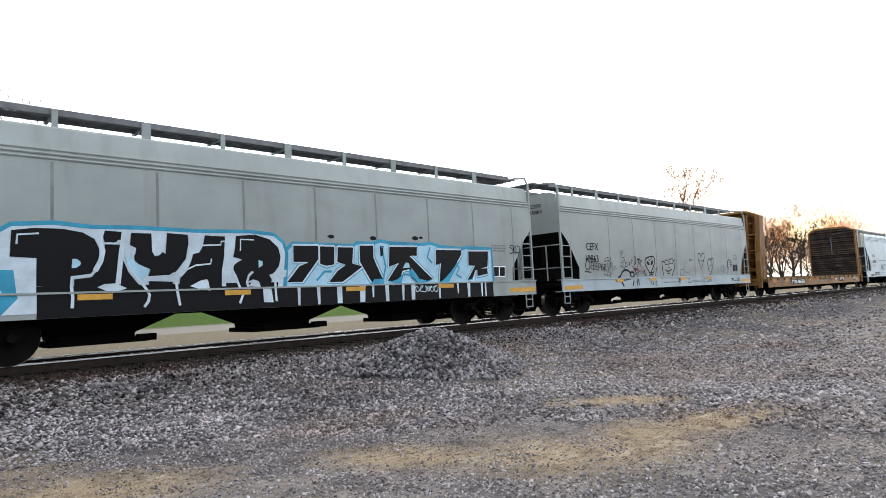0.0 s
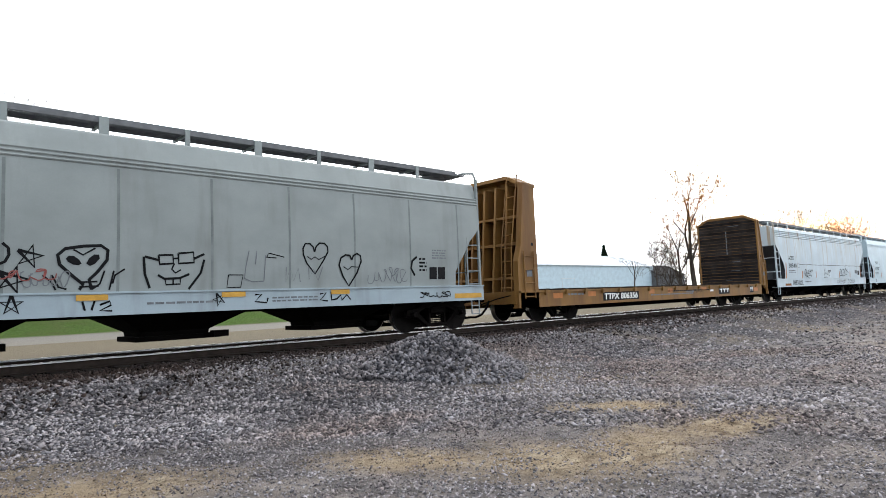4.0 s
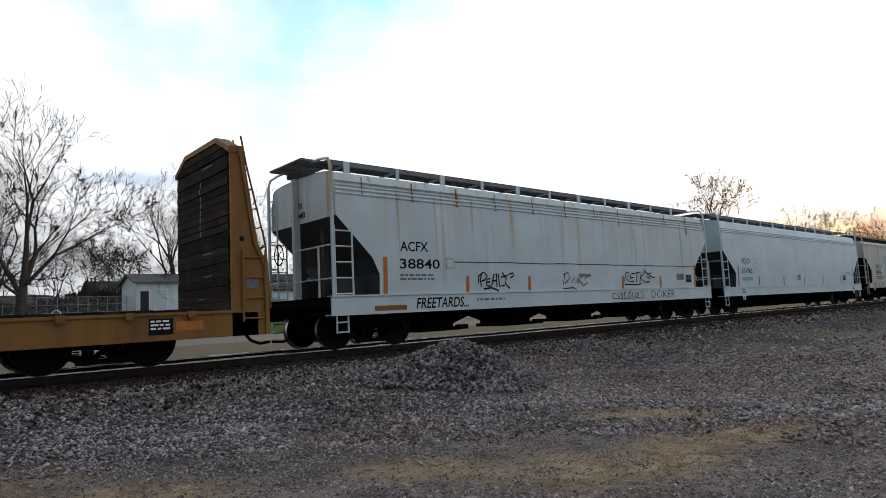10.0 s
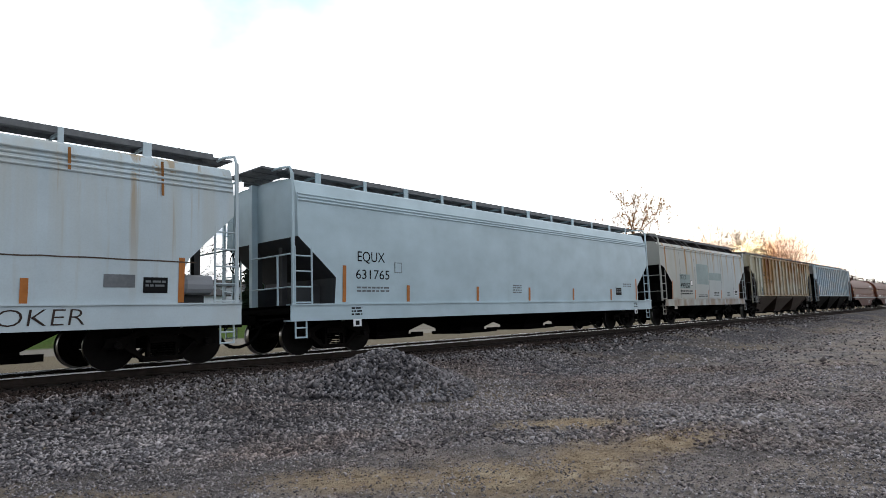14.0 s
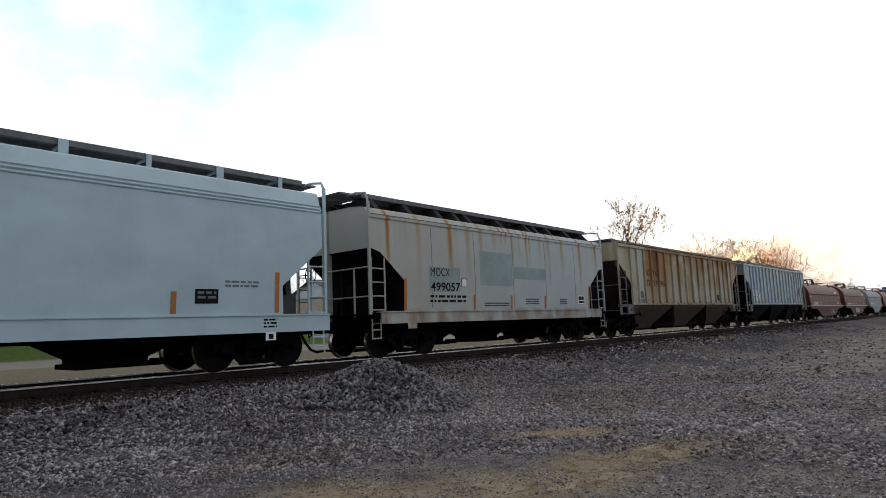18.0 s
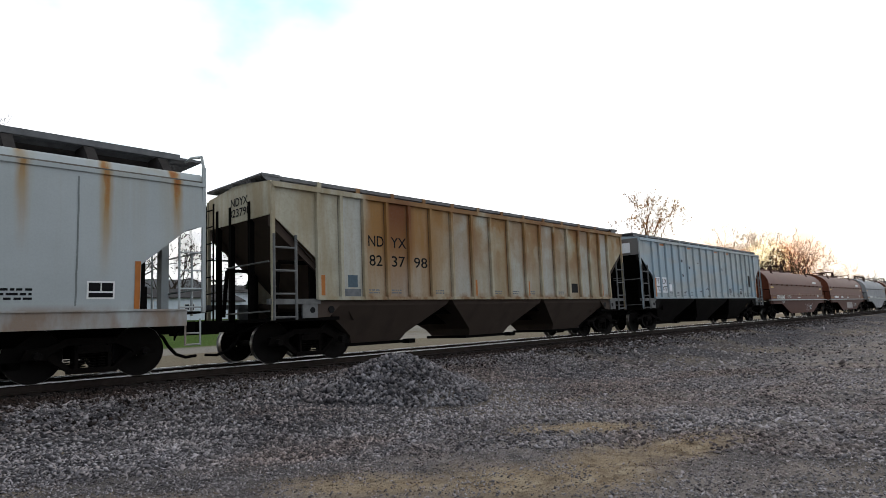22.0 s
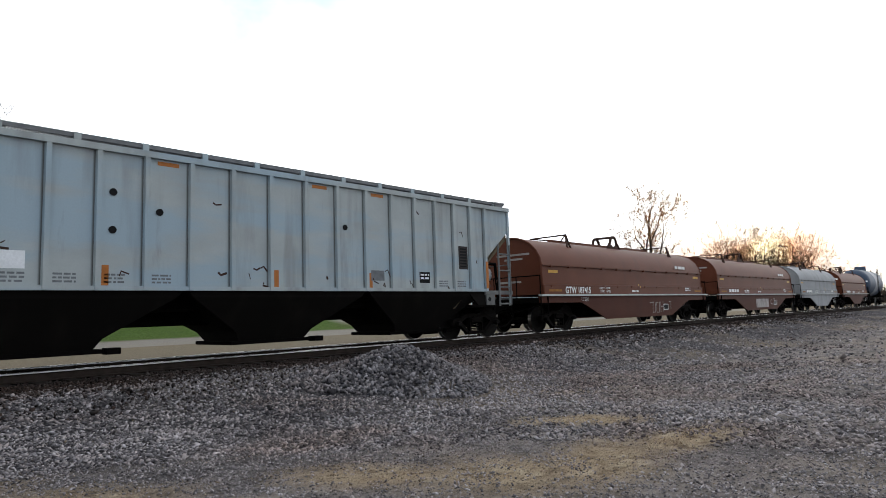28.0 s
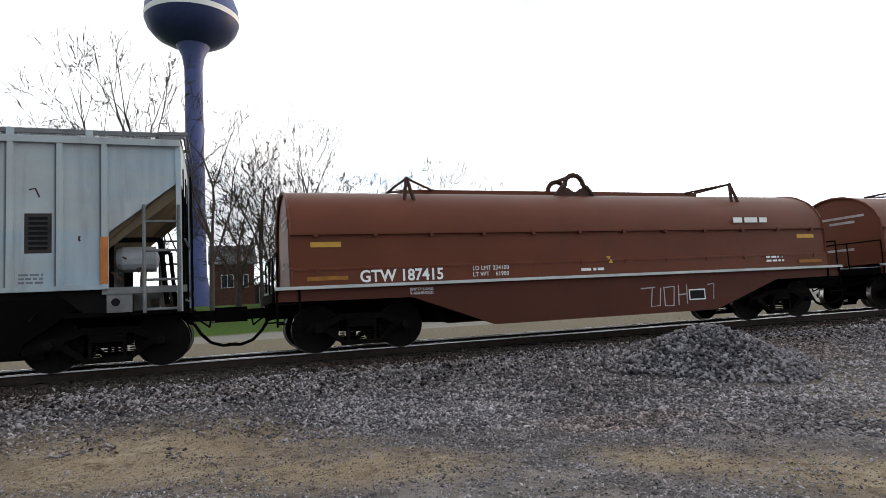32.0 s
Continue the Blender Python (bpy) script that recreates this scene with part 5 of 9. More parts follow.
    for y in (-0.42, 0.42):
        bm = B()
        pts = []
        for i in range(9):
            a = math.pi * i / 8
            pts.append((0.26 * math.cos(a), y, 3.58 + 0.26 * math.sin(a)))
        bent_tube(bm, [(0.62, y, 3.22), (0.36, y, 3.52), *pts, (-0.36, y, 3.52), (-0.62, y, 3.22)], 0.06, 8)
        part("lifting_bail", bm, M_BAIL, hood)
        bm = B()
        prism(bm, [(-0.58, 3.26), (0.58, 3.26), (0.30, 3.54), (0.16, 3.50), (0.0, 3.40), (-0.16, 3.50), (-0.30, 3.54)], y - 0.02, y + 0.02)
        part("bail_plate", bm, M_BAIL, hood)
    part("bail_bar", tube(B(), (0, -0.42, 3.84), (0, 0.42, 3.84), 0.05, 8), M_BAIL, hood)
    for e in (-1, 1):
        for s in (-1, 1):
            ladder("side_ladder", car, e * (h - 0.08), e * (h - 0.5), s * 1.52, 0.55, 1.3, 0.36, M_BLACK)
        bm = B()
        tube(bm, (e * (h - 0.1), -1.5, 1.95), (e * (h - 0.1), 1.5, 1.95), 0.022, 6)
        for y in (-1.5, -0.5, 0.5, 1.5):
            tube(bm, (e * (h - 0.1), y, 1.15), (e * (h - 0.1), y, 1.95), 0.02, 6)
        part("end_rail", bm, M_BLACK, car)
    hw = lambda v: 1.48
    if number:
        lettering("car_number", number, 0.33, -h + 1.69, 1.345, hw, car, M_WHITE, "white car number", bold=0.008, fit=(1.69 - h, 3.44 - h))
        lettering("weight_mark", "LD LMT 224100\nLT WT    61900", 0.13, -h + 4.11, 1.50, hw, car, M_WHITE, fit=(4.11 - h, 4.95 - h))
        lettering("notice", "EMPTY LOAD\n9 ADJ BLOCK", 0.08, -h + 2.7, 1.13, wall, car, M_WHITE, fit=(2.7 - h, 3.2 - h))
    else:
        bars("car_number", -hl + 1.5, 1.40, 1, 1.5, 0.16, hw, car, M_WHITE, 4)
        bars("weight_mark", -hl + 4.0, 1.48, 2, 0.8, 0.05, hw, car, M_WHITE, 9)
    bars("web_mark", -h + 6.75, 1.40, 1, 0.6, 0.06, hw, car, M_WHITE, 2)
    bars("web_mark", -h + 11.32, 2.48, 1, 1.12, 0.13, lambda v: 1.43, car, M_WHITE, 7)
    bars("stencil", hl - 2.2, 1.55, 2, 0.6, 0.05, hw, car, M_WHITE, 12)
    for x in (-h + 0.75, h - 1.35):
        patch_rect("reflector", x, x + 0.6, 2.06, 2.16, lambda v: 1.40, car, M_REFLECT, lift=0.01)
        patch_rect("reflector", x - 0.1, x + 0.7, 1.40, 1.48, hw, car, M_DULLREF, lift=0.01)
    for z, s in ((1.72, 1), (1.56, -1)):
        flat_shape("triangle_mark", [(-h + 7.55 - 0.06, z), (-h + 7.55 + 0.06, z), (-h + 7.55, z - 0.1 * s)], lambda v: 1.40 if z > 1.65 else 1.475, car, M_REFLECT, lift=0.012)
    patch_rect("placard", -h + 9.67, -h + 10.16, 0.60, 0.86, wall, car, M_WHITE)
    patch_rect("placard_face", -h + 9.70, -h + 10.13, 0.63, 0.83, wall, car, M_INK, lift=0.009)
    if tag:
        tag(car, h, wall)
    bm = B()
    lathe(bm, [(0.0, -0.35), (0.13, -0.35), (0.16, -0.25), (0.16, 0.25), (0.13, 0.35), (0.0, 0.35)], 12, (-h + 0.9, 0.6, 1.5), "x")
    part("brake_cylinder", bm, M_BLACK, car)
    add_trucks(car, h - 1.76)
    add_couplers(car, length)
    return car


M_PALESILL = paint("pale_sill", (0.50, 0.52, 0.50), grime=0.4)
M_BAIL = plain("dark_bail_steel", (0.06, 0.035, 0.028), 0.7, 0.2, 0.3)
M_DULLREF = plain("dull_reflector", (0.30, 0.13, 0.03), 0.6, 0, 0.3)


def tank_car(x0, x1):
    car, length = new_car("tank_car", x0, x1, "dark blue tank car with pale band at the train's rear")
    h = length / 2
    prof = [(0.0, -h + 0.5), (0.7, -h + 0.55), (1.15, -h + 0.72), (1.4, -h + 1.05), (1.45, -h + 1.4)]
    bm = B()
    lathe(bm, prof + [(r, -x) for r, x in reversed(prof)], 28, (0, 0, 2.45), "x")
    part("tank", bm, M_TANK, car, smooth=True)
    bm = B()
    lathe(bm, [(1.456, -0.9), (1.456, 0.9)], 28, (0, 0, 2.45), "x")
    part("tank_band", bm, M_GREYPAINT, car, smooth=True)
    bm = B()
    lathe(bm, [(0.0, 0.0), (0.55, 0.0), (0.55, 0.5), (0.0, 0.5)], 16, (0, 0, 3.8))
    part("dome", bm, M_TANK, car)
    bm = B()
    box(bm, -h, h, -0.4, 0.4, 0.75, 1.1)
    for e in (-1, 1):
        box(bm, min(e * h, e * (h - 1.6)), max(e * h, e * (h - 1.6)), -1.4, 1.4, 0.95, 1.08)
        prism(bm, [(-1.2, 1.0), (1.2, 1.0), (1.1, 1.9), (-1.1, 1.9)], min(e * (h - 1.5), e * (h - 1.9)), max(e * (h - 1.5), e * (h - 1.9)), "x")
        for y in (-1.35, 1.35):
            tube(bm, (e * (h - 0.05), y, 1.0), (e * (h - 0.05), y, 2.0), 0.025, 6)
        tube(bm, (e * (h - 0.05), -1.35, 1.98), (e * (h - 0.05), 1.35, 1.98), 0.025, 6)
    part("underframe", bm, M_BLACK, car)
    ladder("side_ladder", car, -0.25, 0.25, -1.52, 1.0, 3.9, 0.35, M_BLACK)
    add_trucks(car, h - 1.7)
    add_couplers(car, length)


M_TANK = paint("tank_blue", (0.06, 0.085, 0.13), 0.45, grime=0.3)
M_GREYPAINT = paint("grey_band", (0.35, 0.36, 0.38), 0.5)

def rusty_panels():
    """Grey-cream paint, panel by panel: brown bloom near the top, rust and a painted shadow line along the posts, some
    panels gone to orange.
    """
    m, n, l, b = nodes_of("rusty_cream_paint", 0.65)
    co, sep = n.new("ShaderNodeTexCoord"), n.new("ShaderNodeSeparateXYZ")
    l.new(co.outputs["Object"], sep.inputs[0])
    uv = n.new("ShaderNodeSeparateXYZ")
    l.new(co.outputs["UV"], uv.inputs[0])

    def times(*srcs):
        out = srcs[0]
        for q in srcs[1:]:
            k = n.new("ShaderNodeMath")
            k.operation = "MULTIPLY"
            l.new(out, k.inputs[0])
            l.new(q, k.inputs[1])
            out = k.outputs[0]
        return out

    def span_of(src, a, c, lo=0.0, hi=1.0):
        k = n.new("ShaderNodeMapRange")
        for slot, v in ((1, a), (2, c), (3, lo), (4, hi)):
            k.inputs[slot].default_value = v
        l.new(src, k.inputs[0])
        return k.outputs[0]

    along, up, edge, lot = sep.outputs[0], sep.outputs[2], uv.outputs[0], uv.outputs[1]
    fine = noise_node(n, l, 14, 5)
    run = noise_node(n, l, 1.5, 6, (1.6, 1.6, 0.22), rough=0.6)
    bloom = noise_node(n, l, 1.05, 5, (1, 1, 0.8), rough=0.5)
    c = mixed(n, l, lot, (0.46, 0.43, 0.335), (0.44, 0.455, 0.43))
    c = mixed(n, l, span_of(noise_node(n, l, 1.7, 5), 0.35, 0.65, 0.0, 0.7), c, mixed(n, l, 1.0, c, (0.76, 0.755, 0.73), "MULTIPLY"))
    c = mixed(n, l, times(span_of(run, 0.40, 0.62, 0.0, 0.75), span_of(lot, 0.0, 1.0, 1.0, 0.4)), c, (0.30, 0.235, 0.135))
    far = span_of(along, -5.65, -5.35)
    top = span_of(up, 2.0, 3.5, 0.15, 1.0)
    c = mixed(n, l, times(span_of(bloom, 0.33, 0.50), top, far, span_of(lot, 0.1, 0.9, 1.0, 0.5)), c, (0.285, 0.165, 0.062))
    c = mixed(n, l, times(span_of(bloom, 0.46, 0.62), top, far, span_of(lot, 0.0, 0.8, 1.0, 0.4)), c, (0.20, 0.085, 0.028))
    # the two or three worst panels
    worst = times(far, span_of(along, -1.6, -3.4))
    c = mixed(n, l, times(worst, span_of(up, 1.2, 3.0, 0.35, 0.95), span_of(run, 0.25, 0.5, 0.55, 1.0)), c, (0.285, 0.145, 0.043))
    deep = times(span_of(along, -4.85, -4.6), span_of(along, -3.7, -3.95))
    c = mixed(n, l, times(deep, span_of(up, 2.3, 3.6, 0.15, 1.0), span_of(run, 0.2, 0.5, 0.6, 1.0)), c, (0.155, 0.052, 0.016))
    # posts and panel edges: rust, then the posts' shadow as a dark line
    seam = times(span_of(edge, 0.82, 0.97), span_of(run, 0.36, 0.58, 0.25, 1.0), far)
    c = mixed(n, l, seam, c, (0.21, 0.095, 0.03))
    c = mixed(n, l, times(span_of(edge, 0.955, 0.985), span_of(run, 0.3, 0.5, 0.4, 0.9)), c, (0.05, 0.036, 0.026))
    c = mixed(n, l, times(span_of(up, 3.90, 3.97), far, span_of(run, 0.35, 0.6, 0.2, 0.85)), c, (0.22, 0.115, 0.05))
    c = mixed(n, l, times(span_of(up, 1.62, 1.46), span_of(noise_node(n, l, 2.6, 5), 0.42, 0.6, 0.0, 0.85), far), c, (0.20, 0.10, 0.04))
    c = mixed(n, l, ramp(n, l, fine, 0.45, 0.8, (0, 0, 0), (0.25,) * 3), c, (0.17, 0.115, 0.065))
    l.new(c, b.inputs["Base Color"])
    bump(n, l, b, fine, 0.1, 0.01)
    return m


# ---- the cars
PAINT_A = paint("pale_grey_green_paint", (0.271, 0.299, 0.293), 0.5, grime=0.45)
PAINT_B = paint("pale_grey_paint", (0.267, 0.291, 0.283), 0.5, grime=0.45)
PAINT_C = run_paint("pale_blue_grey_paint", (0.50, 0.58, 0.62), (0.46, 0.49, 0.48), (0.38, 0.31, 0.22), 0.7)
PAINT_D = paint("clean_pale_blue_paint", (0.445, 0.555, 0.605), 0.45, grime=0.10)
PAINT_DULL = paint("grimy_pale_blue_paint", (0.33, 0.395, 0.425), 0.5, grime=0.5)
PAINT_E = streak_paint("stained_pale_paint", (0.415, 0.45, 0.455), (0.43, 0.425, 0.385),
                       ((-5.71, 0.09, 2.0, 1.0), (-4.51, 0.12, 1.7, 0.55), (-3.17, 0.12, 1.9, 0.95), (-2.33, 0.14, 1.8, 0.55), (-1.68, 0.13, 1.3, 0.6), (-0.97, 0.13, 0.7, 0.6), (-0.58, 0.06, 0.5, 0.95), (-0.33, 0.07, 0.45, 0.9),
                        (0.01, 0.09, 1.9, 0.75), (0.44, 0.09, 0.9, 0.5), (0.86, 0.07, 1.3, 1.0), (1.06, 0.06, 1.1, 0.9), (1.68, 0.11, 0.9, 0.55), (2.30, 0.08, 1.7, 0.8), (2.80, 0.05, 0.3, 0.8), (3.20, 0.10, 1.4, 0.65), (4.51, 0.10, 1.7, 0.95), (5.79, 0.11, 1.3, 1.0)))
PAINT_F = rusty_panels()
PAINT_G = paint("patched_light_blue_paint", (0.39, 0.425, 0.425), 0.55, grime=0.6, rust=0.22, rust_col=(0.10, 0.06, 0.04), wash=(0.315, 0.40, 0.455))
PAINT_H = paint("oxide_red_paint", (0.122, 0.038, 0.020), 0.5, gloss=0.13, grime=0.35, dirt=(0.06, 0.03, 0.025))
PAINT_I = paint("oxide_brown_paint", (0.080, 0.028, 0.019), 0.6, gloss=0.08, grime=0.35, dirt=(0.05, 0.03, 0.025))
PAINT_J = paint("faded_grey_paint", (0.30, 0.31, 0.32), 0.6, gloss=0.1, grime=0.5, rust=0.15)
BAY_BROWN = paint("dusty_brown_bays", (0.062, 0.044, 0.034), 0.8, grime=0.6, dirt=(0.02, 0.015, 0.012))
# near-black for slope sheets, end frames and the light blue hopper's bays
DARK_END = paint("near_black_slope", (0.0075, 0.0066, 0.006), 0.8, gloss=0.05, grime=0.25, dirt=(0.03, 0.025, 0.02))
# car-coloured slope sheets in shade, the shade put into a dark grey
SHADED_END = paint("shaded_slope_paint", (0.055, 0.057, 0.06), 0.7, grime=0.4)


def reflectors(car, xs, z0, z1, w, wall, material):
    for x in xs:
        patch_rect("reflector", x, x + w, z0, z1, wall, car, material, lift=0.008)


def star(name, x, z, r, wall, car, material, seed=0):
    bm = B()
    pts = []
    for k in range(6):
        a = math.pi / 2 + k * 4 * math.pi / 5 + seed * 0.2
        pts.append((x + r * math.cos(a), z + r * math.sin(a)))
    ribbon(bm, pts, r * 0.30, wall)
    return part(name, bm, material, car)


def heart(name, x, z, r, wall, car, material, lean=0.0, flat=1.25):
    bm = B()
    pts = []
    for k in range(25):
        a = 2 * math.pi * k / 24
        u = r * math.sin(a) ** 3
        v = r * (0.81 * math.cos(a) - 0.31 * math.cos(2 * a) - 0.12 * math.cos(3 * a))
        pts.append((x + u + lean * v, z + v * flat))
    ribbon(bm, pts, r * 0.13, wall)
    return part(name, bm, material, car, "black sprayed heart")


def graffiti_piece(car, h, wall, sill_wall):
    """A long painted piece: black letters with white edges on a blue cloud, running down over the sill."""
    L = -h

    def both(v):
        return sill_wall(v) if v < 1.17 else wall(v)

    def shape(pts, material, lift, label=""):
        return flat_shape("graffiti_letter", [(L + x, z) for x, z in pts], both, car, material, label, lift)

    def line(pts, width, material, lift, name="graffiti_line"):
        bm = B()
        ribbon(bm, [(L + x, z) for x, z in pts], width, both, lift)
        return part(name, bm, material, car)

    cloud = [(0.95, 1.17), (7.3, 1.17), (7.36, 1.9), (7.28, 2.14), (7.06, 2.30), (6.5, 2.34), (5.5, 2.31), (4.3, 2.33), (3.6, 2.31), (3.0, 2.36), (2.4, 2.31), (2.1, 2.1), (1.9, 1.72), (0.95, 1.66)]
    flat_shape("graffiti", [(L + x, z) for x, z in cloud], wall, car, M_GRAFWHITE, "white sprayed ground behind black letters", 0.006)
    line(cloud[1:-1], 0.075, M_CYAN, 0.010)
    tail = [(7.36, 1.17), (14.05, 1.17), (13.95, 2.13), (12.95, 2.14), (12.75, 2.10), (11.9, 2.15), (11.6, 2.22), (11.2, 2.18), (10.2, 2.2), (9.9, 2.24), (9.7, 2.17), (9.2, 2.17), (9.1, 2.10), (7.5, 2.12), (7.32, 1.95)]
    flat_shape("graffiti", [(L + x, z) for x, z in tail], wall, car, M_PALEBLUE, "pale blue sprayed ground behind black letters", 0.006)
    line(tail[1:], 0.085, M_CYAN, 0.010)
    shape([(0.95, 0.84), (2.28, 0.84), (2.5, 1.1), (2.54, 1.56), (0.95, 1.6)], M_CYAN, 0.009)
    shape([(1.1, 0.95), (1.9, 0.9), (2.3, 1.2), (2.1, 1.5), (1.2, 1.5)], M_PALEBLUE, 0.0105)
    shape([(2.28, 0.84), (2.76, 0.84), (2.76, 1.74), (2.42, 1.76), (2.5, 1.1)], M_GRAFWHITE, 0.0105)
    patch_rect("graffiti", L + 2.76, L + 7.15, 1.166, 1.285, wall, car, M_INK, lift=0.0125)

    def black(pts):
        shape(pts, M_INK, 0.0135, "black sprayed letter with white edge")

    black([(2.41, 2.21), (2.73, 2.26), (3.13, 2.26), (3.43, 2.21), (3.62, 2.1), (3.69, 1.94), (3.7, 1.79), (3.65, 1.62), (3.57, 1.5), (3.47, 1.46), (3.27, 1.44), (3.24, 1.27), (2.76, 1.29), (2.76, 1.76), (2.39, 1.78), (2.4, 2.0)])
    black([(3.73, 2.26), (4.07, 2.24), (4.05, 2.09), (3.92, 2.04), (3.78, 2.04)])
    black([(3.78, 2.01), (4.05, 2.01), (3.98, 1.28), (3.31, 1.28), (3.31, 1.4), (3.56, 1.43), (3.68, 1.56), (3.77, 1.76)])
    black([(4.22, 2.23), (4.57, 2.23), (4.58, 1.9), (4.63, 1.81), (4.71, 1.83), (4.77, 1.89), (4.82, 1.85), (4.85, 2.25), (5.24, 2.23), (5.25, 2.08), (5.2, 1.77), (5.09, 1.62), (4.99, 1.49), (4.9, 1.46), (4.51, 1.44), (4.55, 1.56), (4.39, 1.62), (4.28, 1.72), (4.26, 1.87), (4.27, 1.95), (4.2, 2.01)])
    black([(4.04, 1.72), (4.09, 1.72), (4.17, 1.52), (4.31, 1.34), (4.39, 1.25), (4.02, 1.26)])
    black([(4.51, 1.35), (4.96, 1.33), (4.96, 1.23), (4.55, 1.24)])
    black([(5.57, 2.23), (5.98, 2.22), (5.92, 1.22), (5.69, 1.23), (5.61, 1.37), (5.45, 1.33), (5.29, 1.24), (5.07, 1.24), (5.1, 1.42), (5.22, 1.55), (5.29, 1.69), (5.34, 1.86), (5.46, 1.89), (5.53, 2.02)])
    black([(6.21, 2.24), (6.63, 2.28), (6.96, 2.19), (7.15, 2.03), (7.21, 1.82), (7.17, 1.62), (7.04, 1.47), (6.94, 1.44), (7.01, 1.33), (6.93, 1.22), (6.75, 1.2), (6.7, 1.31), (6.58, 1.35), (6.48, 1.31), (6.42, 1.21), (6.28, 1.21), (6.23, 1.41), (6.15, 1.55), (6.16, 1.64), (6.22, 1.69), (6.34, 1.76), (6.15, 1.81), (6.19, 1.99)])
    shape([(3.28, 1.75), (3.35, 1.75), (3.41, 1.69), (3.4, 1.64), (3.34, 1.6), (3.27, 1.59)], M_PALEBLUE, 0.0165)
    shape([(6.7, 1.75), (6.79, 1.72), (6.79, 1.64), (6.7, 1.59)], M_PALEBLUE, 0.0165)
    shape([(3.67, 1.26), (3.78, 1.31), (3.96, 1.32), (4.15, 1.23), (4.01, 1.18), (3.83, 1.18)], M_GRAFWHITE, 0.0165)
    shape([(5.28, 1.24), (5.5, 1.35), (5.62, 1.36), (5.66, 1.14), (5.47, 1.17)], M_GRAFWHITE, 0.0165)
    shape([(4.13, 1.78), (4.19, 1.83), (4.3, 1.68), (4.54, 1.57), (4.49, 1.47), (4.39, 1.33), (4.3, 1.43), (4.16, 1.6)], M_PALEBLUE, 0.0165)
    shape([(6.47, 1.21), (6.58, 1.32), (6.71, 1.29), (6.75, 1.19)], M_GRAFWHITE, 0.0165)
    shape([(6.77, 1.19), (6.96, 1.19), (7.01, 0.86), (6.79, 0.87)], M_GRAFWHITE, 0.0165)
    line([(2.48, 1.99), (2.49, 2.14), (2.79, 2.17)], 0.03, M_GRAFWHITE, 0.0190)
    line([(3.78, 2.03), (3.98, 2.03), (4.0, 2.08), (4.05, 2.08)], 0.03, M_GRAFWHITE, 0.0190)
    line([(4.12, 1.79), (4.17, 1.92), (4.22, 1.97), (4.28, 1.94), (4.26, 1.85), (4.2, 1.76)], 0.05, M_GRAFWHITE, 0.0190)
    line([(4.46, 1.42), (4.89, 1.44), (4.96, 1.49), (5.11, 1.49)], 0.03, M_GRAFWHITE, 0.0190)
    line([(4.45, 1.35), (4.69, 1.38), (5.0, 1.34)], 0.03, M_GRAFWHITE, 0.0190)
    line([(5.27, 2.24), (5.29, 1.97), (5.22, 1.73), (5.08, 1.53), (5.02, 1.32), (5.02, 1.16), (5.07, 0.88)], 0.05, M_GRAFWHITE, 0.0190)
    line([(4.16, 1.6), (4.3, 1.43), (4.39, 1.33), (4.47, 1.22), (4.52, 1.1), (4.5, 0.98), (4.43, 0.88)], 0.05, M_GRAFWHITE, 0.0190)
    line([(5.53, 2.03), (5.89, 2.05), (5.9, 2.12), (5.98, 2.12)], 0.03, M_GRAFWHITE, 0.0190)
    line([(5.1, 1.43), (5.22, 1.56), (5.38, 1.64), (5.68, 1.67), (5.7, 1.77)], 0.03, M_GRAFWHITE, 0.0190)
    line([(6.01, 1.64), (6.04, 1.75), (6.12, 1.81), (6.16, 1.77), (6.11, 1.57), (6.21, 1.38), (6.28, 1.21), (6.34, 1.06), (6.26, 0.87)], 0.05, M_GRAFWHITE, 0.0190)
    line([(6.57, 1.51), (6.48, 1.43), (6.44, 1.29), (6.47, 1.2)], 0.05, M_GRAFWHITE, 0.0190)
    line([(6.3, 1.94), (6.31, 2.17), (6.6, 2.17)], 0.03, M_GRAFWHITE, 0.0190)
    line([(3.59, 1.47), (3.27, 1.43), (3.27, 1.27), (3.28, 1.08), (3.27, 0.91)], 0.05, M_GRAFWHITE, 0.0190)
    line([(7.08, 1.28), (7.06, 1.14), (7.08, 0.88)], 0.05, M_GRAFWHITE, 0.0190)
    line([(4.1, 2.23), (4.05, 1.84), (4.0, 1.3)], 0.085, M_GRAFWHITE, 0.0185)
    line([(6.02, 2.23), (6.01, 1.87), (5.95, 1.53), (5.95, 1.22)], 0.085, M_GRAFWHITE, 0.0185)
    line([(3.74, 2.27), (3.7, 2.09), (3.75, 1.89), (3.72, 1.72), (3.63, 1.54)], 0.085, M_GRAFWHITE, 0.0185)
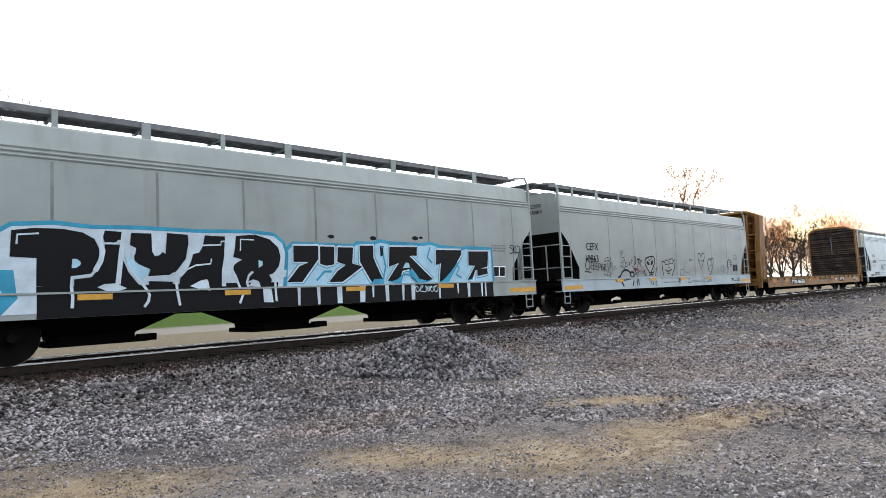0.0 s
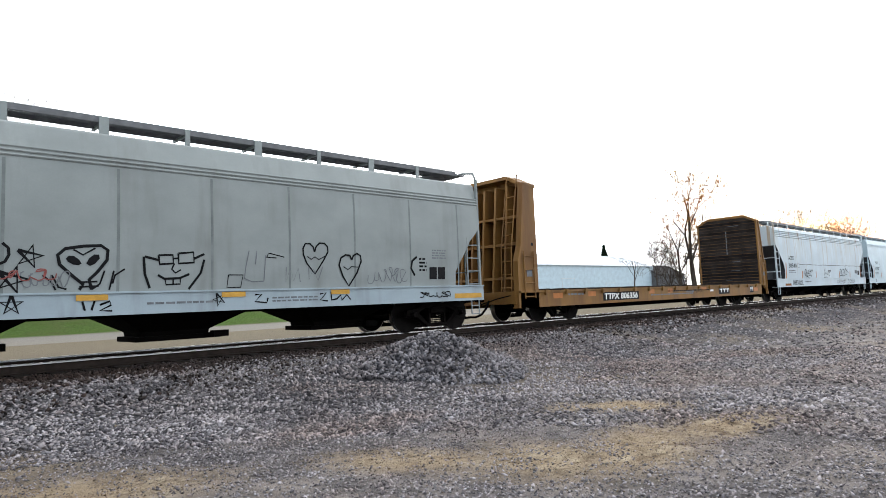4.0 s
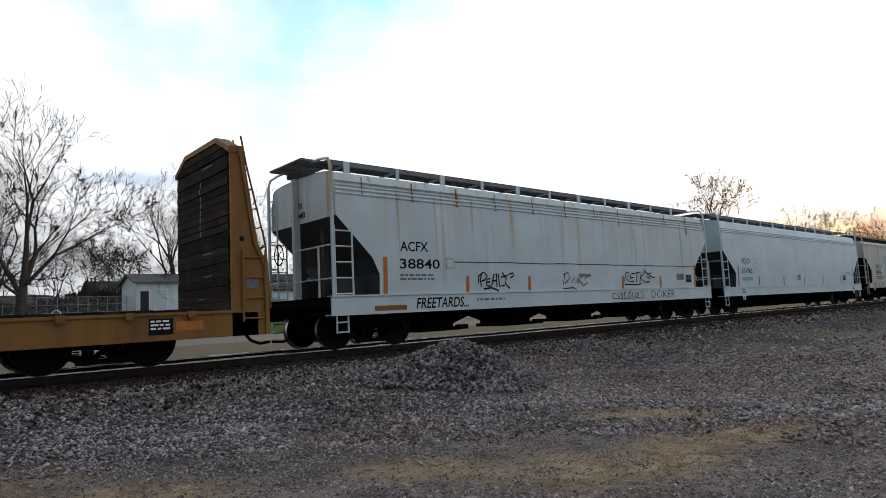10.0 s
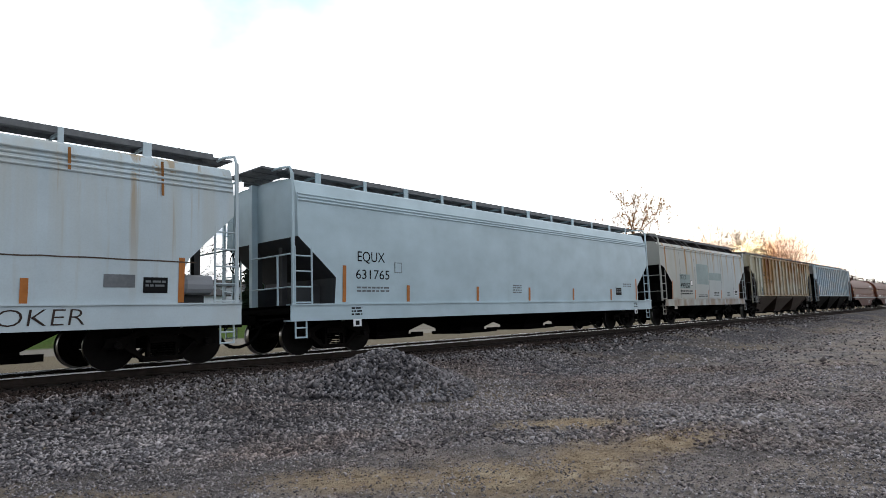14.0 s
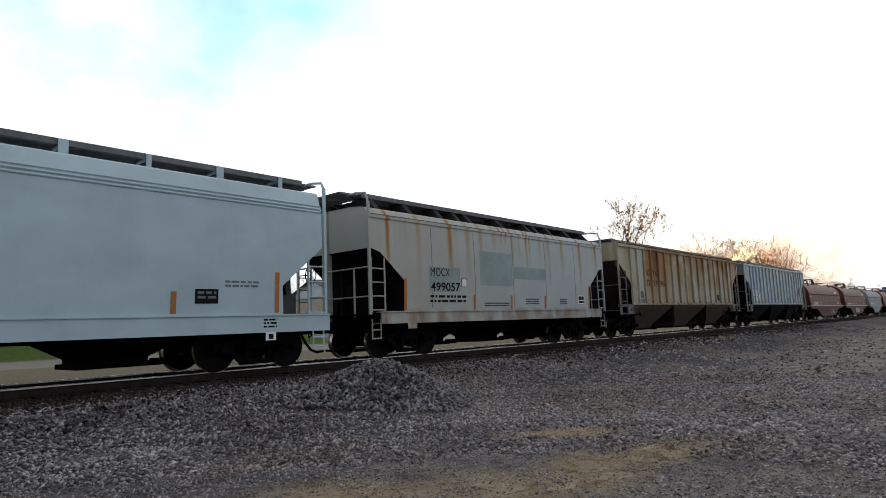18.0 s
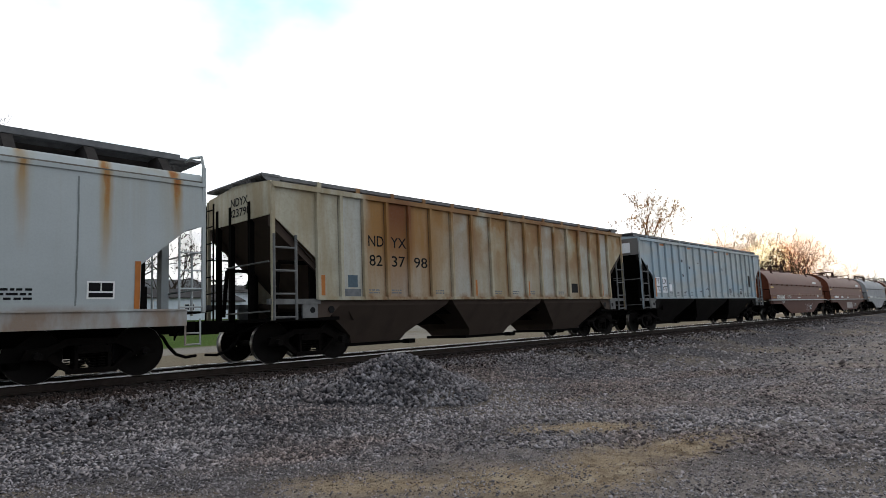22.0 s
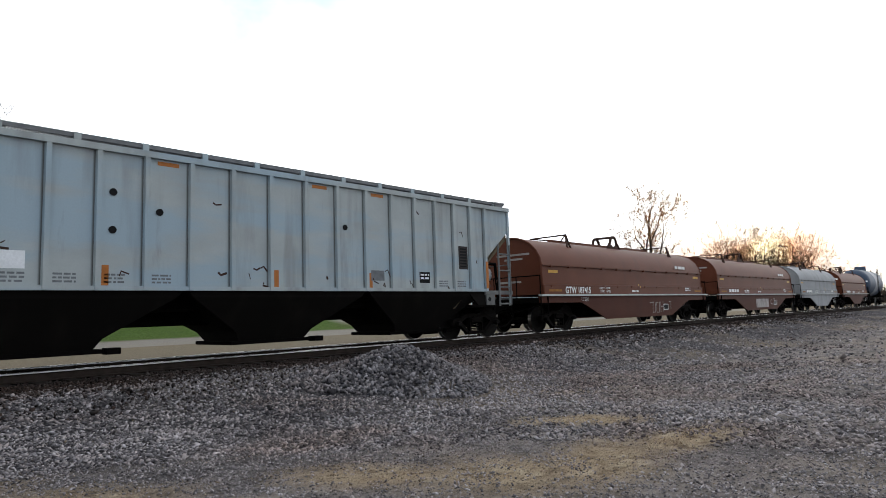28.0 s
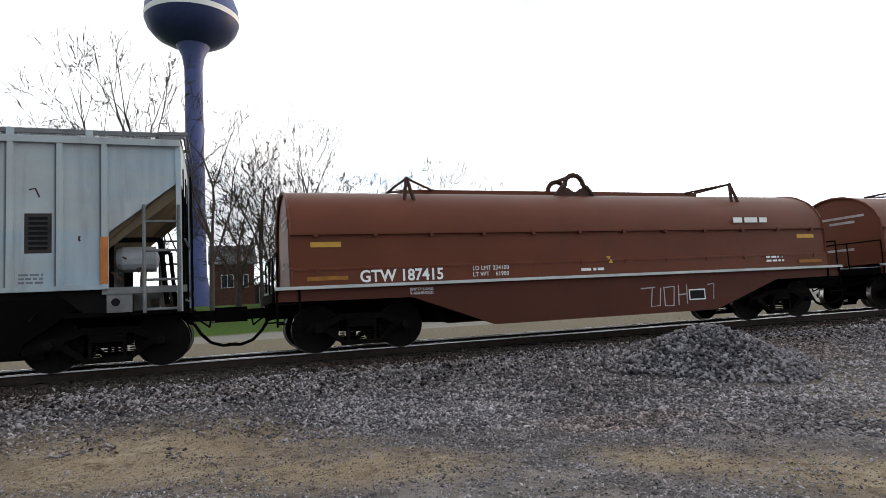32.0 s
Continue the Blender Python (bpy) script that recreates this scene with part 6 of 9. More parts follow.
    second = ([(7.53, 2.05), (8.14, 2.06), (8.13, 1.79), (7.72, 1.29), (7.38, 1.28), (7.68, 1.61), (7.93, 1.73), (7.53, 1.73)],
              [(8.21, 2.05), (8.56, 2.05), (8.55, 1.67), (8.36, 1.65), (8.21, 1.68)],
              [(8.68, 2.04), (9.09, 2.04), (9.05, 1.68), (9.34, 1.62), (8.79, 1.28), (8.44, 1.27), (8.67, 1.5), (8.9, 1.65), (8.67, 1.73)],
              [(9.3, 2.09), (9.68, 2.1), (9.67, 1.81), (9.95, 1.3), (9.96, 1.24), (9.64, 1.26), (9.31, 1.73)],
              [(10.2, 2.08), (11.09, 2.09), (11.07, 1.9), (10.8, 1.88), (11.61, 1.27), (11.14, 1.23), (10.83, 1.56), (10.58, 1.52), (10.48, 1.24), (10.14, 1.26), (10.52, 1.72), (10.18, 1.62)],
              [(11.77, 2.03), (12.7, 2.04), (12.68, 1.93), (12.1, 1.23), (11.89, 1.22), (11.95, 1.7), (11.77, 1.66)],
              [(13.0, 2.01), (13.8, 2.02), (13.75, 1.62), (13.23, 1.51), (13.14, 1.21), (12.95, 1.22), (13.27, 1.63), (13.0, 1.65)],
              [(13.34, 1.52), (13.74, 1.54), (13.76, 1.42), (13.35, 1.36)])
    for k, pts in enumerate(second):
        loop = pts + pts[:2]
        line(loop, 0.17, M_CYAN, 0.0104 + 0.0001 * k)
        line(loop, 0.125, M_GRAFWHITE, 0.0115 + 0.0002 * k)
        shape(pts, M_INK, 0.0145 + 0.0002 * k, "black sprayed letter with white edge")
        line(pts + pts[:2], 0.04, M_INK, 0.0142 + 0.0002 * k)
        line([(x + 0.5 * (pts[0][0] + 0.3 - x) * 0.05, z) for x, z in pts[:3]], 0.02, M_CYAN, 0.0135)
    shape([(10.6, 1.57), (10.7, 1.71), (10.81, 1.70), (10.84, 1.58)], M_PALEBLUE, 0.018)
    shape([(9.9, 2.12), (10.01, 2.11), (9.98, 1.89), (9.91, 1.85)], M_INK, 0.012)
    shape([(7.22, 1.46), (7.32, 1.54), (7.46, 1.51), (7.38, 1.40), (7.27, 1.39)], M_GRAFWHITE, 0.018)
    for pts in ([(9.95, 2.1), (10.06, 1.6), (9.98, 1.3)], [(10.4, 1.3), (10.6, 1.42), (10.85, 1.4), (10.95, 1.28)], [(11.55, 2.12), (11.45, 1.85), (11.62, 1.7)], [(12.5, 1.75), (12.62, 1.55), (12.5, 1.4), (12.7, 1.3)], [(8.1, 1.3), (8.3, 1.5), (8.5, 1.5)]):
        line(pts, 0.05, M_CYAN, 0.0125)
    # dark sill with white drips
    for xa, xb in ((4.60, 5.02), (6.42, 6.72), (7.12, 13.95)):
        patch_rect("graffiti", L + xa, L + xb, 0.752, 1.165, sill_wall, car, M_INK, lift=0.006)
    patch_rect("graffiti", L + 2.76, L + 7.12, 0.752, 1.165, sill_wall, car, M_INK, lift=0.004)
    rnd = random.Random(9)
    for x, w in ((7.6, 0.05), (8.1, 0.06), (8.62, 0.13), (9.25, 0.14), (9.62, 0.04), (10.02, 0.1), (10.55, 0.05), (10.85, 0.11), (11.8, 0.06), (12.5, 0.04), (12.9, 0.08), (13.45, 0.05), (13.6, 0.05)):
        z0 = 0.77 if w > 0.045 else 0.88
        flat_shape("graffiti_drip", [(L + x, z0), (L + x + w, z0), (L + x + w + rnd.uniform(0, 0.03), 1.165), (L + x - rnd.uniform(0, 0.03), 1.165)], sill_wall, car, M_GRAFWHITE, lift=0.009)
    scribble("tag", L + 11.0, 0.93, 0.75, 0.2, sill_wall, car, M_GRAFWHITE, "small white sprayed tag", 31, 6, 0.022)
    # soft black overspray above the piece
    for x, z, r in ((8.5, 2.30, 0.09), (9.7, 2.30, 0.10), (11.05, 2.34, 0.11), (11.25, 2.36, 0.07)):
        flat_shape("graffiti_line", [(L + x + r * (1 + 0.2 * math.sin(3 * k)) * math.cos(k * 0.6283), z + r * 0.5 * math.sin(k * 0.6283)) for k in range(10)], wall, car, M_INK, lift=0.004)


def sill_at(v):
    return 1.60


def build_train():
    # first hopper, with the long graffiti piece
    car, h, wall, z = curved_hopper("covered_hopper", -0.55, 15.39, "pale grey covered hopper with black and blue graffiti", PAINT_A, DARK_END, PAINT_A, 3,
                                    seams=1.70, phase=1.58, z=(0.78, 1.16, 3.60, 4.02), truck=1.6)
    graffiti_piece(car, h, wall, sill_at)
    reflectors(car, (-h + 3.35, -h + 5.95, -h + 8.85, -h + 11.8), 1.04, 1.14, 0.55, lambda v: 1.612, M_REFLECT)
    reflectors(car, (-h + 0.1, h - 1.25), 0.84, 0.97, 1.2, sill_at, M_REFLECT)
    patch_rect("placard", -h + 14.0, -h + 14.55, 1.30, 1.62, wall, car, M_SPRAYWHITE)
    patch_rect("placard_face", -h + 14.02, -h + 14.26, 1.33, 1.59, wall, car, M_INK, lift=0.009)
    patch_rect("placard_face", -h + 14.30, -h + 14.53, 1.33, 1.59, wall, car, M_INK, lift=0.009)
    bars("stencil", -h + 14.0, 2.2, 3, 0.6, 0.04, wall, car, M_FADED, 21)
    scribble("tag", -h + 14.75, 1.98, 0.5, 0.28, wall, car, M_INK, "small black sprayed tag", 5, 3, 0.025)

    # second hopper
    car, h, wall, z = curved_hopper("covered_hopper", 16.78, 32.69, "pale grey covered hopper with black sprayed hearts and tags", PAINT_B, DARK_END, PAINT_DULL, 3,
                                    seams=1.72, phase=0.12, z=(0.80, 1.16, 3.60, 4.02), truck=1.35)
    L = -h
    lettering("car_number", "CEFX", 0.36, 0, 2.17, wall, car, M_INK, "black car number", bold=0.006, fit=(L + 1.5, L + 2.26))
    lettering("car_number", "10863", 0.36, 0, 1.75, wall, car, M_INK, "black car number", bold=0.006, fit=(L + 1.45, L + 2.24))
    for glyph in ([(1.58, 1.86), (1.46, 1.80), (1.40, 1.62), (1.47, 1.50), (1.60, 1.52)], [(1.66, 1.50), (1.68, 1.74), (1.80, 1.74), (1.80, 1.63), (1.68, 1.62), (1.82, 1.49)], [(1.98, 1.73), (1.88, 1.72), (1.88, 1.51), (2.0, 1.50)], [(1.88, 1.62), (1.97, 1.63)],
                  [(2.15, 1.72), (2.05, 1.71), (2.04, 1.50), (2.17, 1.51)], [(2.05, 1.61), (2.14, 1.62)], [(2.23, 1.44), (2.22, 1.70), (2.33, 1.70), (2.33, 1.58), (2.23, 1.57)], [(2.50, 1.69), (2.40, 1.68), (2.40, 1.48), (2.52, 1.48)], [(2.40, 1.58), (2.49, 1.59)], [(2.57, 1.46), (2.57, 1.68), (2.68, 1.67), (2.67, 1.57), (2.58, 1.56), (2.72, 1.42)],
                  [(1.44, 1.86), (1.62, 1.90), (2.02, 1.83)], [(1.36, 1.44), (1.75, 1.40)]):
        stroke("tag", L, glyph, 0.04, wall, car, M_INK, "black sprayed tag")

    def both(v):
        return 1.60 if v < 1.17 else wall(v)

    def draw(width, label, *lines, paint_mat=M_INK):
        for pts in lines:
            stroke("tag", L, pts, width, both, car, paint_mat, label)

    draw(0.022, "thin black sprayed scrawl", [(2.59, 1.76), (2.71, 1.9), (2.89, 1.94), (3.05, 1.88), (2.98, 1.84), (2.62, 1.78), (2.86, 1.81), (3.18, 1.69)],
         [(2.58, 1.69), (2.52, 1.53), (2.57, 1.39), (2.59, 1.59), (2.58, 1.69)], [(2.79, 1.77), (2.75, 1.49), (2.79, 1.3), (2.85, 1.46), (2.83, 1.77)],
         [(2.95, 1.72), (2.89, 1.43), (2.98, 1.31), (3.12, 1.38)], [(2.96, 1.71), (3.07, 1.68), (3.21, 1.48), (3.13, 1.44), (2.96, 1.7)], [(3.22, 1.58), (3.35, 1.6)], [(3.26, 1.51), (3.41, 1.52)], [(2.55, 1.33), (2.78, 1.28), (3.01, 1.25)])
    draw(0.018, "outlined stencil box", [(3.72, 2.18), (3.97, 2.18), (3.97, 1.94), (3.72, 1.94), (3.72, 2.18)])
    bars("stencil", L + 3.79, 2.10, 2, 0.11, 0.03, wall, car, M_INK, 61)
    draw(0.03, "black sprayed doodle", [(3.85, 1.93), (3.96, 1.91), (3.99, 1.83), (3.86, 1.79), (3.84, 1.59), (3.93, 1.51), (4.02, 1.59), (4.01, 1.78)], [(3.84, 1.73), (3.74, 1.77), (3.68, 1.59), (3.84, 1.59)], [(4.02, 1.73), (4.14, 1.77), (4.17, 1.59), (4.02, 1.61)],
         [(4.27, 1.79), (4.34, 1.61)], [(4.37, 1.8), (4.26, 1.65), (4.37, 1.67)], [(4.5, 1.89), (4.48, 1.7)], [(4.43, 1.8), (4.55, 1.82)])
    draw(0.045, "black sprayed crescent", [(4.71, 2.0), (4.79, 1.92), (4.80, 1.81), (4.75, 1.7), (4.67, 1.66)])
    for x, zc, r in ((5.08, 1.79, 0.19), (4.85, 1.41, 0.22)):
        star("tag", L + x, zc, r, wall, car, M_INK, x)
    star("tag", L + 4.84, 1.0, 0.16, sill_at, car, M_INK)
    draw(0.055, "black sprayed pointed head outline", [(5.81, 1.23), (5.87, 1.32), (5.67, 1.5), (5.51, 1.66), (5.48, 1.82), (5.59, 1.93), (5.86, 1.98), (6.14, 2.0), (6.25, 1.92), (6.24, 1.75), (6.09, 1.54), (5.96, 1.4), (6.0, 1.23)])
    flat_shape("tag", [(L + x, v) for x, v in ((5.60, 1.76), (5.64, 1.81), (5.72, 1.81), (5.80, 1.75), (5.84, 1.68), (5.80, 1.65), (5.71, 1.66), (5.63, 1.71))], wall, car, M_INK, lift=0.008)
    flat_shape("tag", [(L + x, v) for x, v in ((5.91, 1.68), (5.95, 1.77), (6.03, 1.84), (6.11, 1.84), (6.12, 1.77), (6.05, 1.68), (5.97, 1.64))], wall, car, M_INK, lift=0.008)
    draw(0.03, "black sprayed scrawl", [(5.71, 1.92), (5.86, 1.83), (6.05, 1.95)], [(5.81, 1.36), (6.09, 1.37)], [(5.81, 1.28), (6.11, 1.29)], [(5.27, 1.48), (5.4, 1.36), (5.46, 1.23)], [(5.4, 1.48), (5.5, 1.28), (5.62, 1.24)], [(6.2, 1.56), (6.13, 1.33), (6.0, 1.23)], [(6.35, 1.56), (6.28, 1.22)], [(6.53, 1.59), (6.37, 1.48), (6.33, 1.33)])
    scribble("tag", L + 4.45, 1.38, 1.0, 0.22, wall, car, M_REDINK, "faded red scrawl", 23, 6, 0.02)
    scribble("tag", L + 5.0, 1.26, 0.6, 0.3, wall, car, M_FADED, "grey scrawl", 13, 5, 0.02)
    draw(0.075, "thick black sprayed arch", [(3.47, 1.19), (3.66, 1.24), (3.76, 1.38), (3.89, 1.45), (4.04, 1.47), (4.18, 1.46), (4.34, 1.38), (4.43, 1.21)], [(4.37, 1.37), (4.52, 1.40), (4.62, 1.35), (4.62, 1.21), (4.48, 1.20)], [(3.70, 1.16), (3.67, 1.03), (3.80, 0.87)], [(4.46, 1.16), (4.53, 1.05), (4.46, 0.88)])
    draw(0.05, "black sprayed line", [(3.38, 1.05), (3.7, 1.08), (4.44, 1.155)])
    draw(0.035, "black sprayed tag", [(5.85, 1.03), (5.89, 0.87)], [(6.04, 1.03), (5.99, 0.87)], [(6.12, 0.96), (6.28, 1.02), (6.3, 0.95), (6.12, 0.86), (6.32, 0.85)])
    draw(0.045, "black sprayed curve", [(6.85, 1.82), (6.87, 1.5), (6.96, 1.24)], [(7.97, 1.78), (7.9, 1.52), (7.67, 1.21)], [(6.87, 1.82), (7.11, 1.76)], [(7.76, 1.79), (7.97, 1.89)], [(7.10, 1.48), (7.22, 1.41), (7.5, 1.42), (7.68, 1.5)])
    draw(0.04, "black sprayed box outline", [(7.11, 1.85), (7.37, 1.86), (7.38, 1.70), (7.13, 1.68), (7.11, 1.85)], [(7.47, 1.89), (7.76, 1.92), (7.77, 1.72), (7.48, 1.70), (7.47, 1.89)])
    draw(0.03, "", [(7.37, 1.79), (7.47, 1.80)], [(7.40, 1.70), (7.35, 1.59), (7.42, 1.52), (7.52, 1.58)], [(7.23, 1.41), (7.25, 1.30), (7.51, 1.31), (7.51, 1.42)], [(7.38, 1.41), (7.38, 1.31)])
    draw(0.038, "black sprayed heart", [(10.45, 1.99), (10.42, 2.10), (10.34, 2.17), (10.22, 2.17), (10.16, 2.06), (10.17, 1.92), (10.25, 1.74), (10.46, 1.50), (10.68, 1.80), (10.80, 2.0), (10.79, 2.12), (10.71, 2.19), (10.58, 2.19), (10.49, 2.11), (10.45, 1.99)])
    draw(0.045, "black sprayed heart", [(11.45, 1.83), (11.40, 1.93), (11.28, 1.94), (11.15, 1.87), (11.10, 1.70), (11.20, 1.45), (11.37, 1.22), (11.6, 1.53), (11.72, 1.8), (11.70, 1.93), (11.60, 1.98), (11.50, 1.93), (11.45, 1.83)])
    draw(0.022, "faint grey sprayed scrawl", [(8.46, 1.48), (8.77, 1.48), (8.72, 1.23), (8.43, 1.23), (8.46, 1.48)], [(9.29, 1.84), (9.34, 1.94), (9.7, 1.86)], [(9.31, 1.85), (9.52, 1.84)], [(10.27, 1.89), (10.36, 1.82), (10.46, 1.88), (10.56, 1.82), (10.72, 1.9)], [(11.22, 1.67), (11.34, 1.6), (11.44, 1.67), (11.62, 1.66)])
    draw(0.022, "faint grey sprayed scrawl", [(8.9, 1.98), (8.83, 1.65), (8.8, 1.41), (8.97, 1.34), (9.23, 1.35)], [(9.07, 1.98), (9.04, 1.7)], [(9.27, 1.89), (9.23, 1.35)], [(9.75, 1.65), (9.74, 1.33), (9.85, 1.63), (9.93, 1.35), (10.04, 1.63), (10.09, 1.33)], [(10.3, 1.71), (10.31, 1.38), (10.42, 1.61), (10.54, 1.35), (10.66, 1.66)], paint_mat=M_FADED)
    scribble("tag", L + 11.9, 1.26, 1.25, 0.4, wall, car, M_FADED, "grey sprayed scrawl", 17, 7, 0.02)
    draw(0.06, "black sprayed crescent", [(13.47, 1.94), (13.31, 1.83), (13.27, 1.64), (13.39, 1.46)])
    bars("stencil", L + 13.55, 1.86, 4, 0.25, 0.05, wall, car, M_INK, 66)
    for x in (13.9, 14.2):
        patch_rect("placard", L + x, L + x + 0.26, 1.36, 1.68, wall, car, M_INK)
    draw(0.035, "black sprayed tag", [(9.01, 1.07), (9.16, 1.08), (9.01, 0.93), (9.27, 0.9), (9.3, 1.0)], [(10.56, 1.05), (10.73, 1.08), (10.57, 0.92), (10.76, 0.89)], [(10.97, 1.09), (10.85, 1.08), (10.86, 0.91), (11.0, 0.93), (11.11, 1.02), (11.14, 0.9), (11.28, 1.02), (11.38, 0.9)])
    scribble("tag", L + 13.5, 0.88, 1.1, 0.16, sill_at, car, M_INK, "black sprayed tag", 19, 7, 0.028)
    star("tag", L + 8.25, 1.0, 0.13, sill_at, car, M_INK, 2)
    end_lettering("end_mark", "CEFX", -0.85, -0.40, 3.66, 3.79, car, M_INK, "small black end mark")
    end_lettering("end_mark", "10863", -0.86, -0.38, 3.46, 3.59, car, M_INK)
    out = min(v.co.x for o in car.children if o.name.startswith("end_sheet") for v in o.data.vertices) - 0.012
    for turn, size in ((0, 0.62), (38, 0.52), (-38, 0.52), (76, 0.36), (-76, 0.36), (112, 0.2), (-112, 0.2)):
        u, v, a = math.sin(radians(turn)), math.cos(radians(turn)), 0.12
        bm = B()
        leaf = ((0.0, 0.0), (0.45 * size * u - a * size * v, 0.45 * size * v + a * size * u), (size * u, size * v), (0.45 * size * u + a * size * v, 0.45 * size * v - a * size * u))
        bm.faces.new([bm.verts.new((out, 0.25 + p * 0.8, 3.12 + q)) for p, q in leaf])
        part("tag", bm, M_INK, car, "black sprayed leaf")
    part("tag", tube(B(), (out, 0.25, 2.80), (out, 0.25, 3.14), 0.012, 4), M_INK, car)
    bars("stencil", L + 14.0, 2.1, 4, 0.5, 0.035, wall, car, M_FADED, 31)
    bars("stencil", L + 9.4, 0.98, 2, 1.1, 0.035, sill_at, car, M_FADED, 33)
    bars("stencil", L + 6.9, 0.94, 1, 1.3, 0.04, sill_at, car, M_FADED, 34)
    reflectors(car, (L + 3.3, L + 5.75, L + 8.3, L + 10.85), 1.04, 1.14, 0.5, lambda v: 1.612, M_REFLECT)
    reflectors(car, (L + 0.1, h - 1.15), 0.84, 0.97, 1.05, sill_at, M_REFLECT)

    flat_car(34.18, 54.2)

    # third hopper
    car, h, wall, z = curved_hopper("covered_hopper", 55.86, 73.98, "pale blue-grey covered hopper with rust-streaked band and tags", PAINT_C, SHADED_END, PAINT_C, 4,
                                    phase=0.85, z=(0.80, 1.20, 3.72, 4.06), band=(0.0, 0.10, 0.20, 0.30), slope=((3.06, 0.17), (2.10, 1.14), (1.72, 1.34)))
    L = -h
    lettering("car_number", "ACFX", 0.34, 0, 2.28, wall, car, M_INK, "black car number", bold=0.004, fit=(L + 1.97, L + 2.86))
    lettering("car_number", "38840", 0.34, 0, 1.85, wall, car, M_INK, "black car number", bold=0.004, fit=(L + 1.95, L + 3.24))
    end_lettering("end_mark", "ACFX", -0.1, 0.5, 3.42, 3.58, car, M_INK, "small black end mark")
    end_lettering("end_mark", "38840", -0.2, 0.55, 3.18, 3.34, car, M_INK)
    bars("stencil", L + 1.95, 1.66, 2, 1.1, 0.05, wall, car, M_FADED, 41)
    patch_rect("placard", L + 3.45, L + 3.75, 1.86, 2.12, wall, car, M_FADED)
    patch_rect("placard_face", L + 3.47, L + 3.73, 1.88, 2.10, wall, car, PAINT_C, lift=0.008)
    bm = B()
    rnd = random.Random(4)
    ribbon(bm, [(x, 2.04 + rnd.uniform(-0.012, 0.012)) for x in np.linspace(L + 3.6, h - 1.0, 46)], 0.026, wall)
    part("rust_line", bm, M_RUSTLINE, car, "rusty weld line along the side")
    reflectors(car, (L + 1.45, h - 1.35), 1.24, 2.12, 0.12, wall, M_ORANGE)
    reflectors(car, (L + 4.16, L + 6.67, L + 11.6, L + 14.12), 1.24, 1.66, 0.12, wall, M_ORANGE)
    def draw(width, label, *lines, paint_mat=M_INK):
        for k, pts in enumerate(lines):
            stroke("tag", L, pts, width, wall, car, paint_mat, label, 0.007 + 0.0006 * k)

    draw(0.045, "black sprayed tag", [(4.76, 1.75), (4.69, 1.57), (4.74, 1.37)], [(4.62, 1.46), (4.63, 1.66), (4.82, 1.77), (4.96, 1.68), (4.85, 1.55), (4.74, 1.52)], [(5.08, 1.59), (4.94, 1.58), (4.93, 1.4), (5.11, 1.38)], [(4.94, 1.49), (5.07, 1.5)],
         [(5.13, 1.4), (5.23, 1.7), (5.33, 1.73), (5.34, 1.37)], [(5.16, 1.52), (5.34, 1.54)], [(5.41, 1.73), (5.44, 1.38), (5.66, 1.4)], [(5.56, 1.77), (5.73, 1.58), (5.68, 1.46), (5.88, 1.31)], [(5.51, 1.63), (5.8, 1.68)], [(5.83, 1.71), (6.01, 1.75), (6.06, 1.68), (5.9, 1.61)], [(4.82, 1.31), (5.13, 1.34), (5.42, 1.25)])
    draw(0.035, "faded dark sprayed tag", [(8.42, 1.74), (8.33, 1.39)], [(8.32, 1.69), (8.58, 1.78), (8.68, 1.6), (8.41, 1.43)], [(8.77, 1.46), (8.91, 1.66), (8.96, 1.43), (9.12, 1.68), (9.11, 1.43)], [(9.28, 1.63), (9.13, 1.53), (9.33, 1.41)], [(9.63, 1.63), (9.39, 1.57), (9.62, 1.46), (9.31, 1.34)], [(8.32, 1.27), (8.85, 1.3), (9.03, 1.22)], paint_mat=M_BROWNINK)
    patch_rect("painted_patch", L + 9.16, L + 9.8, 1.64, 1.74, wall, car, M_FADED, "grey rolled-over patch", 0.004)
    draw(0.042, "black sprayed tag", [(11.72, 1.45), (11.86, 1.78), (12.05, 1.80), (12.06, 1.68), (11.84, 1.62), (12.06, 1.46)], [(12.38, 1.76), (12.18, 1.74), (12.10, 1.48), (12.36, 1.47)], [(12.15, 1.61), (12.34, 1.62)],
         [(12.40, 1.76), (12.76, 1.80)], [(12.58, 1.78), (12.50, 1.44)], [(12.86, 1.80), (12.74, 1.44)], [(13.12, 1.82), (12.80, 1.61), (13.10, 1.43)], [(13.52, 1.78), (13.26, 1.74), (13.22, 1.64), (13.46, 1.58), (13.40, 1.46), (13.12, 1.44)], [(13.02, 1.90), (13.44, 1.66), (13.78, 1.60)], [(11.76, 1.38), (12.62, 1.36), (12.84, 1.40)])
    lettering("tag", "FREETARDS...", 0.3, 0, 0.84, sill_at, car, M_INK, "black sprayed tag", bold=0.004, shear=0.25, fit=(L + 2.4, L + 4.2), tall=(0.85, 1.12))
    scribble("tag", L + 10.9, 0.84, 2.0, 0.30, sill_at, car, M_BROWNINK, "brown sprayed tag", 55, 10, 0.026)
    lettering("tag", "DOKER", 0.3, 0, 0.85, sill_at, car, M_BROWNINK, "brown sprayed tag", bold=-0.004, shear=0.1, fit=(L + 13.4, L + 15.1), tall=(0.86, 1.14))
    bars("stencil", L + 4.5, 1.0, 1, 1.1, 0.06, sill_at, car, M_FADED, 43)
    patch_rect("placard", L + 15.4, L + 15.95, 1.52, 1.76, wall, car, M_FADED)
    patch_rect("placard", L + 16.1, L + 16.56, 1.42, 1.72, wall, car, M_INK)
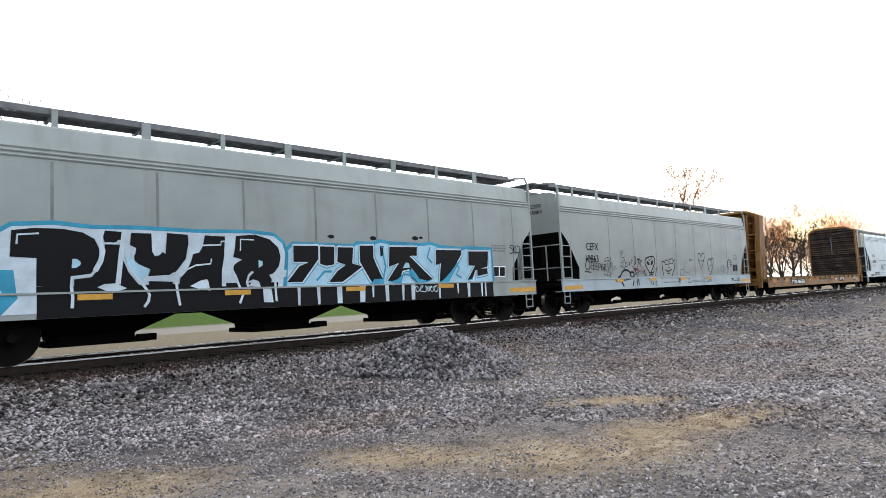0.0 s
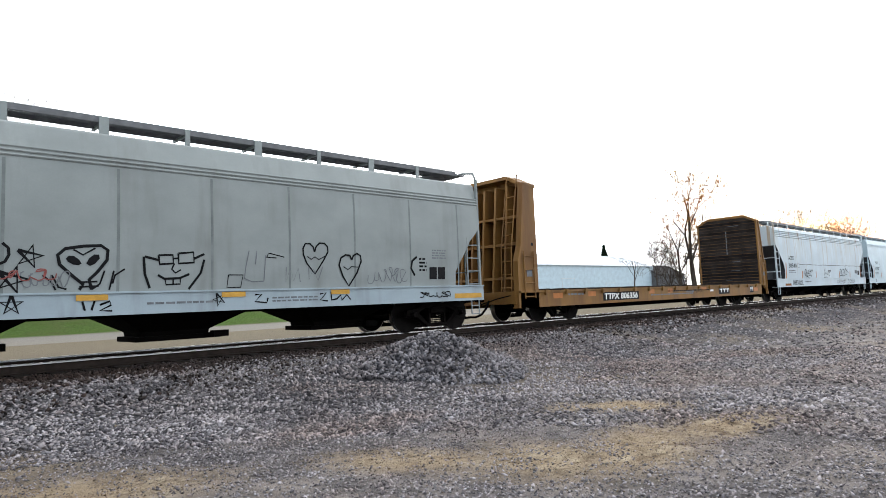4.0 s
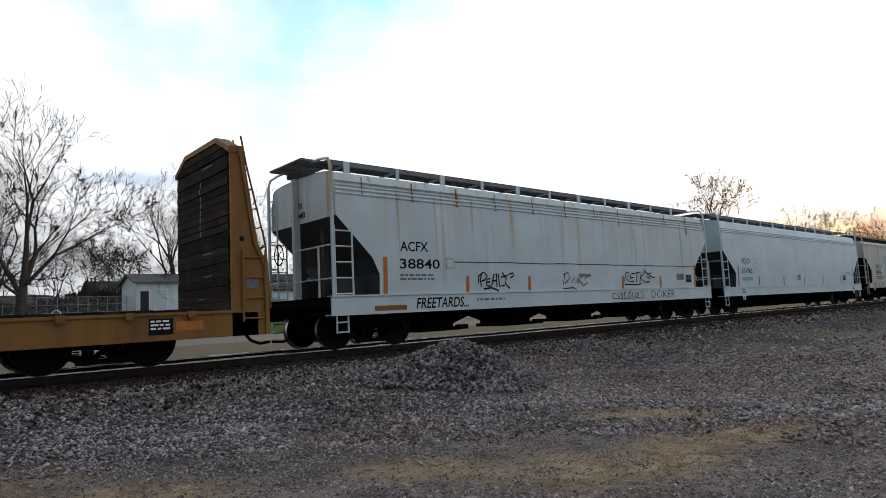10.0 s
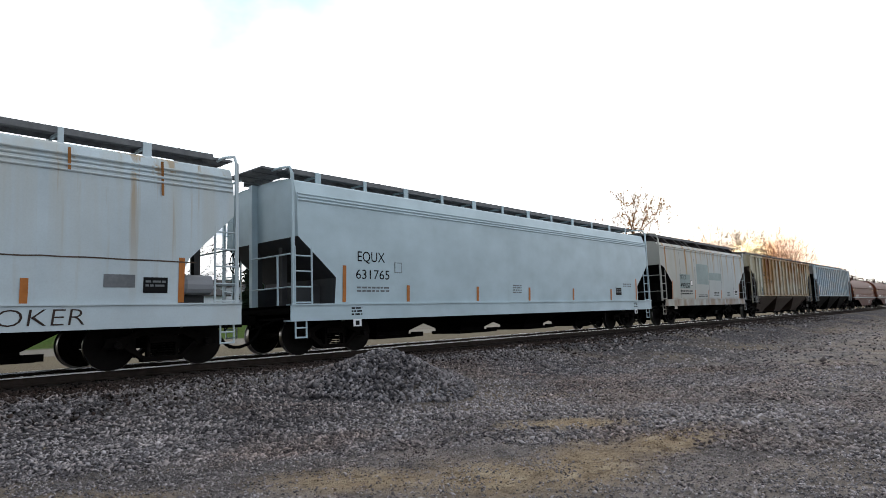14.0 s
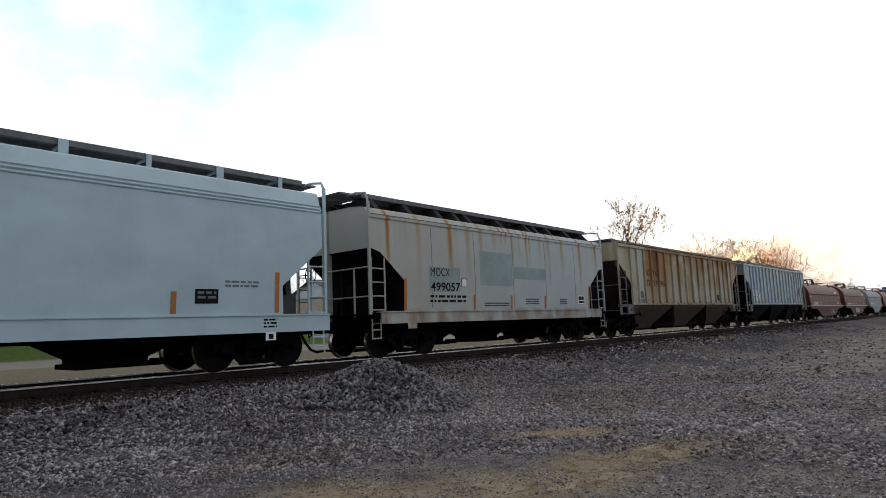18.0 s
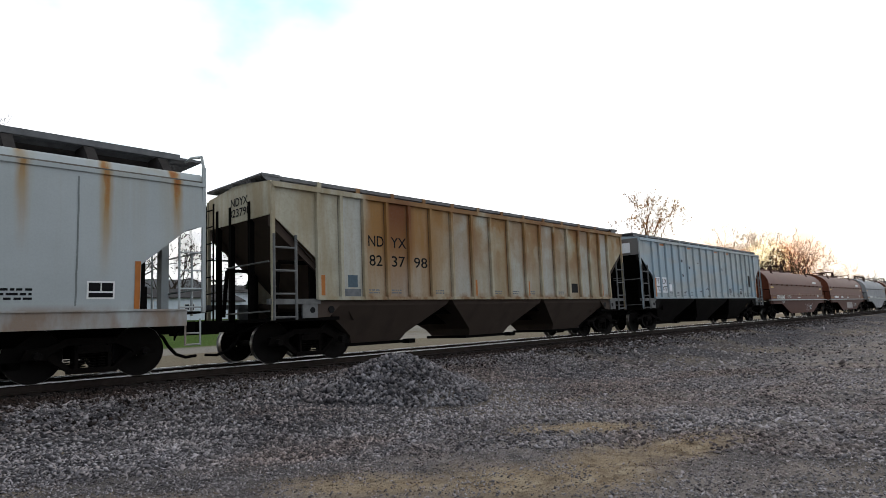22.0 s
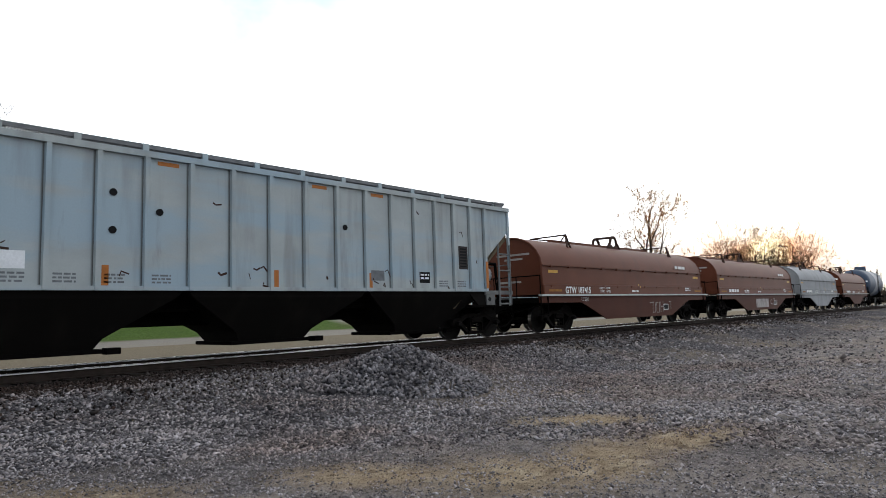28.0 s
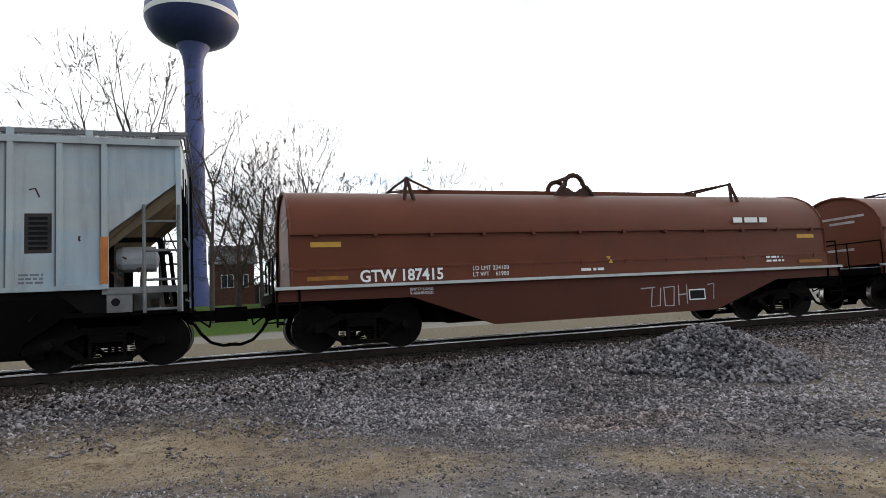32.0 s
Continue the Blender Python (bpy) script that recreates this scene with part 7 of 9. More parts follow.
    bars("placard_print", L + 16.14, 1.62, 2, 0.38, 0.04, lambda v: wall(v) + 0.004, car, M_FADED, 44)
    patch_rect("rust_stain", L + 1.15, L + 2.1, 0.84, 0.96, sill_at, car, M_RUSTRUN, "rusted patch on the sill")
    for k in range(11):
        bm = B()
        x = L + 0.85 + 1.55 * k + rnd.uniform(-0.1, 0.1)
        ribbon(bm, [(x, 4.0), (x + 0.01, 3.8), (x, 3.6 - rnd.uniform(0, 0.3))], rnd.uniform(0.03, 0.06), wall, 0.034)
        part("rust_run", bm, M_RUSTRUN, car, "orange rust run below the roof")
    bm = B()
    lathe(bm, [(0.0, -0.35), (0.17, -0.35), (0.21, -0.25), (0.21, 0.3), (0.0, 0.36)], 14, (h - 0.75, -1.05, 1.62), "x")
    part("brake_cylinder", bm, M_GREYPAINT, car)

    # fourth hopper
    car, h, wall, z = curved_hopper("covered_hopper", 75.21, 94.45, "clean pale blue covered hopper with black lettering", PAINT_D, SHADED_END, PAINT_D, 4,
                                    phase=1.2, z=(0.82, 1.16, 3.76, 4.08), slope=((2.76, 0.20), (1.82, 1.30), (1.30, 1.27)), truck=1.62)
    L = -h
    lettering("car_number", "EQUX", 0.37, 0, 2.24, wall, car, M_INK, "dark car number", fit=(L + 1.98, L + 2.9))
    lettering("car_number", "631765", 0.34, 0, 1.80, wall, car, M_INK, "dark car number", fit=(L + 1.92, L + 3.06))
    bars("stencil", L + 1.95, 1.56, 2, 1.1, 0.045, wall, car, M_FADED, 61)
    patch_rect("placard", L + 3.25, L + 3.52, 1.98, 2.26, wall, car, M_FADED)
    patch_rect("placard_face", L + 3.27, L + 3.50, 2.0, 2.24, wall, car, PAINT_D, lift=0.008)
    reflectors(car, (L + 1.5, h - 1.5), 1.22, 2.12, 0.11, wall, M_ORANGE)
    reflectors(car, (L + 3.7, L + 6.7, L + 9.5, L + 12.4, L + 15.4), 1.22, 1.66, 0.11, wall, M_ORANGE)
    patch_rect("placard", h - 3.35, h - 2.85, 1.42, 1.72, wall, car, M_INK)
    bars("placard_print", h - 3.3, 1.62, 2, 0.4, 0.05, lambda v: wall(v) + 0.004, car, M_FADED, 64)
    bars("stencil", h - 2.7, 1.86, 2, 0.8, 0.045, wall, car, M_FADED, 65)
    bars("stencil", L + 8.6, 1.70, 4, 0.5, 0.04, wall, car, M_FADED, 62)
    for x in (L + 1.8, h - 1.75):
        patch_rect("jack_plate", x, x + 0.26, 0.62, 0.80, sill_at, car, M_SPRAYWHITE)
        patch_rect("jack_hole", x + 0.07, x + 0.19, 0.65, 0.76, sill_at, car, M_INK, lift=0.009)
        bars("stencil", x - 0.05, 1.05, 3, 0.34, 0.04, sill_at, car, M_INK, 63)

    # fifth hopper, short
    car, h, wall, z = curved_hopper("covered_hopper", 96.14, 108.14, "stained cream covered hopper with rust runs and painted-out patches", PAINT_E, DARK_END, PAINT_E, 3,
                                    phase=0.9, z=(0.93, 1.20, 3.72, 3.94), walk_z=4.45, slope=((2.88, -0.36), (2.78, 0.0), (2.06, 0.87)), band=(), truck=1.5, over=0.44, gusset=(-5.8, -4.5, -3.18, -2.36, -1.76, -0.06, 1.58, 2.13, 3.06, 4.36, 5.72), post=0.24)
    L = -h
    patch_rect("painted_patch", L + 1.86, L + 3.22, 1.76, 2.48, wall, car, M_PATCH, lift=0.006)
    lettering("car_number", "MOCX", 0.34, 0, 2.22, wall, car, M_INK, "black car number", bold=0.0, lift=0.010, fit=(L + 1.93, L + 2.76))
    lettering("car_number", "499057", 0.34, 0, 1.80, wall, car, M_INK, "black car number", bold=0.006, lift=0.010, fit=(L + 1.92, L + 3.22))
    patch_rect("placard", L + 3.28, L + 3.54, 1.92, 2.18, wall, car, M_INK)
    patch_rect("placard_face", L + 3.30, L + 3.52, 1.94, 2.16, wall, car, M_WHITE, lift=0.009)
    patch_rect("painted_patch", L + 4.2, L + 5.93, 2.0, 3.08, wall, car, M_PATCH, lift=0.006)
    patch_rect("painted_patch", L + 5.96, L + 8.0, 2.25, 2.66, wall, car, M_PATCH, lift=0.006)
    bars("stencil", L + 1.9, 1.60, 2, 1.6, 0.07, wall, car, M_INK, 71)
    bars("stencil", L + 4.4, 1.42, 2, 1.3, 0.04, wall, car, M_INK, 72)
    bars("stencil", L + 6.7, 1.56, 3, 0.8, 0.04, wall, car, M_INK, 73)
    bars("stencil", L + 8.9, 1.56, 3, 0.5, 0.04, wall, car, M_INK, 74)
    patch_rect("placard", L + 10.22, L + 10.68, 1.42, 1.74, wall, car, M_WHITE)
    for x, z_a, z_b in ((10.25, 1.56, 1.71), (10.46, 1.56, 1.71)):
        patch_rect("placard_face", L + x, L + x + 0.19, z_a, z_b, wall, car, M_INK, lift=0.009)
    patch_rect("placard_face", L + 10.25, L + 10.65, 1.45, 1.53, wall, car, M_INK, lift=0.009)
    reflectors(car, (L + 0.86, h - 0.98), 1.24, 2.12, 0.10, wall, M_ORANGE)
    reflectors(car, (L + 3.85, L + 5.8, L + 7.85), 1.24, 1.70, 0.10, wall, M_ORANGE)
    patch_rect("jack_plate", L + 0.95, L + 1.3, 0.75, 0.92, sill_at, car, PAINT_E)
    part("hatch_trough", box(B(), L + 0.2, h - 0.2, -0.40, 0.40, 3.98, 4.36), M_DARKSTEEL, car, "dark weathered hatch trough")
    # flat dark strip along the roof edge
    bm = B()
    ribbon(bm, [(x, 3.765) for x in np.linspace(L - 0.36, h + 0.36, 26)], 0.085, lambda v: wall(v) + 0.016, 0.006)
    part("eave_strip", bm, M_EAVE, car, "dark strip below the roof edge")
    for x in (-4.0, -2.05, 0.0, 1.99, 4.05):
        bm = B()
        ribbon(bm, [(x + 0.004 * math.sin(9 * v), v) for v in np.linspace(1.3, 3.6, 9)], 0.03, wall, 0.004)
        part("weld_seam", bm, M_SEAM, car)

    # ribbed hoppers
    car, h, wall = ribbed_hopper("ribbed_hopper", 109.94, 126.53, "rusty cream ribbed covered hopper with brown bays", PAINT_F, BAY_BROWN, (BAY_BROWN, BAY_BROWN), 18)
    end_lettering("end_mark", "NDYX", -0.5, 0.3, 3.72, 3.92, car, M_INK, "small black end mark")
    end_lettering("end_mark", "823798", -0.6, 0.4, 3.46, 3.66, car, M_INK)
    X = lambda i: rib_x(i, 18, h - 1.36)
    for i, a in enumerate(("ND", "YX")):
        lettering("car_number", a, 0.40, 0, 2.76, wall, car, M_INK, "black car number", bold=0.003, fit=(X(2 + i) + 0.15, X(3 + i) - 0.10))
    for i, a in enumerate(("82", "37", "98")):
        lettering("car_number", a, 0.40, 0, 2.26, wall, car, M_INK, "black car number", bold=0.003, fit=(X(2 + i) + 0.17, X(3 + i) - 0.16))
    for i in (2, 3, 5, 8, 9, 10, 12):
        bars("stencil", X(i) + 0.14, 1.62, 2, 0.34, 0.035, wall, car, M_FADED, 80 + i)
    patch_rect("painted_patch", X(1) + 0.2, X(1) + 0.5, 1.70, 2.0, wall, car, M_SLATE, lift=0.008)
    patch_rect("painted_patch", X(1) + 0.1, X(1) + 0.6, 1.48, 1.66, wall, car, M_FADED, lift=0.007)
    patch_rect("placard", X(13) + 0.2, X(13) + 0.62, 1.62, 1.95, wall, car, M_INK)
    for i in (0, 7, 10, 16):
        patch_rect("reflector", X(i) + 0.07, X(i) + 0.20, 1.50, 1.98, wall, car, M_ORANGE, lift=0.008)
    for s in (-1, 1):
        bm = B()
        lathe(bm, [(0.0, 0), (0.085, 0), (0.085, 0.02), (0.0, 0.02)], 14, (s * (h - 1.75), -1.485, 1.17), "y")
        part("jack_hole", bm, M_INK, car)

    car, h, wall = ribbed_hopper("ribbed_hopper", 127.89, 144.48, "light blue ribbed covered hopper with scuffed panels", PAINT_G, DARK_END, (DARK_END, M_DUSTY), 18, head_mat=M_RUSTHEAD)
    sign = patch_rect("end_sign", -0.55, -0.02, 3.42, 3.86, lambda v: 0.0, car, M_SPRAYWHITE, "white painted end panel with small lettering")
    for v in sign.data.vertices:
        v.co = (-h + 0.125, v.co.x - 0.55, v.co.z)
    X = lambda i: rib_x(i, 18, h - 1.36)
    for i, (a, c) in enumerate((("PT", "172"), ("LX", "477"))):
        patch_rect("painted_patch", X(i) + 0.062, X(i + 1) - 0.062, 1.66, 2.36, wall, car, M_SPRAYWHITE, lift=0.007)
        lettering("car_number", a, 0.34, 0, 2.06, wall, car, M_INK, "black car number", lift=0.012, fit=(X(i) + 0.19, X(i + 1) - 0.11))
        lettering("car_number", c, 0.34, 0, 1.72, wall, car, M_INK, "black car number", lift=0.012, fit=(X(i) + 0.16, X(i + 1) - 0.08))
    patch_rect("painted_patch", X(2) + 0.07, X(2) + 0.48, 1.75, 2.05, wall, car, M_SPRAYWHITE, lift=0.007)
    for i, d, out in ((0, -0.14, 0.082), (4, 0, 0.005), (8, 0, 0.005), (11, 0, 0.005), (17, -0.14, 0.082)):
        patch_rect("reflector", X(i) + d + 0.08, X(i) + d + 0.20, 1.48, 2.3 if i in (0, 17) else 1.85, wall, car, M_ORANGE, lift=out)
    for i in (1, 5, 9, 11):
        patch_rect("reflector", X(i) + 0.2, X(i) + 0.62, 3.82, 3.90, wall, car, M_ORANGE)
    patch_rect("painted_patch", X(11) + 0.16, X(11) + 0.6, 1.66, 1.92, wall, car, M_FADED, lift=0.007)
    rnd = random.Random(5)
    for i in range(22):
        x = L + 0.4 + rnd.uniform(0, 1) * (2 * h - 3.0)
        v = rnd.uniform(1.55, 3.7) if rnd.random() < 0.6 else rnd.uniform(1.5, 2.0)
        bm = B()
        ribbon(bm, [(x, v), (x + rnd.uniform(-0.03, 0.1), v + rnd.uniform(-0.1, 0.1)), (x + rnd.uniform(0, 0.2), v + rnd.uniform(-0.15, 0.05))], rnd.uniform(0.01, 0.05), wall)
        part("scuff", bm, M_BAIL, car)
    for i, v in ((4, 3.2), (4, 2.5), (10, 2.95), (5, 2.9)):
        bm = B()
        lathe(bm, [(0.0, 0), (0.07, 0), (0.07, 0.02), (0.0, 0.02)], 10, (X(i) + 0.25, -1.52, v), "y")
        part("scuff", bm, M_INK, car)
    for i in (2, 3, 4, 5, 14, 15):
        bars("stencil", X(i) + 0.12, 1.66, 3, 0.36, 0.035, wall, car, M_FADED, 90 + i)
    x = X(14) + 1.0
    patch_rect("vent_frame", x - 0.03, x + 0.37, 2.04, 2.72, wall, car, M_DARKSTEEL, lift=0.007)
    for k in range(7):
        patch_rect("vent_slot", x + 0.03, x + 0.31, 2.1 + k * 0.085, 2.15 + k * 0.085, wall, car, M_INK, lift=0.009)
    patch_rect("placard", X(13) + 0.16, X(13) + 0.56, 1.62, 1.92, wall, car, M_INK)
    bars("placard_print", X(13) + 0.2, 1.82, 2, 0.32, 0.05, lambda v: wall(v) + 0.004, car, M_SPRAYWHITE, 99)
    bm = B()
    lathe(bm, [(0.0, -0.35), (0.2, -0.35), (0.24, -0.25), (0.24, 0.3), (0.0, 0.36)], 14, (h - 0.9, -0.9, 1.95), "x")
    part("brake_cylinder", bm, M_GREYPAINT, car)

    # coil cars and the last car
    def tag_a(car, h, wall):
        for pts in ([(8.3, 0.93), (8.7, 0.95)], [(8.62, 0.95), (8.55, 0.5), (8.8, 0.52), (8.86, 0.93)], [(8.95, 0.95), (8.95, 0.5), (9.2, 0.5), (9.25, 0.95), (8.95, 0.93)], [(9.35, 0.5), (9.38, 0.98)], [(9.35, 0.74), (9.62, 0.76)], [(9.62, 0.98), (9.6, 0.52)], [(10.25, 0.95), (10.45, 0.98), (10.4, 0.6)]):
            stroke("tag", -h, pts, 0.03, wall, car, M_PALETAG, "pale chalky tag", 0.006)

    def tag_b(car, h, wall):
        patch_rect("tag", -h + 6.2, -h + 8.6, 0.48, 1.0, wall, car, M_PALETAG, "pale sprayed block")
        scribble("tag", -h + 9.0, 0.6, 1.5, 0.4, wall, car, M_PALETAG, "pale chalky tag", 102, 6, 0.035)

    coil_car(145.91, 160.7, "oxide-red coil car with rounded steel hood", PAINT_H, PAINT_I, "GTW 187415", tag_a)
    coil_car(162.25, 176.9, "oxide-red coil car with rounded hood and pale tag", PAINT_H, PAINT_I, "", tag_b)
    coil_car(178.4, 190.4, "faded grey coil car with rounded hood", PAINT_J, PAINT_J)
    coil_car(191.9, 203.4, "oxide-red coil car with rounded hood", PAINT_H, PAINT_I)
    tank_car(204.6, 214.5)


M_RUSTHEAD = paint("rusted_dark_end", (0.16, 0.155, 0.15), 0.8, grime=0.8, dirt=(0.035, 0.022, 0.016), rust=0.55, rust_col=(0.075, 0.032, 0.016))
M_EAVE = plain("dark_eave", (0.135, 0.12, 0.105), 0.8, 0, 0.5, 2)
M_RUSTLINE = plain("rust_line", (0.10, 0.075, 0.06), 0.9, 0, 0.6, 3)
M_BROWNINK = plain("brown_black_spray", (0.05, 0.035, 0.03), 0.7, 0, 0.3)
M_RUSTRUN = plain("rust_run", (0.27, 0.12, 0.042), 0.9, 0, 0.5, 2)
M_PATCH = plain("painted_out_patch", (0.285, 0.345, 0.335), 0.6, 0, 0.15, 1.5)
M_SLATE = plain("slate_patch", (0.09, 0.13, 0.16), 0.6, 0, 0.2)
M_PALETAG = plain("chalk_spray", (0.42, 0.38, 0.36), 0.8, 0, 0.4, 3)
build_train()


# ---- ground
def sstep(v, a, b):
    u = np.clip((v - a) / (b - a), 0, 1)
    return u * u * (3 - 2 * u)


def ground_z(x, y):
    """Height of the ground, rail tops at 0."""
    x, y = np.asarray(x, float), np.asarray(y, float)
    z = -0.74 + 0.52 * sstep(y, 6.6, 11.1) - 0.38 * sstep(y, 16.2, 19.0)
    lift = sstep(y, 47, 68) * (2.7 - 1.0 * sstep(x, 35, 60) - 1.0 * sstep(x, 70, 130))
    z = z + lift - sstep(y, -20, -60) * 0.2
    rough = (1 - sstep(y, 10.2, 11.2)) * sstep(y, -6, 0) * (1 - sstep(np.abs(x - 8), 22, 34))
    z = z + rough * (0.017 * np.sin(3.7 * x + 1.7 * np.sin(2.3 * y)) * np.sin(6.1 * y + 1.3 * np.sin(3.1 * x)) + 0.010 * np.sin(7.9 * x + 2.1 * np.sin(4.7 * y + x)) * np.sin(10.3 * y + 1.9 * np.sin(5.3 * x)))
    z = z + 0.03 * np.sin(x * 0.9 + 1.3 * np.sin(y * 0.5)) * np.sin(y * 1.1 + 0.4 * x) * (1 - sstep(y, 9.5, 11)) * sstep(y, -30, 0)
    return z


def span(marks):
    """Cut positions with a step that changes: (start, end, step) runs."""
    out = []
    for a, b, d in marks:
        out += list(np.arange(a, b - 1e-6, d))
    return out + [marks[-1][1]]


def build_ground():
    xs = span([(-2500, -300, 220), (-300, -30, 18), (-30, -4, 1.0), (-4, 14, 0.11), (14, 26, 0.2), (26, 60, 1.2), (60, 300, 12), (300, 2500, 220)])
    ys = span([(-2500, -200, 230), (-200, -20, 15), (-20, 0, 1.5), (0, 11.2, 0.1), (11.2, 20, 0.3), (20, 110, 3), (110, 400, 29), (400, 2500, 210)])
    gx, gy = np.meshgrid(xs, ys)
    gz = ground_z(gx, gy)
    verts = np.stack([gx, gy, gz], -1).reshape(-1, 3)
    nx = len(xs)
    idx = np.arange(len(verts)).reshape(gx.shape)
    faces = np.stack([idx[:-1, :-1], idx[:-1, 1:], idx[1:, 1:], idx[1:, :-1]], -1).reshape(-1, 4)
    me = bpy.data.meshes.new("ground")
    me.from_pydata(verts.tolist(), [], faces.tolist())
    me.materials.append(M_GROUND)
    me.shade_smooth()
    tagged(new("ground", me), "grey gravel yard with tan dirt patches beside the track", "ground", kind="structure")


def stones(name, pts, size, material, label, rng, flat=0.6):
    """Many small angular stones in one mesh; pts (n, 3), size (n,)."""
    base = np.array([(1, 0, 0), (-1, 0, 0), (0, 1, 0), (0, -1, 0), (0, 0, 1), (0, 0, -1)], float)
    tri = np.array([(0, 2, 4), (2, 1, 4), (1, 3, 4), (3, 0, 4), (2, 0, 5), (1, 2, 5), (3, 1, 5), (0, 3, 5)])
    n = len(pts)
    v = base[None] * rng.uniform(0.6, 1.25, (n, 6, 1)) + rng.normal(0, 0.22, (n, 6, 3))
    v[:, :, 2] *= flat
    a = rng.uniform(0, 2 * np.pi, n)
    t = rng.normal(0, 0.45, (n, 2))
    ca, sa = np.cos(a)[:, None], np.sin(a)[:, None]
    x, y, z = v[..., 0], v[..., 1], v[..., 2]
    z = z + t[:, :1] * x + t[:, 1:] * y
    v = np.stack([ca * x - sa * y, sa * x + ca * y, z], -1) * (size * 0.5)[:, None, None] + pts[:, None, :]
    f = (tri[None] + (np.arange(n) * 6)[:, None, None]).reshape(-1, 3)
    me = bpy.data.meshes.new(name)
    me.vertices.add(n * 6)
    me.vertices.foreach_set("co", v.reshape(-1).astype(np.float32))
    me.loops.add(len(f) * 3)
    me.loops.foreach_set("vertex_index", f.reshape(-1).astype(np.int32))
    me.polygons.add(len(f))
    me.polygons.foreach_set("loop_start", (np.arange(len(f)) * 3).astype(np.int32))
    me.update(calc_edges=True)
    me.materials.append(material)
    return tagged(new(name, me), label, "gravel", kind="stuff")


PILE = (8.35, 9.0, 0.58, 1.06)


def pile_z(x, y):
    cx, cy, top, r = PILE
    d2 = ((x - cx) / 0.95) ** 2 + ((y - cy) / 0.95) ** 2
    low = 0.08 * np.exp(-(((x - cx + 1.6) / 1.3) ** 2 + ((y - cy - 0.2) / 0.8) ** 2))
    return top * np.exp(-d2 / r ** 2 * 0.9) + low


def patch_amount(x, y):
    m = np.zeros_like(x)
    for cx, cy, rx, ry, turn in PATCHES:
        a = radians(turn)
        u = ((x - cx) * math.cos(a) + (y - cy) * math.sin(a)) / rx
        v = (-(x - cx) * math.sin(a) + (y - cy) * math.cos(a)) / ry
        m = np.maximum(m, np.clip((1.45 - np.hypot(u, v)) / 0.9, 0, 1))
    return m


def build_gravel():
    rng = np.random.default_rng(3)

    def scatter(n, r0, r1, power):
        """Points in the wedge before the camera, thinner outwards."""
        u = rng.uniform(0, 1, n)
        r = (r0 ** power + (r1 ** power - r0 ** power) * u) ** (1 / power)
        a = np.radians(rng.uniform(-28, 93, n))
        return r * np.sin(a), r * np.cos(a)

    px, py, ps = [], [], []
    for n, r0, r1, power, s0, s1 in ((95000, 2.2, 9, 1.7, 0.012, 0.052), (105000, 7.5, 18, 1.4, 0.034, 0.095), (32000, 17, 60, 0.8, 0.06, 0.17)):
        x, y = scatter(n, r0, r1, power)
        s = s0 + (s1 - s0) * rng.beta(1.3, 3.2, n)
        px.append(x), py.append(y), ps.append(s)
    x, y, s = np.concatenate(px), np.concatenate(py), np.concatenate(ps)
    wave = 0.5 + 0.5 * np.sin(x * 0.7 + 2 * np.sin(y * 0.6)) * np.sin(y * 0.9 + 0.5 * x)
    clump = np.sin(2.9 * x + 1.7 * np.sin(2.3 * y)) * np.sin(3.3 * y + 1.3 * np.sin(1.9 * x)) + 0.5 * np.sin(7.1 * x + 2.0 * y) * np.sin(6.3 * y - 1.5 * x)
    bare = patch_amount(x, y) * np.clip(1.0 - 0.5 * np.clip(clump, 0, 1), 0, 1)
    keep = (y < 11.5) & (y > -1.5) & (rng.uniform(0, 1, len(x)) > bare * (0.88 + 0.12 * (s > 0.03))) & (rng.uniform(0, 1, len(x)) < 0.45 + 0.55 * np.clip(wave + sstep(y, 4, 8), 0, 1))
    x, y, s = x[keep], y[keep], s[keep]
    z = ground_z(x, y) + s * rng.uniform(0.05, 0.32, len(x))
    stones("gravel", np.stack([x, y, z], -1), s, M_STONE, "loose grey crushed stone over dirt", rng, 0.52)
    # grit and clods on the bare dirt
    n = 46000
    x, y = scatter(n, 2.2, 10, 1.6)
    ok = (y > -1) & (y < 9.5) & (rng.uniform(0, 1, n) < 0.12 + 0.88 * patch_amount(x, y))
    x, y = x[ok], y[ok]
    s = 0.008 + 0.03 * rng.beta(1.1, 4.0, len(x))
    stones("grit", np.stack([x, y, ground_z(x, y) + s * 0.1], -1), s, M_PEBBLE, "tan grit and small clods on bare dirt", rng, 0.7)
    # the heap
    n = 13000
    r = 2.5 * np.sqrt(rng.uniform(0, 1, n))
    a = rng.uniform(0, 2 * np.pi, n)
    x, y = PILE[0] + 1.35 * r * np.cos(a) - 0.5, PILE[1] + r * np.sin(a) * 0.95
    ok = (pile_z(x, y) > 0.05) & (y < 11)
    x, y = x[ok], y[ok]
    s = 0.045 + 0.095 * rng.beta(1.3, 2.5, len(x))
    z = ground_z(x, y) + pile_z(x, y) + rng.uniform(-0.03, 0.02, len(x))
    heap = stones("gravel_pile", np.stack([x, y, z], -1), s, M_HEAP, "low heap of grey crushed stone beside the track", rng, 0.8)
    gx, gy = np.meshgrid(np.linspace(PILE[0] - 4, PILE[0] + 3, 50), np.linspace(PILE[1] - 2.4, PILE[1] + 2, 36))
    v = np.stack([gx, gy, ground_z(gx, gy) + pile_z(gx, gy) - 0.03], -1).reshape(-1, 3)
    idx = np.arange(len(v)).reshape(gx.shape)
    me = bpy.data.meshes.new("core")
    me.from_pydata(v.tolist(), [], np.stack([idx[:-1, :-1], idx[:-1, 1:], idx[1:, 1:], idx[1:, :-1]], -1).reshape(-1, 4).tolist())
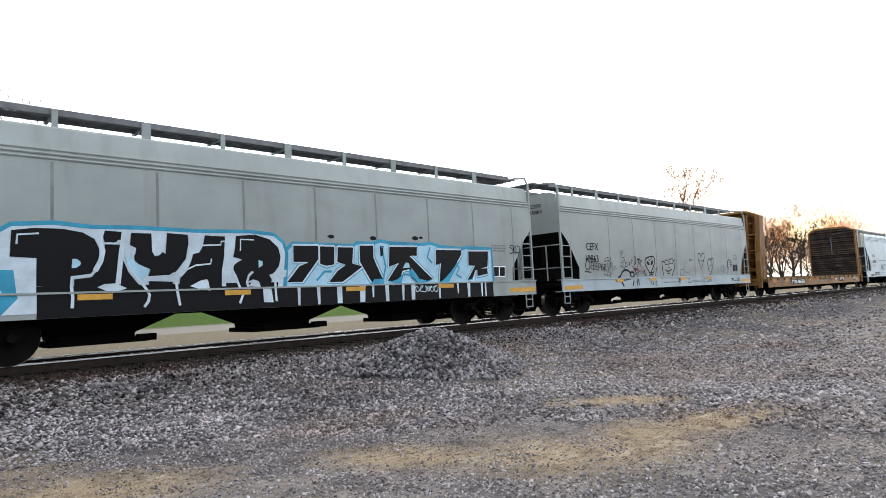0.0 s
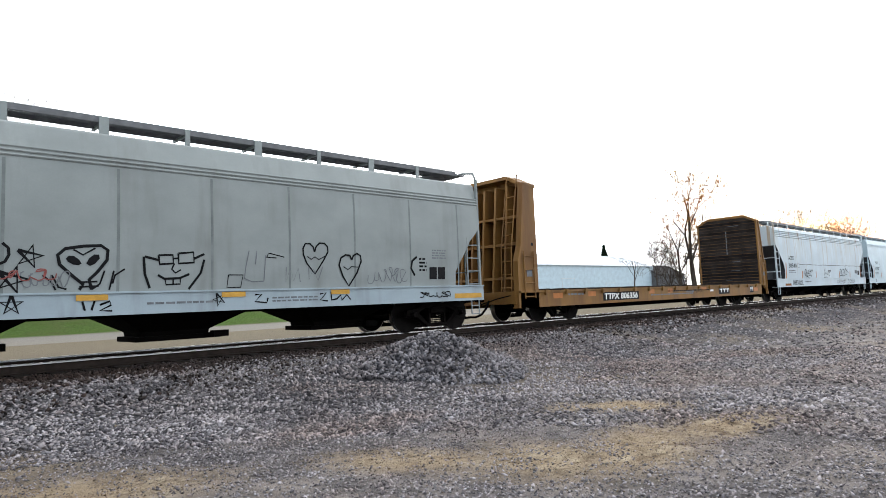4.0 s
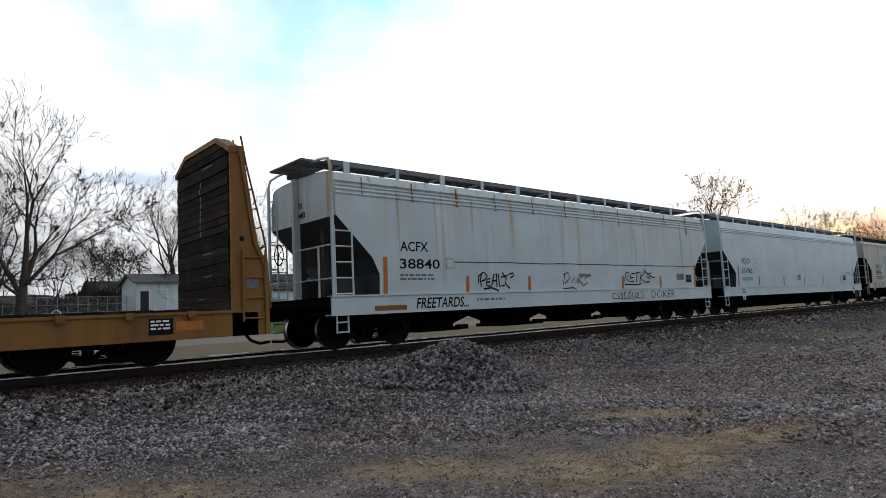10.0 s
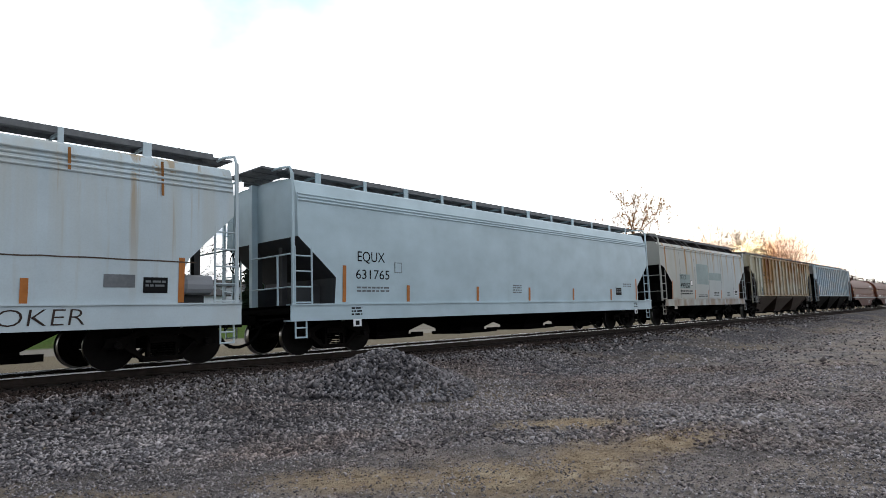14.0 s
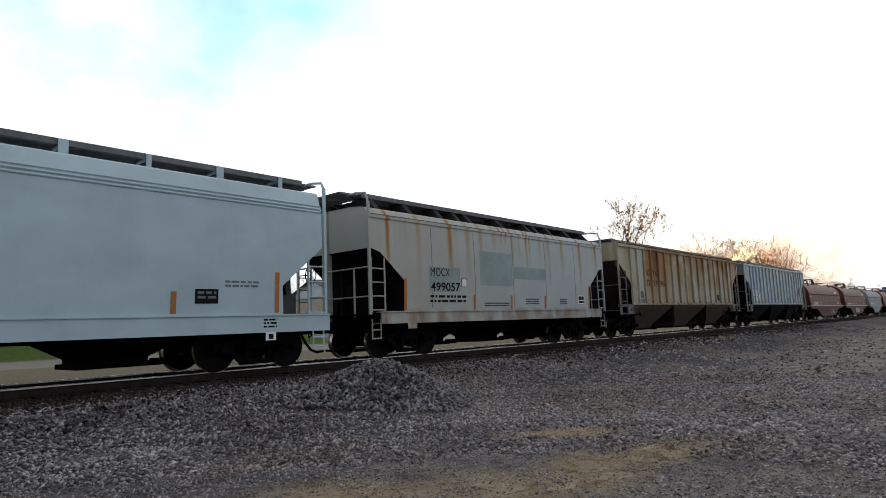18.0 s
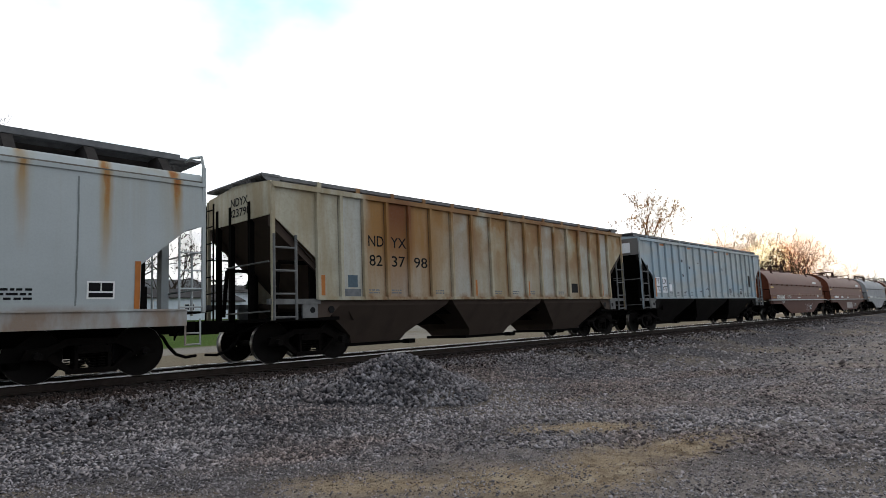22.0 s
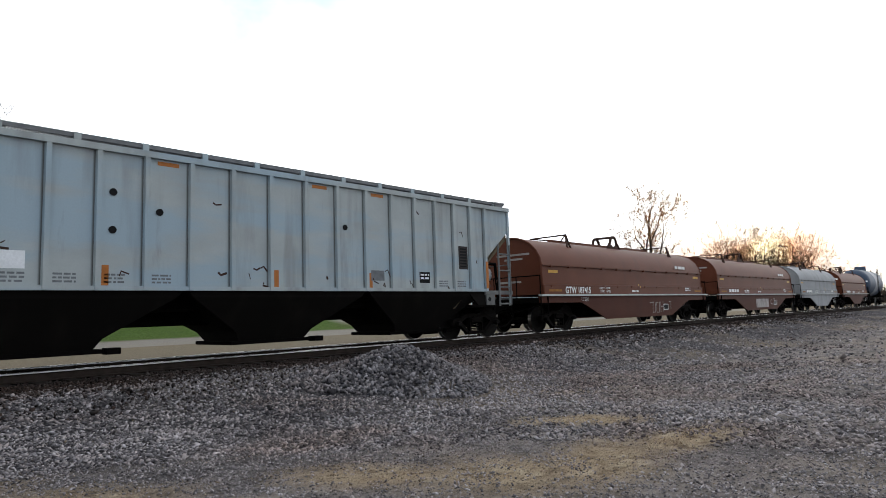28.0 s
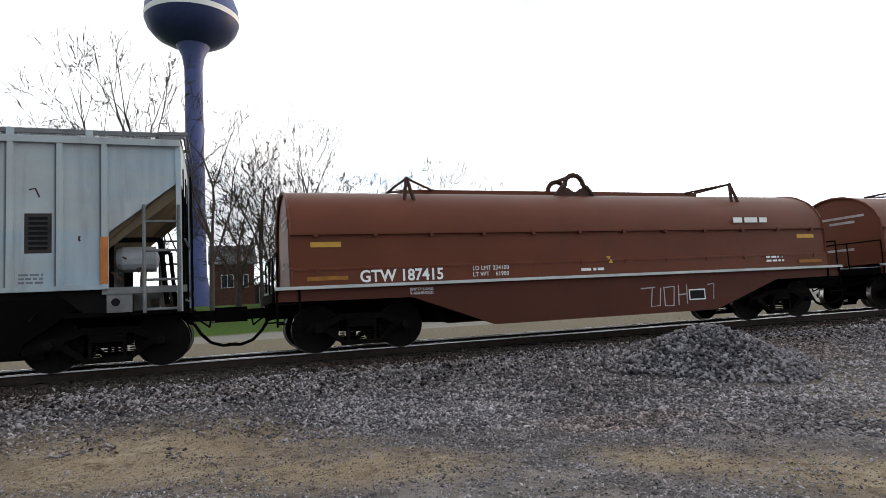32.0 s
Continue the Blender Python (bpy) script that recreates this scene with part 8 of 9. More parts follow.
    me.materials.append(M_GROUND)
    core = part("core", me, None, heap)
    # ballast shoulders, their dark stone also standing for shade
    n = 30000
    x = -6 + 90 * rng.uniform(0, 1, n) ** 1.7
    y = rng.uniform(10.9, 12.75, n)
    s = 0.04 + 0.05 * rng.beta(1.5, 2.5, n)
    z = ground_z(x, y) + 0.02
    stones("ballast", np.stack([x, y, z], -1), s, M_BALLAST, "dark ballast at the track's edge, shade painted in", rng, 0.8)
    # dark stones thinning outwards, partly in place of the train's shadow
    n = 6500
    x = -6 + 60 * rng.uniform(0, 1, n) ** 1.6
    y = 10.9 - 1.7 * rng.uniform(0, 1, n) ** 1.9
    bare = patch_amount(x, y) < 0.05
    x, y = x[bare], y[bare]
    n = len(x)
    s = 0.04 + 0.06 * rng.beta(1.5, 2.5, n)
    stones("ballast", np.stack([x, y, ground_z(x, y) + s * 0.22], -1), s, M_BALLAST, "dark ballast strewn over the grey stone, partly for train shadow", rng, 0.8)
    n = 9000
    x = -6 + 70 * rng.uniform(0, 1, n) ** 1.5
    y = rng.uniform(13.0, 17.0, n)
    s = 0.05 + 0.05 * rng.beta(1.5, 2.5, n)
    stones("ballast", np.stack([x, y, ground_z(x, y) + 0.015], -1), s, M_BALLAST, "dark ballast between and behind the rails, shade painted in", rng, 0.8)


def rail_bar(bm, pts, side):
    """A rail along a list of (x, y): foot, web and head."""
    prof = [(-0.07, -0.17), (0.07, -0.17), (0.07, -0.155), (0.012, -0.14), (0.012, -0.045), (0.036, -0.035), (0.036, -0.004), (0.03, 0.0), (-0.03, 0.0), (-0.036, -0.004), (-0.036, -0.035), (-0.012, -0.045), (-0.012, -0.14), (-0.07, -0.155)]
    rows = []
    for k, (x, y, z) in enumerate(pts):
        q = pts[min(k + 1, len(pts) - 1)]
        p = pts[max(k - 1, 0)]
        d = Vector((q[0] - p[0], q[1] - p[1], 0)).normalized()
        nrm = Vector((-d.y, d.x, 0))
        rows.append([Vector((x, y, z)) + nrm * u + Vector((0, 0, w)) for u, w in prof + prof[:1]])
    grid_sheet(bm, rows)
    bmesh.ops.recalc_face_normals(bm, faces=bm.faces)


def build_track():
    track = empty("railway_track", pose(0, 0, 0), "main railway track of worn steel rails on dark wooden sleepers", "railway track")
    for s in (-1, 1):
        y = TRACK_Y + s * 0.7535
        bm = B()
        rail_bar(bm, [(x, y, 0) for x in span([(-120, 400, 40)])], s)
        rail = part("rail", bm, M_RAIL, track)
        bm = B()
        prism(bm, [(y - 0.0375, -0.028), (y + 0.0375, -0.028), (y + 0.0375, -0.004), (y + 0.029, 0.0025), (y - 0.029, 0.0025), (y - 0.0375, -0.004)], -120, 400, "x")
        part("railhead", bm, M_RAILTOP, rail, "bright polished railhead")
    rnd = random.Random(2)
    bm = B()
    box(bm, -0.115, 0.115, -1.3, 1.3, -0.34, -0.168)
    tie = mesh_of("sleeper", bm, M_TIE)
    for i in range(180):
        o = part("sleeper", tie, None, track)
        o.location = (-12 + i * 0.52, TRACK_Y + rnd.uniform(-0.05, 0.05), rnd.uniform(-0.008, 0.004))
        o.rotation_euler = (0, 0, rnd.uniform(-0.02, 0.02))
    # the siding that curves away on the near side
    siding = empty("siding", pose(0, 0, 0), "rusty curved siding rails far along the yard", "railway track")
    for off in (-0.72, 0.72):
        pts = []
        for k in range(25):
            a = radians(3.2 * k)
            r = 70 + off
            x = 150 - r * math.sin(a) * 0.75
            y = -58 + r * math.cos(a) - 3.5
            pts.append((x, y, float(ground_z(x, y)) + 0.16))
        bm = B()
        rail_bar(bm, pts, 1)
        part("rail", bm, M_PALERAIL, siding)


M_PALERAIL = plain("pale_worn_rail", (0.55, 0.5, 0.44), 0.5, 0.3, 0.2)


# ---- trees
def tubes_mesh(name, segs, material, sides):
    """segs: rows of p (3), q (3), r0, r1."""
    a = np.array(segs, float)
    p, q, r0, r1 = a[:, :3], a[:, 3:6], a[:, 6], a[:, 7]
    d = q - p
    d /= np.maximum(np.linalg.norm(d, axis=1, keepdims=True), 1e-9)
    ref = np.where(np.abs(d[:, 2:3]) < 0.9, np.array([[0, 0, 1.0]]), np.array([[1.0, 0, 0]]))
    u = np.cross(d, ref)
    u /= np.linalg.norm(u, axis=1, keepdims=True)
    w = np.cross(d, u)
    ang = 2 * np.pi * np.arange(sides) / sides
    ring = u[:, None] * np.cos(ang)[None, :, None] + w[:, None] * np.sin(ang)[None, :, None]
    v = np.concatenate([p[:, None] + ring * r0[:, None, None], q[:, None] + ring * r1[:, None, None]], 1)
    n = len(a)
    k = np.arange(sides)
    f = np.stack([k, (k + 1) % sides, (k + 1) % sides + sides, k + sides], -1)
    f = (f[None] + (np.arange(n) * 2 * sides)[:, None, None]).reshape(-1, 4)
    me = bpy.data.meshes.new(name)
    me.vertices.add(v.shape[0] * v.shape[1])
    me.vertices.foreach_set("co", v.reshape(-1).astype(np.float32))
    me.loops.add(len(f) * 4)
    me.loops.foreach_set("vertex_index", f.reshape(-1).astype(np.int32))
    me.polygons.add(len(f))
    me.polygons.foreach_set("loop_start", (np.arange(len(f)) * 4).astype(np.int32))
    me.update(calc_edges=True)
    me.materials.append(material)
    me.shade_smooth()
    return me


def bare_tree(seed, height, stems=1, trunk=0.2, forks=4, spread=(18, 52), levels=6, keep=0.79, up=0.02, trunk_r=0.021, twig=0.016, lean=(0.06, 0.24), side=0.62):
    """Segments of a leafless tree that forks again and again: trunk, arching limbs, branches and fine twigs."""
    rnd = random.Random(seed)
    thick, thin = [], []

    def tilt(d, deg, spin):
        across = Matrix.Rotation(spin, 3, d) @ d.orthogonal().normalized()
        return (d * math.cos(radians(deg)) + across * math.sin(radians(deg))).normalized()

    def limb(p, d, length, r, r_end, n, rise):
        pts = [p]
        for k in range(n):
            d = (d + Vector((rnd.gauss(0, 0.05), rnd.gauss(0, 0.05), rnd.gauss(0, 0.035) + rise))).normalized()
            q = p + d * (length / n)
            ra, rb = (r + (r_end - r) * f for f in (k / n, (k + 1) / n))
            (thick if r > 4 * twig else thin).append((*p, *q, max(ra, twig), max(rb, twig)))
            p = q
            pts.append(p)
        return pts, d

    def grow(p, d, length, r, lv):
        end = r * 0.68
        pts, d = limb(p, d, length, r, end, 4 if lv < 3 else 3, up if d.z < 0.85 else 0.0)
        if lv >= levels:
            for k in range(3):
                q = pts[rnd.randrange(1, len(pts))]
                limb(q, tilt(d, rnd.uniform(20, 50), rnd.uniform(0, 6.28)), length * rnd.uniform(0.5, 0.9), twig, twig * 0.7, 2, 0.02)
            return
        spin, open_deg = rnd.uniform(0, 6.28), rnd.uniform(30, 52)
        part_of = rnd.uniform(0.3, 0.6)
        grow(pts[-1], tilt(d, open_deg * part_of, spin), length * keep * rnd.uniform(0.85, 1.12), end * 0.86, lv + 1)
        grow(pts[-1], tilt(d, open_deg * (1 - part_of), spin + math.pi), length * keep * rnd.uniform(0.8, 1.05), end * 0.74, lv + 1)
        if lv > 0:
            q = pts[rnd.randrange(1, len(pts) - 1)]
            grow(q, tilt(d, rnd.uniform(32, 60), rnd.uniform(0, 6.28)), length * side * rnd.uniform(0.75, 1.1), end * 0.5, lv + 2 if lv + 2 <= levels else levels)

    for i in range(stems):
        a = 6.283 * i / stems + rnd.uniform(-0.4, 0.4)
        out = 0.0 if stems == 1 else rnd.uniform(*lean)
        d = Vector((out * math.cos(a) + rnd.gauss(0, 0.03), out * math.sin(a) + rnd.gauss(0, 0.03), 1)).normalized()
        base = Vector((0.3 * math.cos(a), 0.3 * math.sin(a), -0.3)) if stems > 1 else Vector((0, 0, -0.3))
        r = height * trunk_r
        pts, d = limb(base, d, height * trunk + 0.3, r, r * 0.85, 4, 0.0)
        spin = rnd.uniform(0, 6.28)
        for k in range(forks):
            deg = spread[0] + (spread[1] - spread[0]) * k / max(1, forks - 1) + rnd.uniform(-5, 5)
            j = -1 if k < 2 else -1 - (k % 3 > 0)
            grow(pts[j], tilt(d, deg, spin + 2.4 * k), height * 0.235 * rnd.uniform(0.85, 1.15), r * (0.66 - 0.07 * k), 1)
    top = max(q[5] for q in thin + thick)
    k = height / top
    sc = lambda rows: [(*(c * k for c in q[:6]), q[6], q[7]) for q in rows]
    return sc(thick), sc(thin)


def leaf_mat():
    """Thin dry leaves that let low sun through."""
    m, n, l, b = nodes_of("dry_leaves", 0.8, 0.0, 0.1)
    c = mixed(n, l, noise_node(n, l, 1.0, 3), (0.30, 0.14, 0.045), (0.50, 0.28, 0.10))
    l.new(c, b.inputs["Base Color"])
    t, mx = n.new("ShaderNodeBsdfTranslucent"), n.new("ShaderNodeMixShader")
    l.new(c, t.inputs[0])
    mx.inputs[0].default_value = 0.6
    l.new(b.outputs[0], mx.inputs[1])
    l.new(t.outputs[0], mx.inputs[2])
    l.new(mx.outputs[0], n["Material Output"].inputs[0])
    return m


M_BARK = plain("grey_bark", (0.075, 0.062, 0.052), 0.95, 0, 0.4, 3)
M_TWIG = plain("twigs", (0.055, 0.043, 0.035), 0.95, 0, 0.3, 1)
# twigs coloured orange to stand for the low sun's glow around them
M_GLOWTWIG = plain("sun_orange_twigs", (0.34, 0.17, 0.065), 0.9, 0, 0.3, 1)
M_DRYLEAF = leaf_mat()
M_NEEDLE = plain("dark_needles", (0.02, 0.035, 0.02), 0.9, 0, 0.4, 2)


def leaf_mesh(segs, n, size, rng):
    a = np.array(segs, float)
    pick = a[rng.integers(0, len(a), n)]
    c = pick[:, 3:6] + rng.normal(0, 0.12, (n, 3))
    u = rng.normal(0, 1, (n, 3))
    u /= np.linalg.norm(u, axis=1, keepdims=True)
    w = np.cross(u, rng.normal(0, 1, (n, 3)))
    w /= np.linalg.norm(w, axis=1, keepdims=True)
    s = size * rng.uniform(0.5, 1.2, (n, 1))
    v = np.stack([c - u * s, c + w * s * 0.6, c + u * s, c - w * s * 0.6], 1).reshape(-1, 3)
    me = bpy.data.meshes.new("leaves")
    me.from_pydata(v.tolist(), [], np.arange(4 * n).reshape(-1, 4).tolist())
    me.materials.append(M_DRYLEAF)
    return me


def tree_kind(seed, height, label, warm=False, leaves=0, **shape):
    thick, thin = bare_tree(seed, height, **shape)
    t = empty("tree", pose(0, 0, -400), label, "tree", "bare trees")
    part("trunk", tubes_mesh("trunk", thick, M_BARK, 7), None, t)
    part("crown", tubes_mesh("crown", thin, M_GLOWTWIG if warm else M_TWIG, 3), None, t)
    if leaves:
        part("leaves", leaf_mesh(thin, leaves, 0.15, np.random.default_rng(seed)), None, t, "sparse dry brown leaves")
    return t


def put_tree(kind, x, y, turn=0.0, size=1.0, lean=0.0):
    t = copy_thing(kind, pose(x, y, float(ground_z(x, y)), 0, lean, turn))
    t.scale = (size, size, size)
    return t


def conifer(x, y, height, width, seed):
    rnd = random.Random(seed)
    t = empty("spruce", pose(x, y, float(ground_z(x, y))), "dark green spruce with dense drooping boughs", "tree")
    part("trunk", tube(B(), (0, 0, -0.2), (0, 0, height * 0.96), 0.16, 8, 0.02), M_BARK, t)
    rows, v = [], []
    rng = np.random.default_rng(seed)
    lumps = [(rnd.uniform(0, 6.28), rnd.uniform(0.05, 0.8), rnd.uniform(0.72, 1.2)) for _ in range(26)]
    for k in range(3600):
        f = rnd.random() ** 1.2
        z = height * (0.04 + 0.96 * f)
        a = rnd.uniform(0, 6.283)
        swell = 1.0
        for la, lf, lk in lumps:
            near = math.exp(-((f - lf) / 0.06) ** 2 - (math.sin((a - la) / 2) / 0.4) ** 2)
            swell += (lk - 1.0) * 1.5 * near
        r = width * min(1.0, 1.18 * (1 - f) ** 0.8) * swell * rnd.uniform(0.3, 1.0) + 0.05
        droop = -0.28 * r
        p = Vector((0.25 * r * math.cos(a), 0.25 * r * math.sin(a), z))
        q = Vector((r * math.cos(a + rnd.uniform(-0.15, 0.15)), r * math.sin(a), z + droop + rnd.uniform(-0.1, 0.12)))
        rows.append((*p, *q, 0.10, 0.05))
        for j in range(2):
            m = p.lerp(q, rnd.uniform(0.4, 1.0))
            e = m + Vector((rnd.gauss(0, 0.22), rnd.gauss(0, 0.22), rnd.gauss(-0.08, 0.1)))
            rows.append((*m, *e, 0.08, 0.03))
    part("crown", tubes_mesh("crown", rows, M_NEEDLE, 3), None, t)


def build_trees():
    wide = tree_kind(11, 18, "tall bare deciduous tree with a wide crown", trunk=0.20, forks=6, spread=(8, 72), levels=7)
    dome = tree_kind(21, 18, "bare tree with low forks and a domed crown", trunk=0.13, forks=6, spread=(6, 58), levels=7)
    tall = tree_kind(12, 18, "tall bare tree with upright limbs", trunk=0.34, forks=4, spread=(6, 34), levels=5, keep=0.74, side=0.5, trunk_r=0.011)
    multi = tree_kind(14, 14, "bare tree with many slender stems", stems=4, trunk=0.2, forks=3, spread=(8, 36), levels=5, trunk_r=0.009, lean=(0.06, 0.35))
    warm = tree_kind(15, 20, "bare tree with twigs coloured orange for the low sun's glow", True, 300, trunk=0.16, forks=5, spread=(8, 52), levels=6, twig=0.022)
    warm2 = tree_kind(16, 18, "slender tree with sparse dry leaves", True, 900, trunk=0.26, forks=4, spread=(5, 26), levels=6, keep=0.72, side=0.5, twig=0.020)
    # behind the houses and lawn
    for az, el, d, turn, kind in ((18.3, 14.2, 72, 30, dome), (23.4, 10.8, 80, 250, dome), (7.2, 18.8, 60, 200, wide), (3.6, 16.6, 62, 10, tall),
                                  (11.5, 8.2, 96, 10, multi), (13.4, 7.6, 100, 100, multi), (14.8, 7.6, 98, 200, multi), (5.8, 9.0, 104, 220, multi), (9.5, 8.0, 102, 320, multi),
                                  (-0.6, 20.6, 56, 60, tall), (-2.6, 15.5, 66, 300, tall), (-6.0, 24.0, 55, 120, tall), (-4.4, 17.5, 60, 20, tall), (1.6, 15.0, 64, 90, wide),
                                  (-8.8, 22.6, 57, 160, tall), (4.7, 15.2, 64, 133, multi), (-13.0, 18.0, 60, 75, tall), (-19.0, 17.0, 62, 20, wide), (16.6, 5.0, 68, 75, multi)):
        x, y = d * math.tan(radians(az)), d
        tall_m = math.hypot(x, y) * math.tan(radians(el)) + 0.78 - float(ground_z(x, y))
        put_tree(kind, x, y, turn, tall_m / (14 if kind is multi else 18))
    # far thin trees between the pale buildings
    for tx, d, s, k in ((0.52, 115, 0.62, wide), (0.66, 125, 0.95, multi), (0.72, 130, 0.8, wide), (0.79, 128, 0.7, wide), (0.90, 120, 0.75, warm2), (1.45, 110, 0.7, tall), (0.58, 120, 0.6, multi), (1.02, 125, 0.5, warm2), (1.2, 130, 0.45, warm2)):
        put_tree(k, tx * d, d, tx * 400, s)
    # clump past the blue shed
    for az, r, s, k in ((63.5, 118, 0.8, multi), (64.6, 112, 0.95, multi), (65.4, 116, 1.28, warm2), (64.2, 122, 0.9, warm2), (66.6, 120, 0.85, multi), (67.6, 130, 0.8, tall), (62.3, 130, 0.7, tall), (60.4, 140, 0.72, tall)):
        put_tree(k, r * math.sin(radians(az)), r * math.cos(radians(az)), az * 37, s)
    # the row before the setting sun
    rnd = random.Random(8)
    for az, r, size, kind in ((69.9, 196, 0.9, dome), (70.7, 190, 1.08, wide), (71.5, 178, 1.18, warm), (72.2, 184, 1.12, dome), (72.9, 180, 1.22, wide), (73.5, 176, 1.3, tall), (73.9, 200, 0.85, multi), (75.3, 182, 1.22, dome), (75.9, 186, 1.1, warm), (76.6, 190, 1.05, wide), (77.5, 196, 0.78, dome), (79.0, 205, 0.66, dome), (80.2, 212, 0.66, warm), (80.9, 206, 0.6, multi)):
        put_tree(kind, r * math.sin(radians(az)), r * math.cos(radians(az)), rnd.uniform(0, 360), size * (18 / 14 if kind is multi else 1))
    for i in range(22):
        az = 79 + 13 * i / 21 + rnd.uniform(-0.3, 0.3)
        r = 330 + rnd.uniform(-40, 60)
        put_tree((multi, warm)[i % 2], r * math.sin(radians(az)), r * math.cos(radians(az)), rnd.uniform(0, 360), rnd.uniform(0.45, 0.7))
    for k in (wide, dome, tall, multi, warm, warm2):
        for o in (*k.children_recursive, k):
            bpy.data.objects.remove(o)
    conifer(0.607 * 80, 80, 11.0, 3.9, 1)
    conifer(0.565 * 92, 92, 7.2, 2.4, 2)
    conifer(0.775 * 118, 118, 14.5, 3.2, 3)
    conifer(1.60 * 112, 112, 17, 4.2, 4)
    # scrub in front of the far tree line
    rng = np.random.default_rng(6)
    rows = []
    for i in range(2600):
        az = radians(rng.uniform(79, 94))
        r = rng.uniform(230, 330)
        x, y = r * math.sin(az), r * math.cos(az)
        z = float(ground_z(x, y))
        for j in range(3):
            h = rng.uniform(1.5, 5.0)
            rows.append((x, y, z, x + rng.normal(0, 1.0), y + rng.normal(0, 1.0), z + h, 0.10, 0.03))
    o = new("scrub", tubes_mesh("scrub", rows, M_TWIG, 3))
    tagged(o, "grey-brown leafless scrub along the far track", "bushes", kind="stuff")
    rows = []
    for i in range(4200):
        az = radians(rng.uniform(-12, 37))
        y = rng.uniform(98, 116)
        x = y * math.tan(az)
        z = float(ground_z(x, y))
        for j in range(4):
            h = rng.uniform(1.2, 4.6) * (0.75 + 0.25 * math.sin(x * 0.35))
            rows.append((x, y, z - 0.2, x + rng.normal(0, 0.8), y + rng.normal(0, 0.8), z + h, 0.14, 0.04))
    o = new("scrub", tubes_mesh("scrub", rows, M_TWIG, 3))
    tagged(o, "dark leafless hedge behind the gardens", "bushes", kind="stuff")


# ---- buildings beyond the track
M_SIDING = paint("white_siding", (0.60, 0.66, 0.71), 0.6, grime=0.3)
M_BLUESIDING = paint("pale_blue_steel", (0.55, 0.68, 0.74), 0.45, grime=0.12)
M_TANWALL = paint("tan_wall", (0.50, 0.43, 0.34), 0.7, grime=0.2)
M_ROOFGREY = plain("grey_shingles", (0.14, 0.145, 0.15), 0.9, 0, 0.3, 2)
M_ROOFDARK = plain("dark_shingles", (0.065, 0.062, 0.062), 0.9, 0, 0.3, 2)
M_STEELROOF = plain("pale_steel_roof", (0.45, 0.50, 0.54), 0.45, 0.4, 0.2, 1)
M_REDROOF = plain("red_roof", (0.30, 0.04, 0.04), 0.6, 0, 0.2, 1)
M_DOORBLUE = plain("pale_door", (0.52, 0.60, 0.66), 0.5, 0, 0.1)
M_GLASS = plain("dark_window", (0.03, 0.035, 0.045), 0.15, 0, 0.1)
M_TRIM = plain("white_trim", (0.72, 0.72, 0.70), 0.6, 0, 0.08)
M_BRICKRED = plain("dark_brick", (0.10, 0.05, 0.04), 0.9, 0, 0.3, 4)


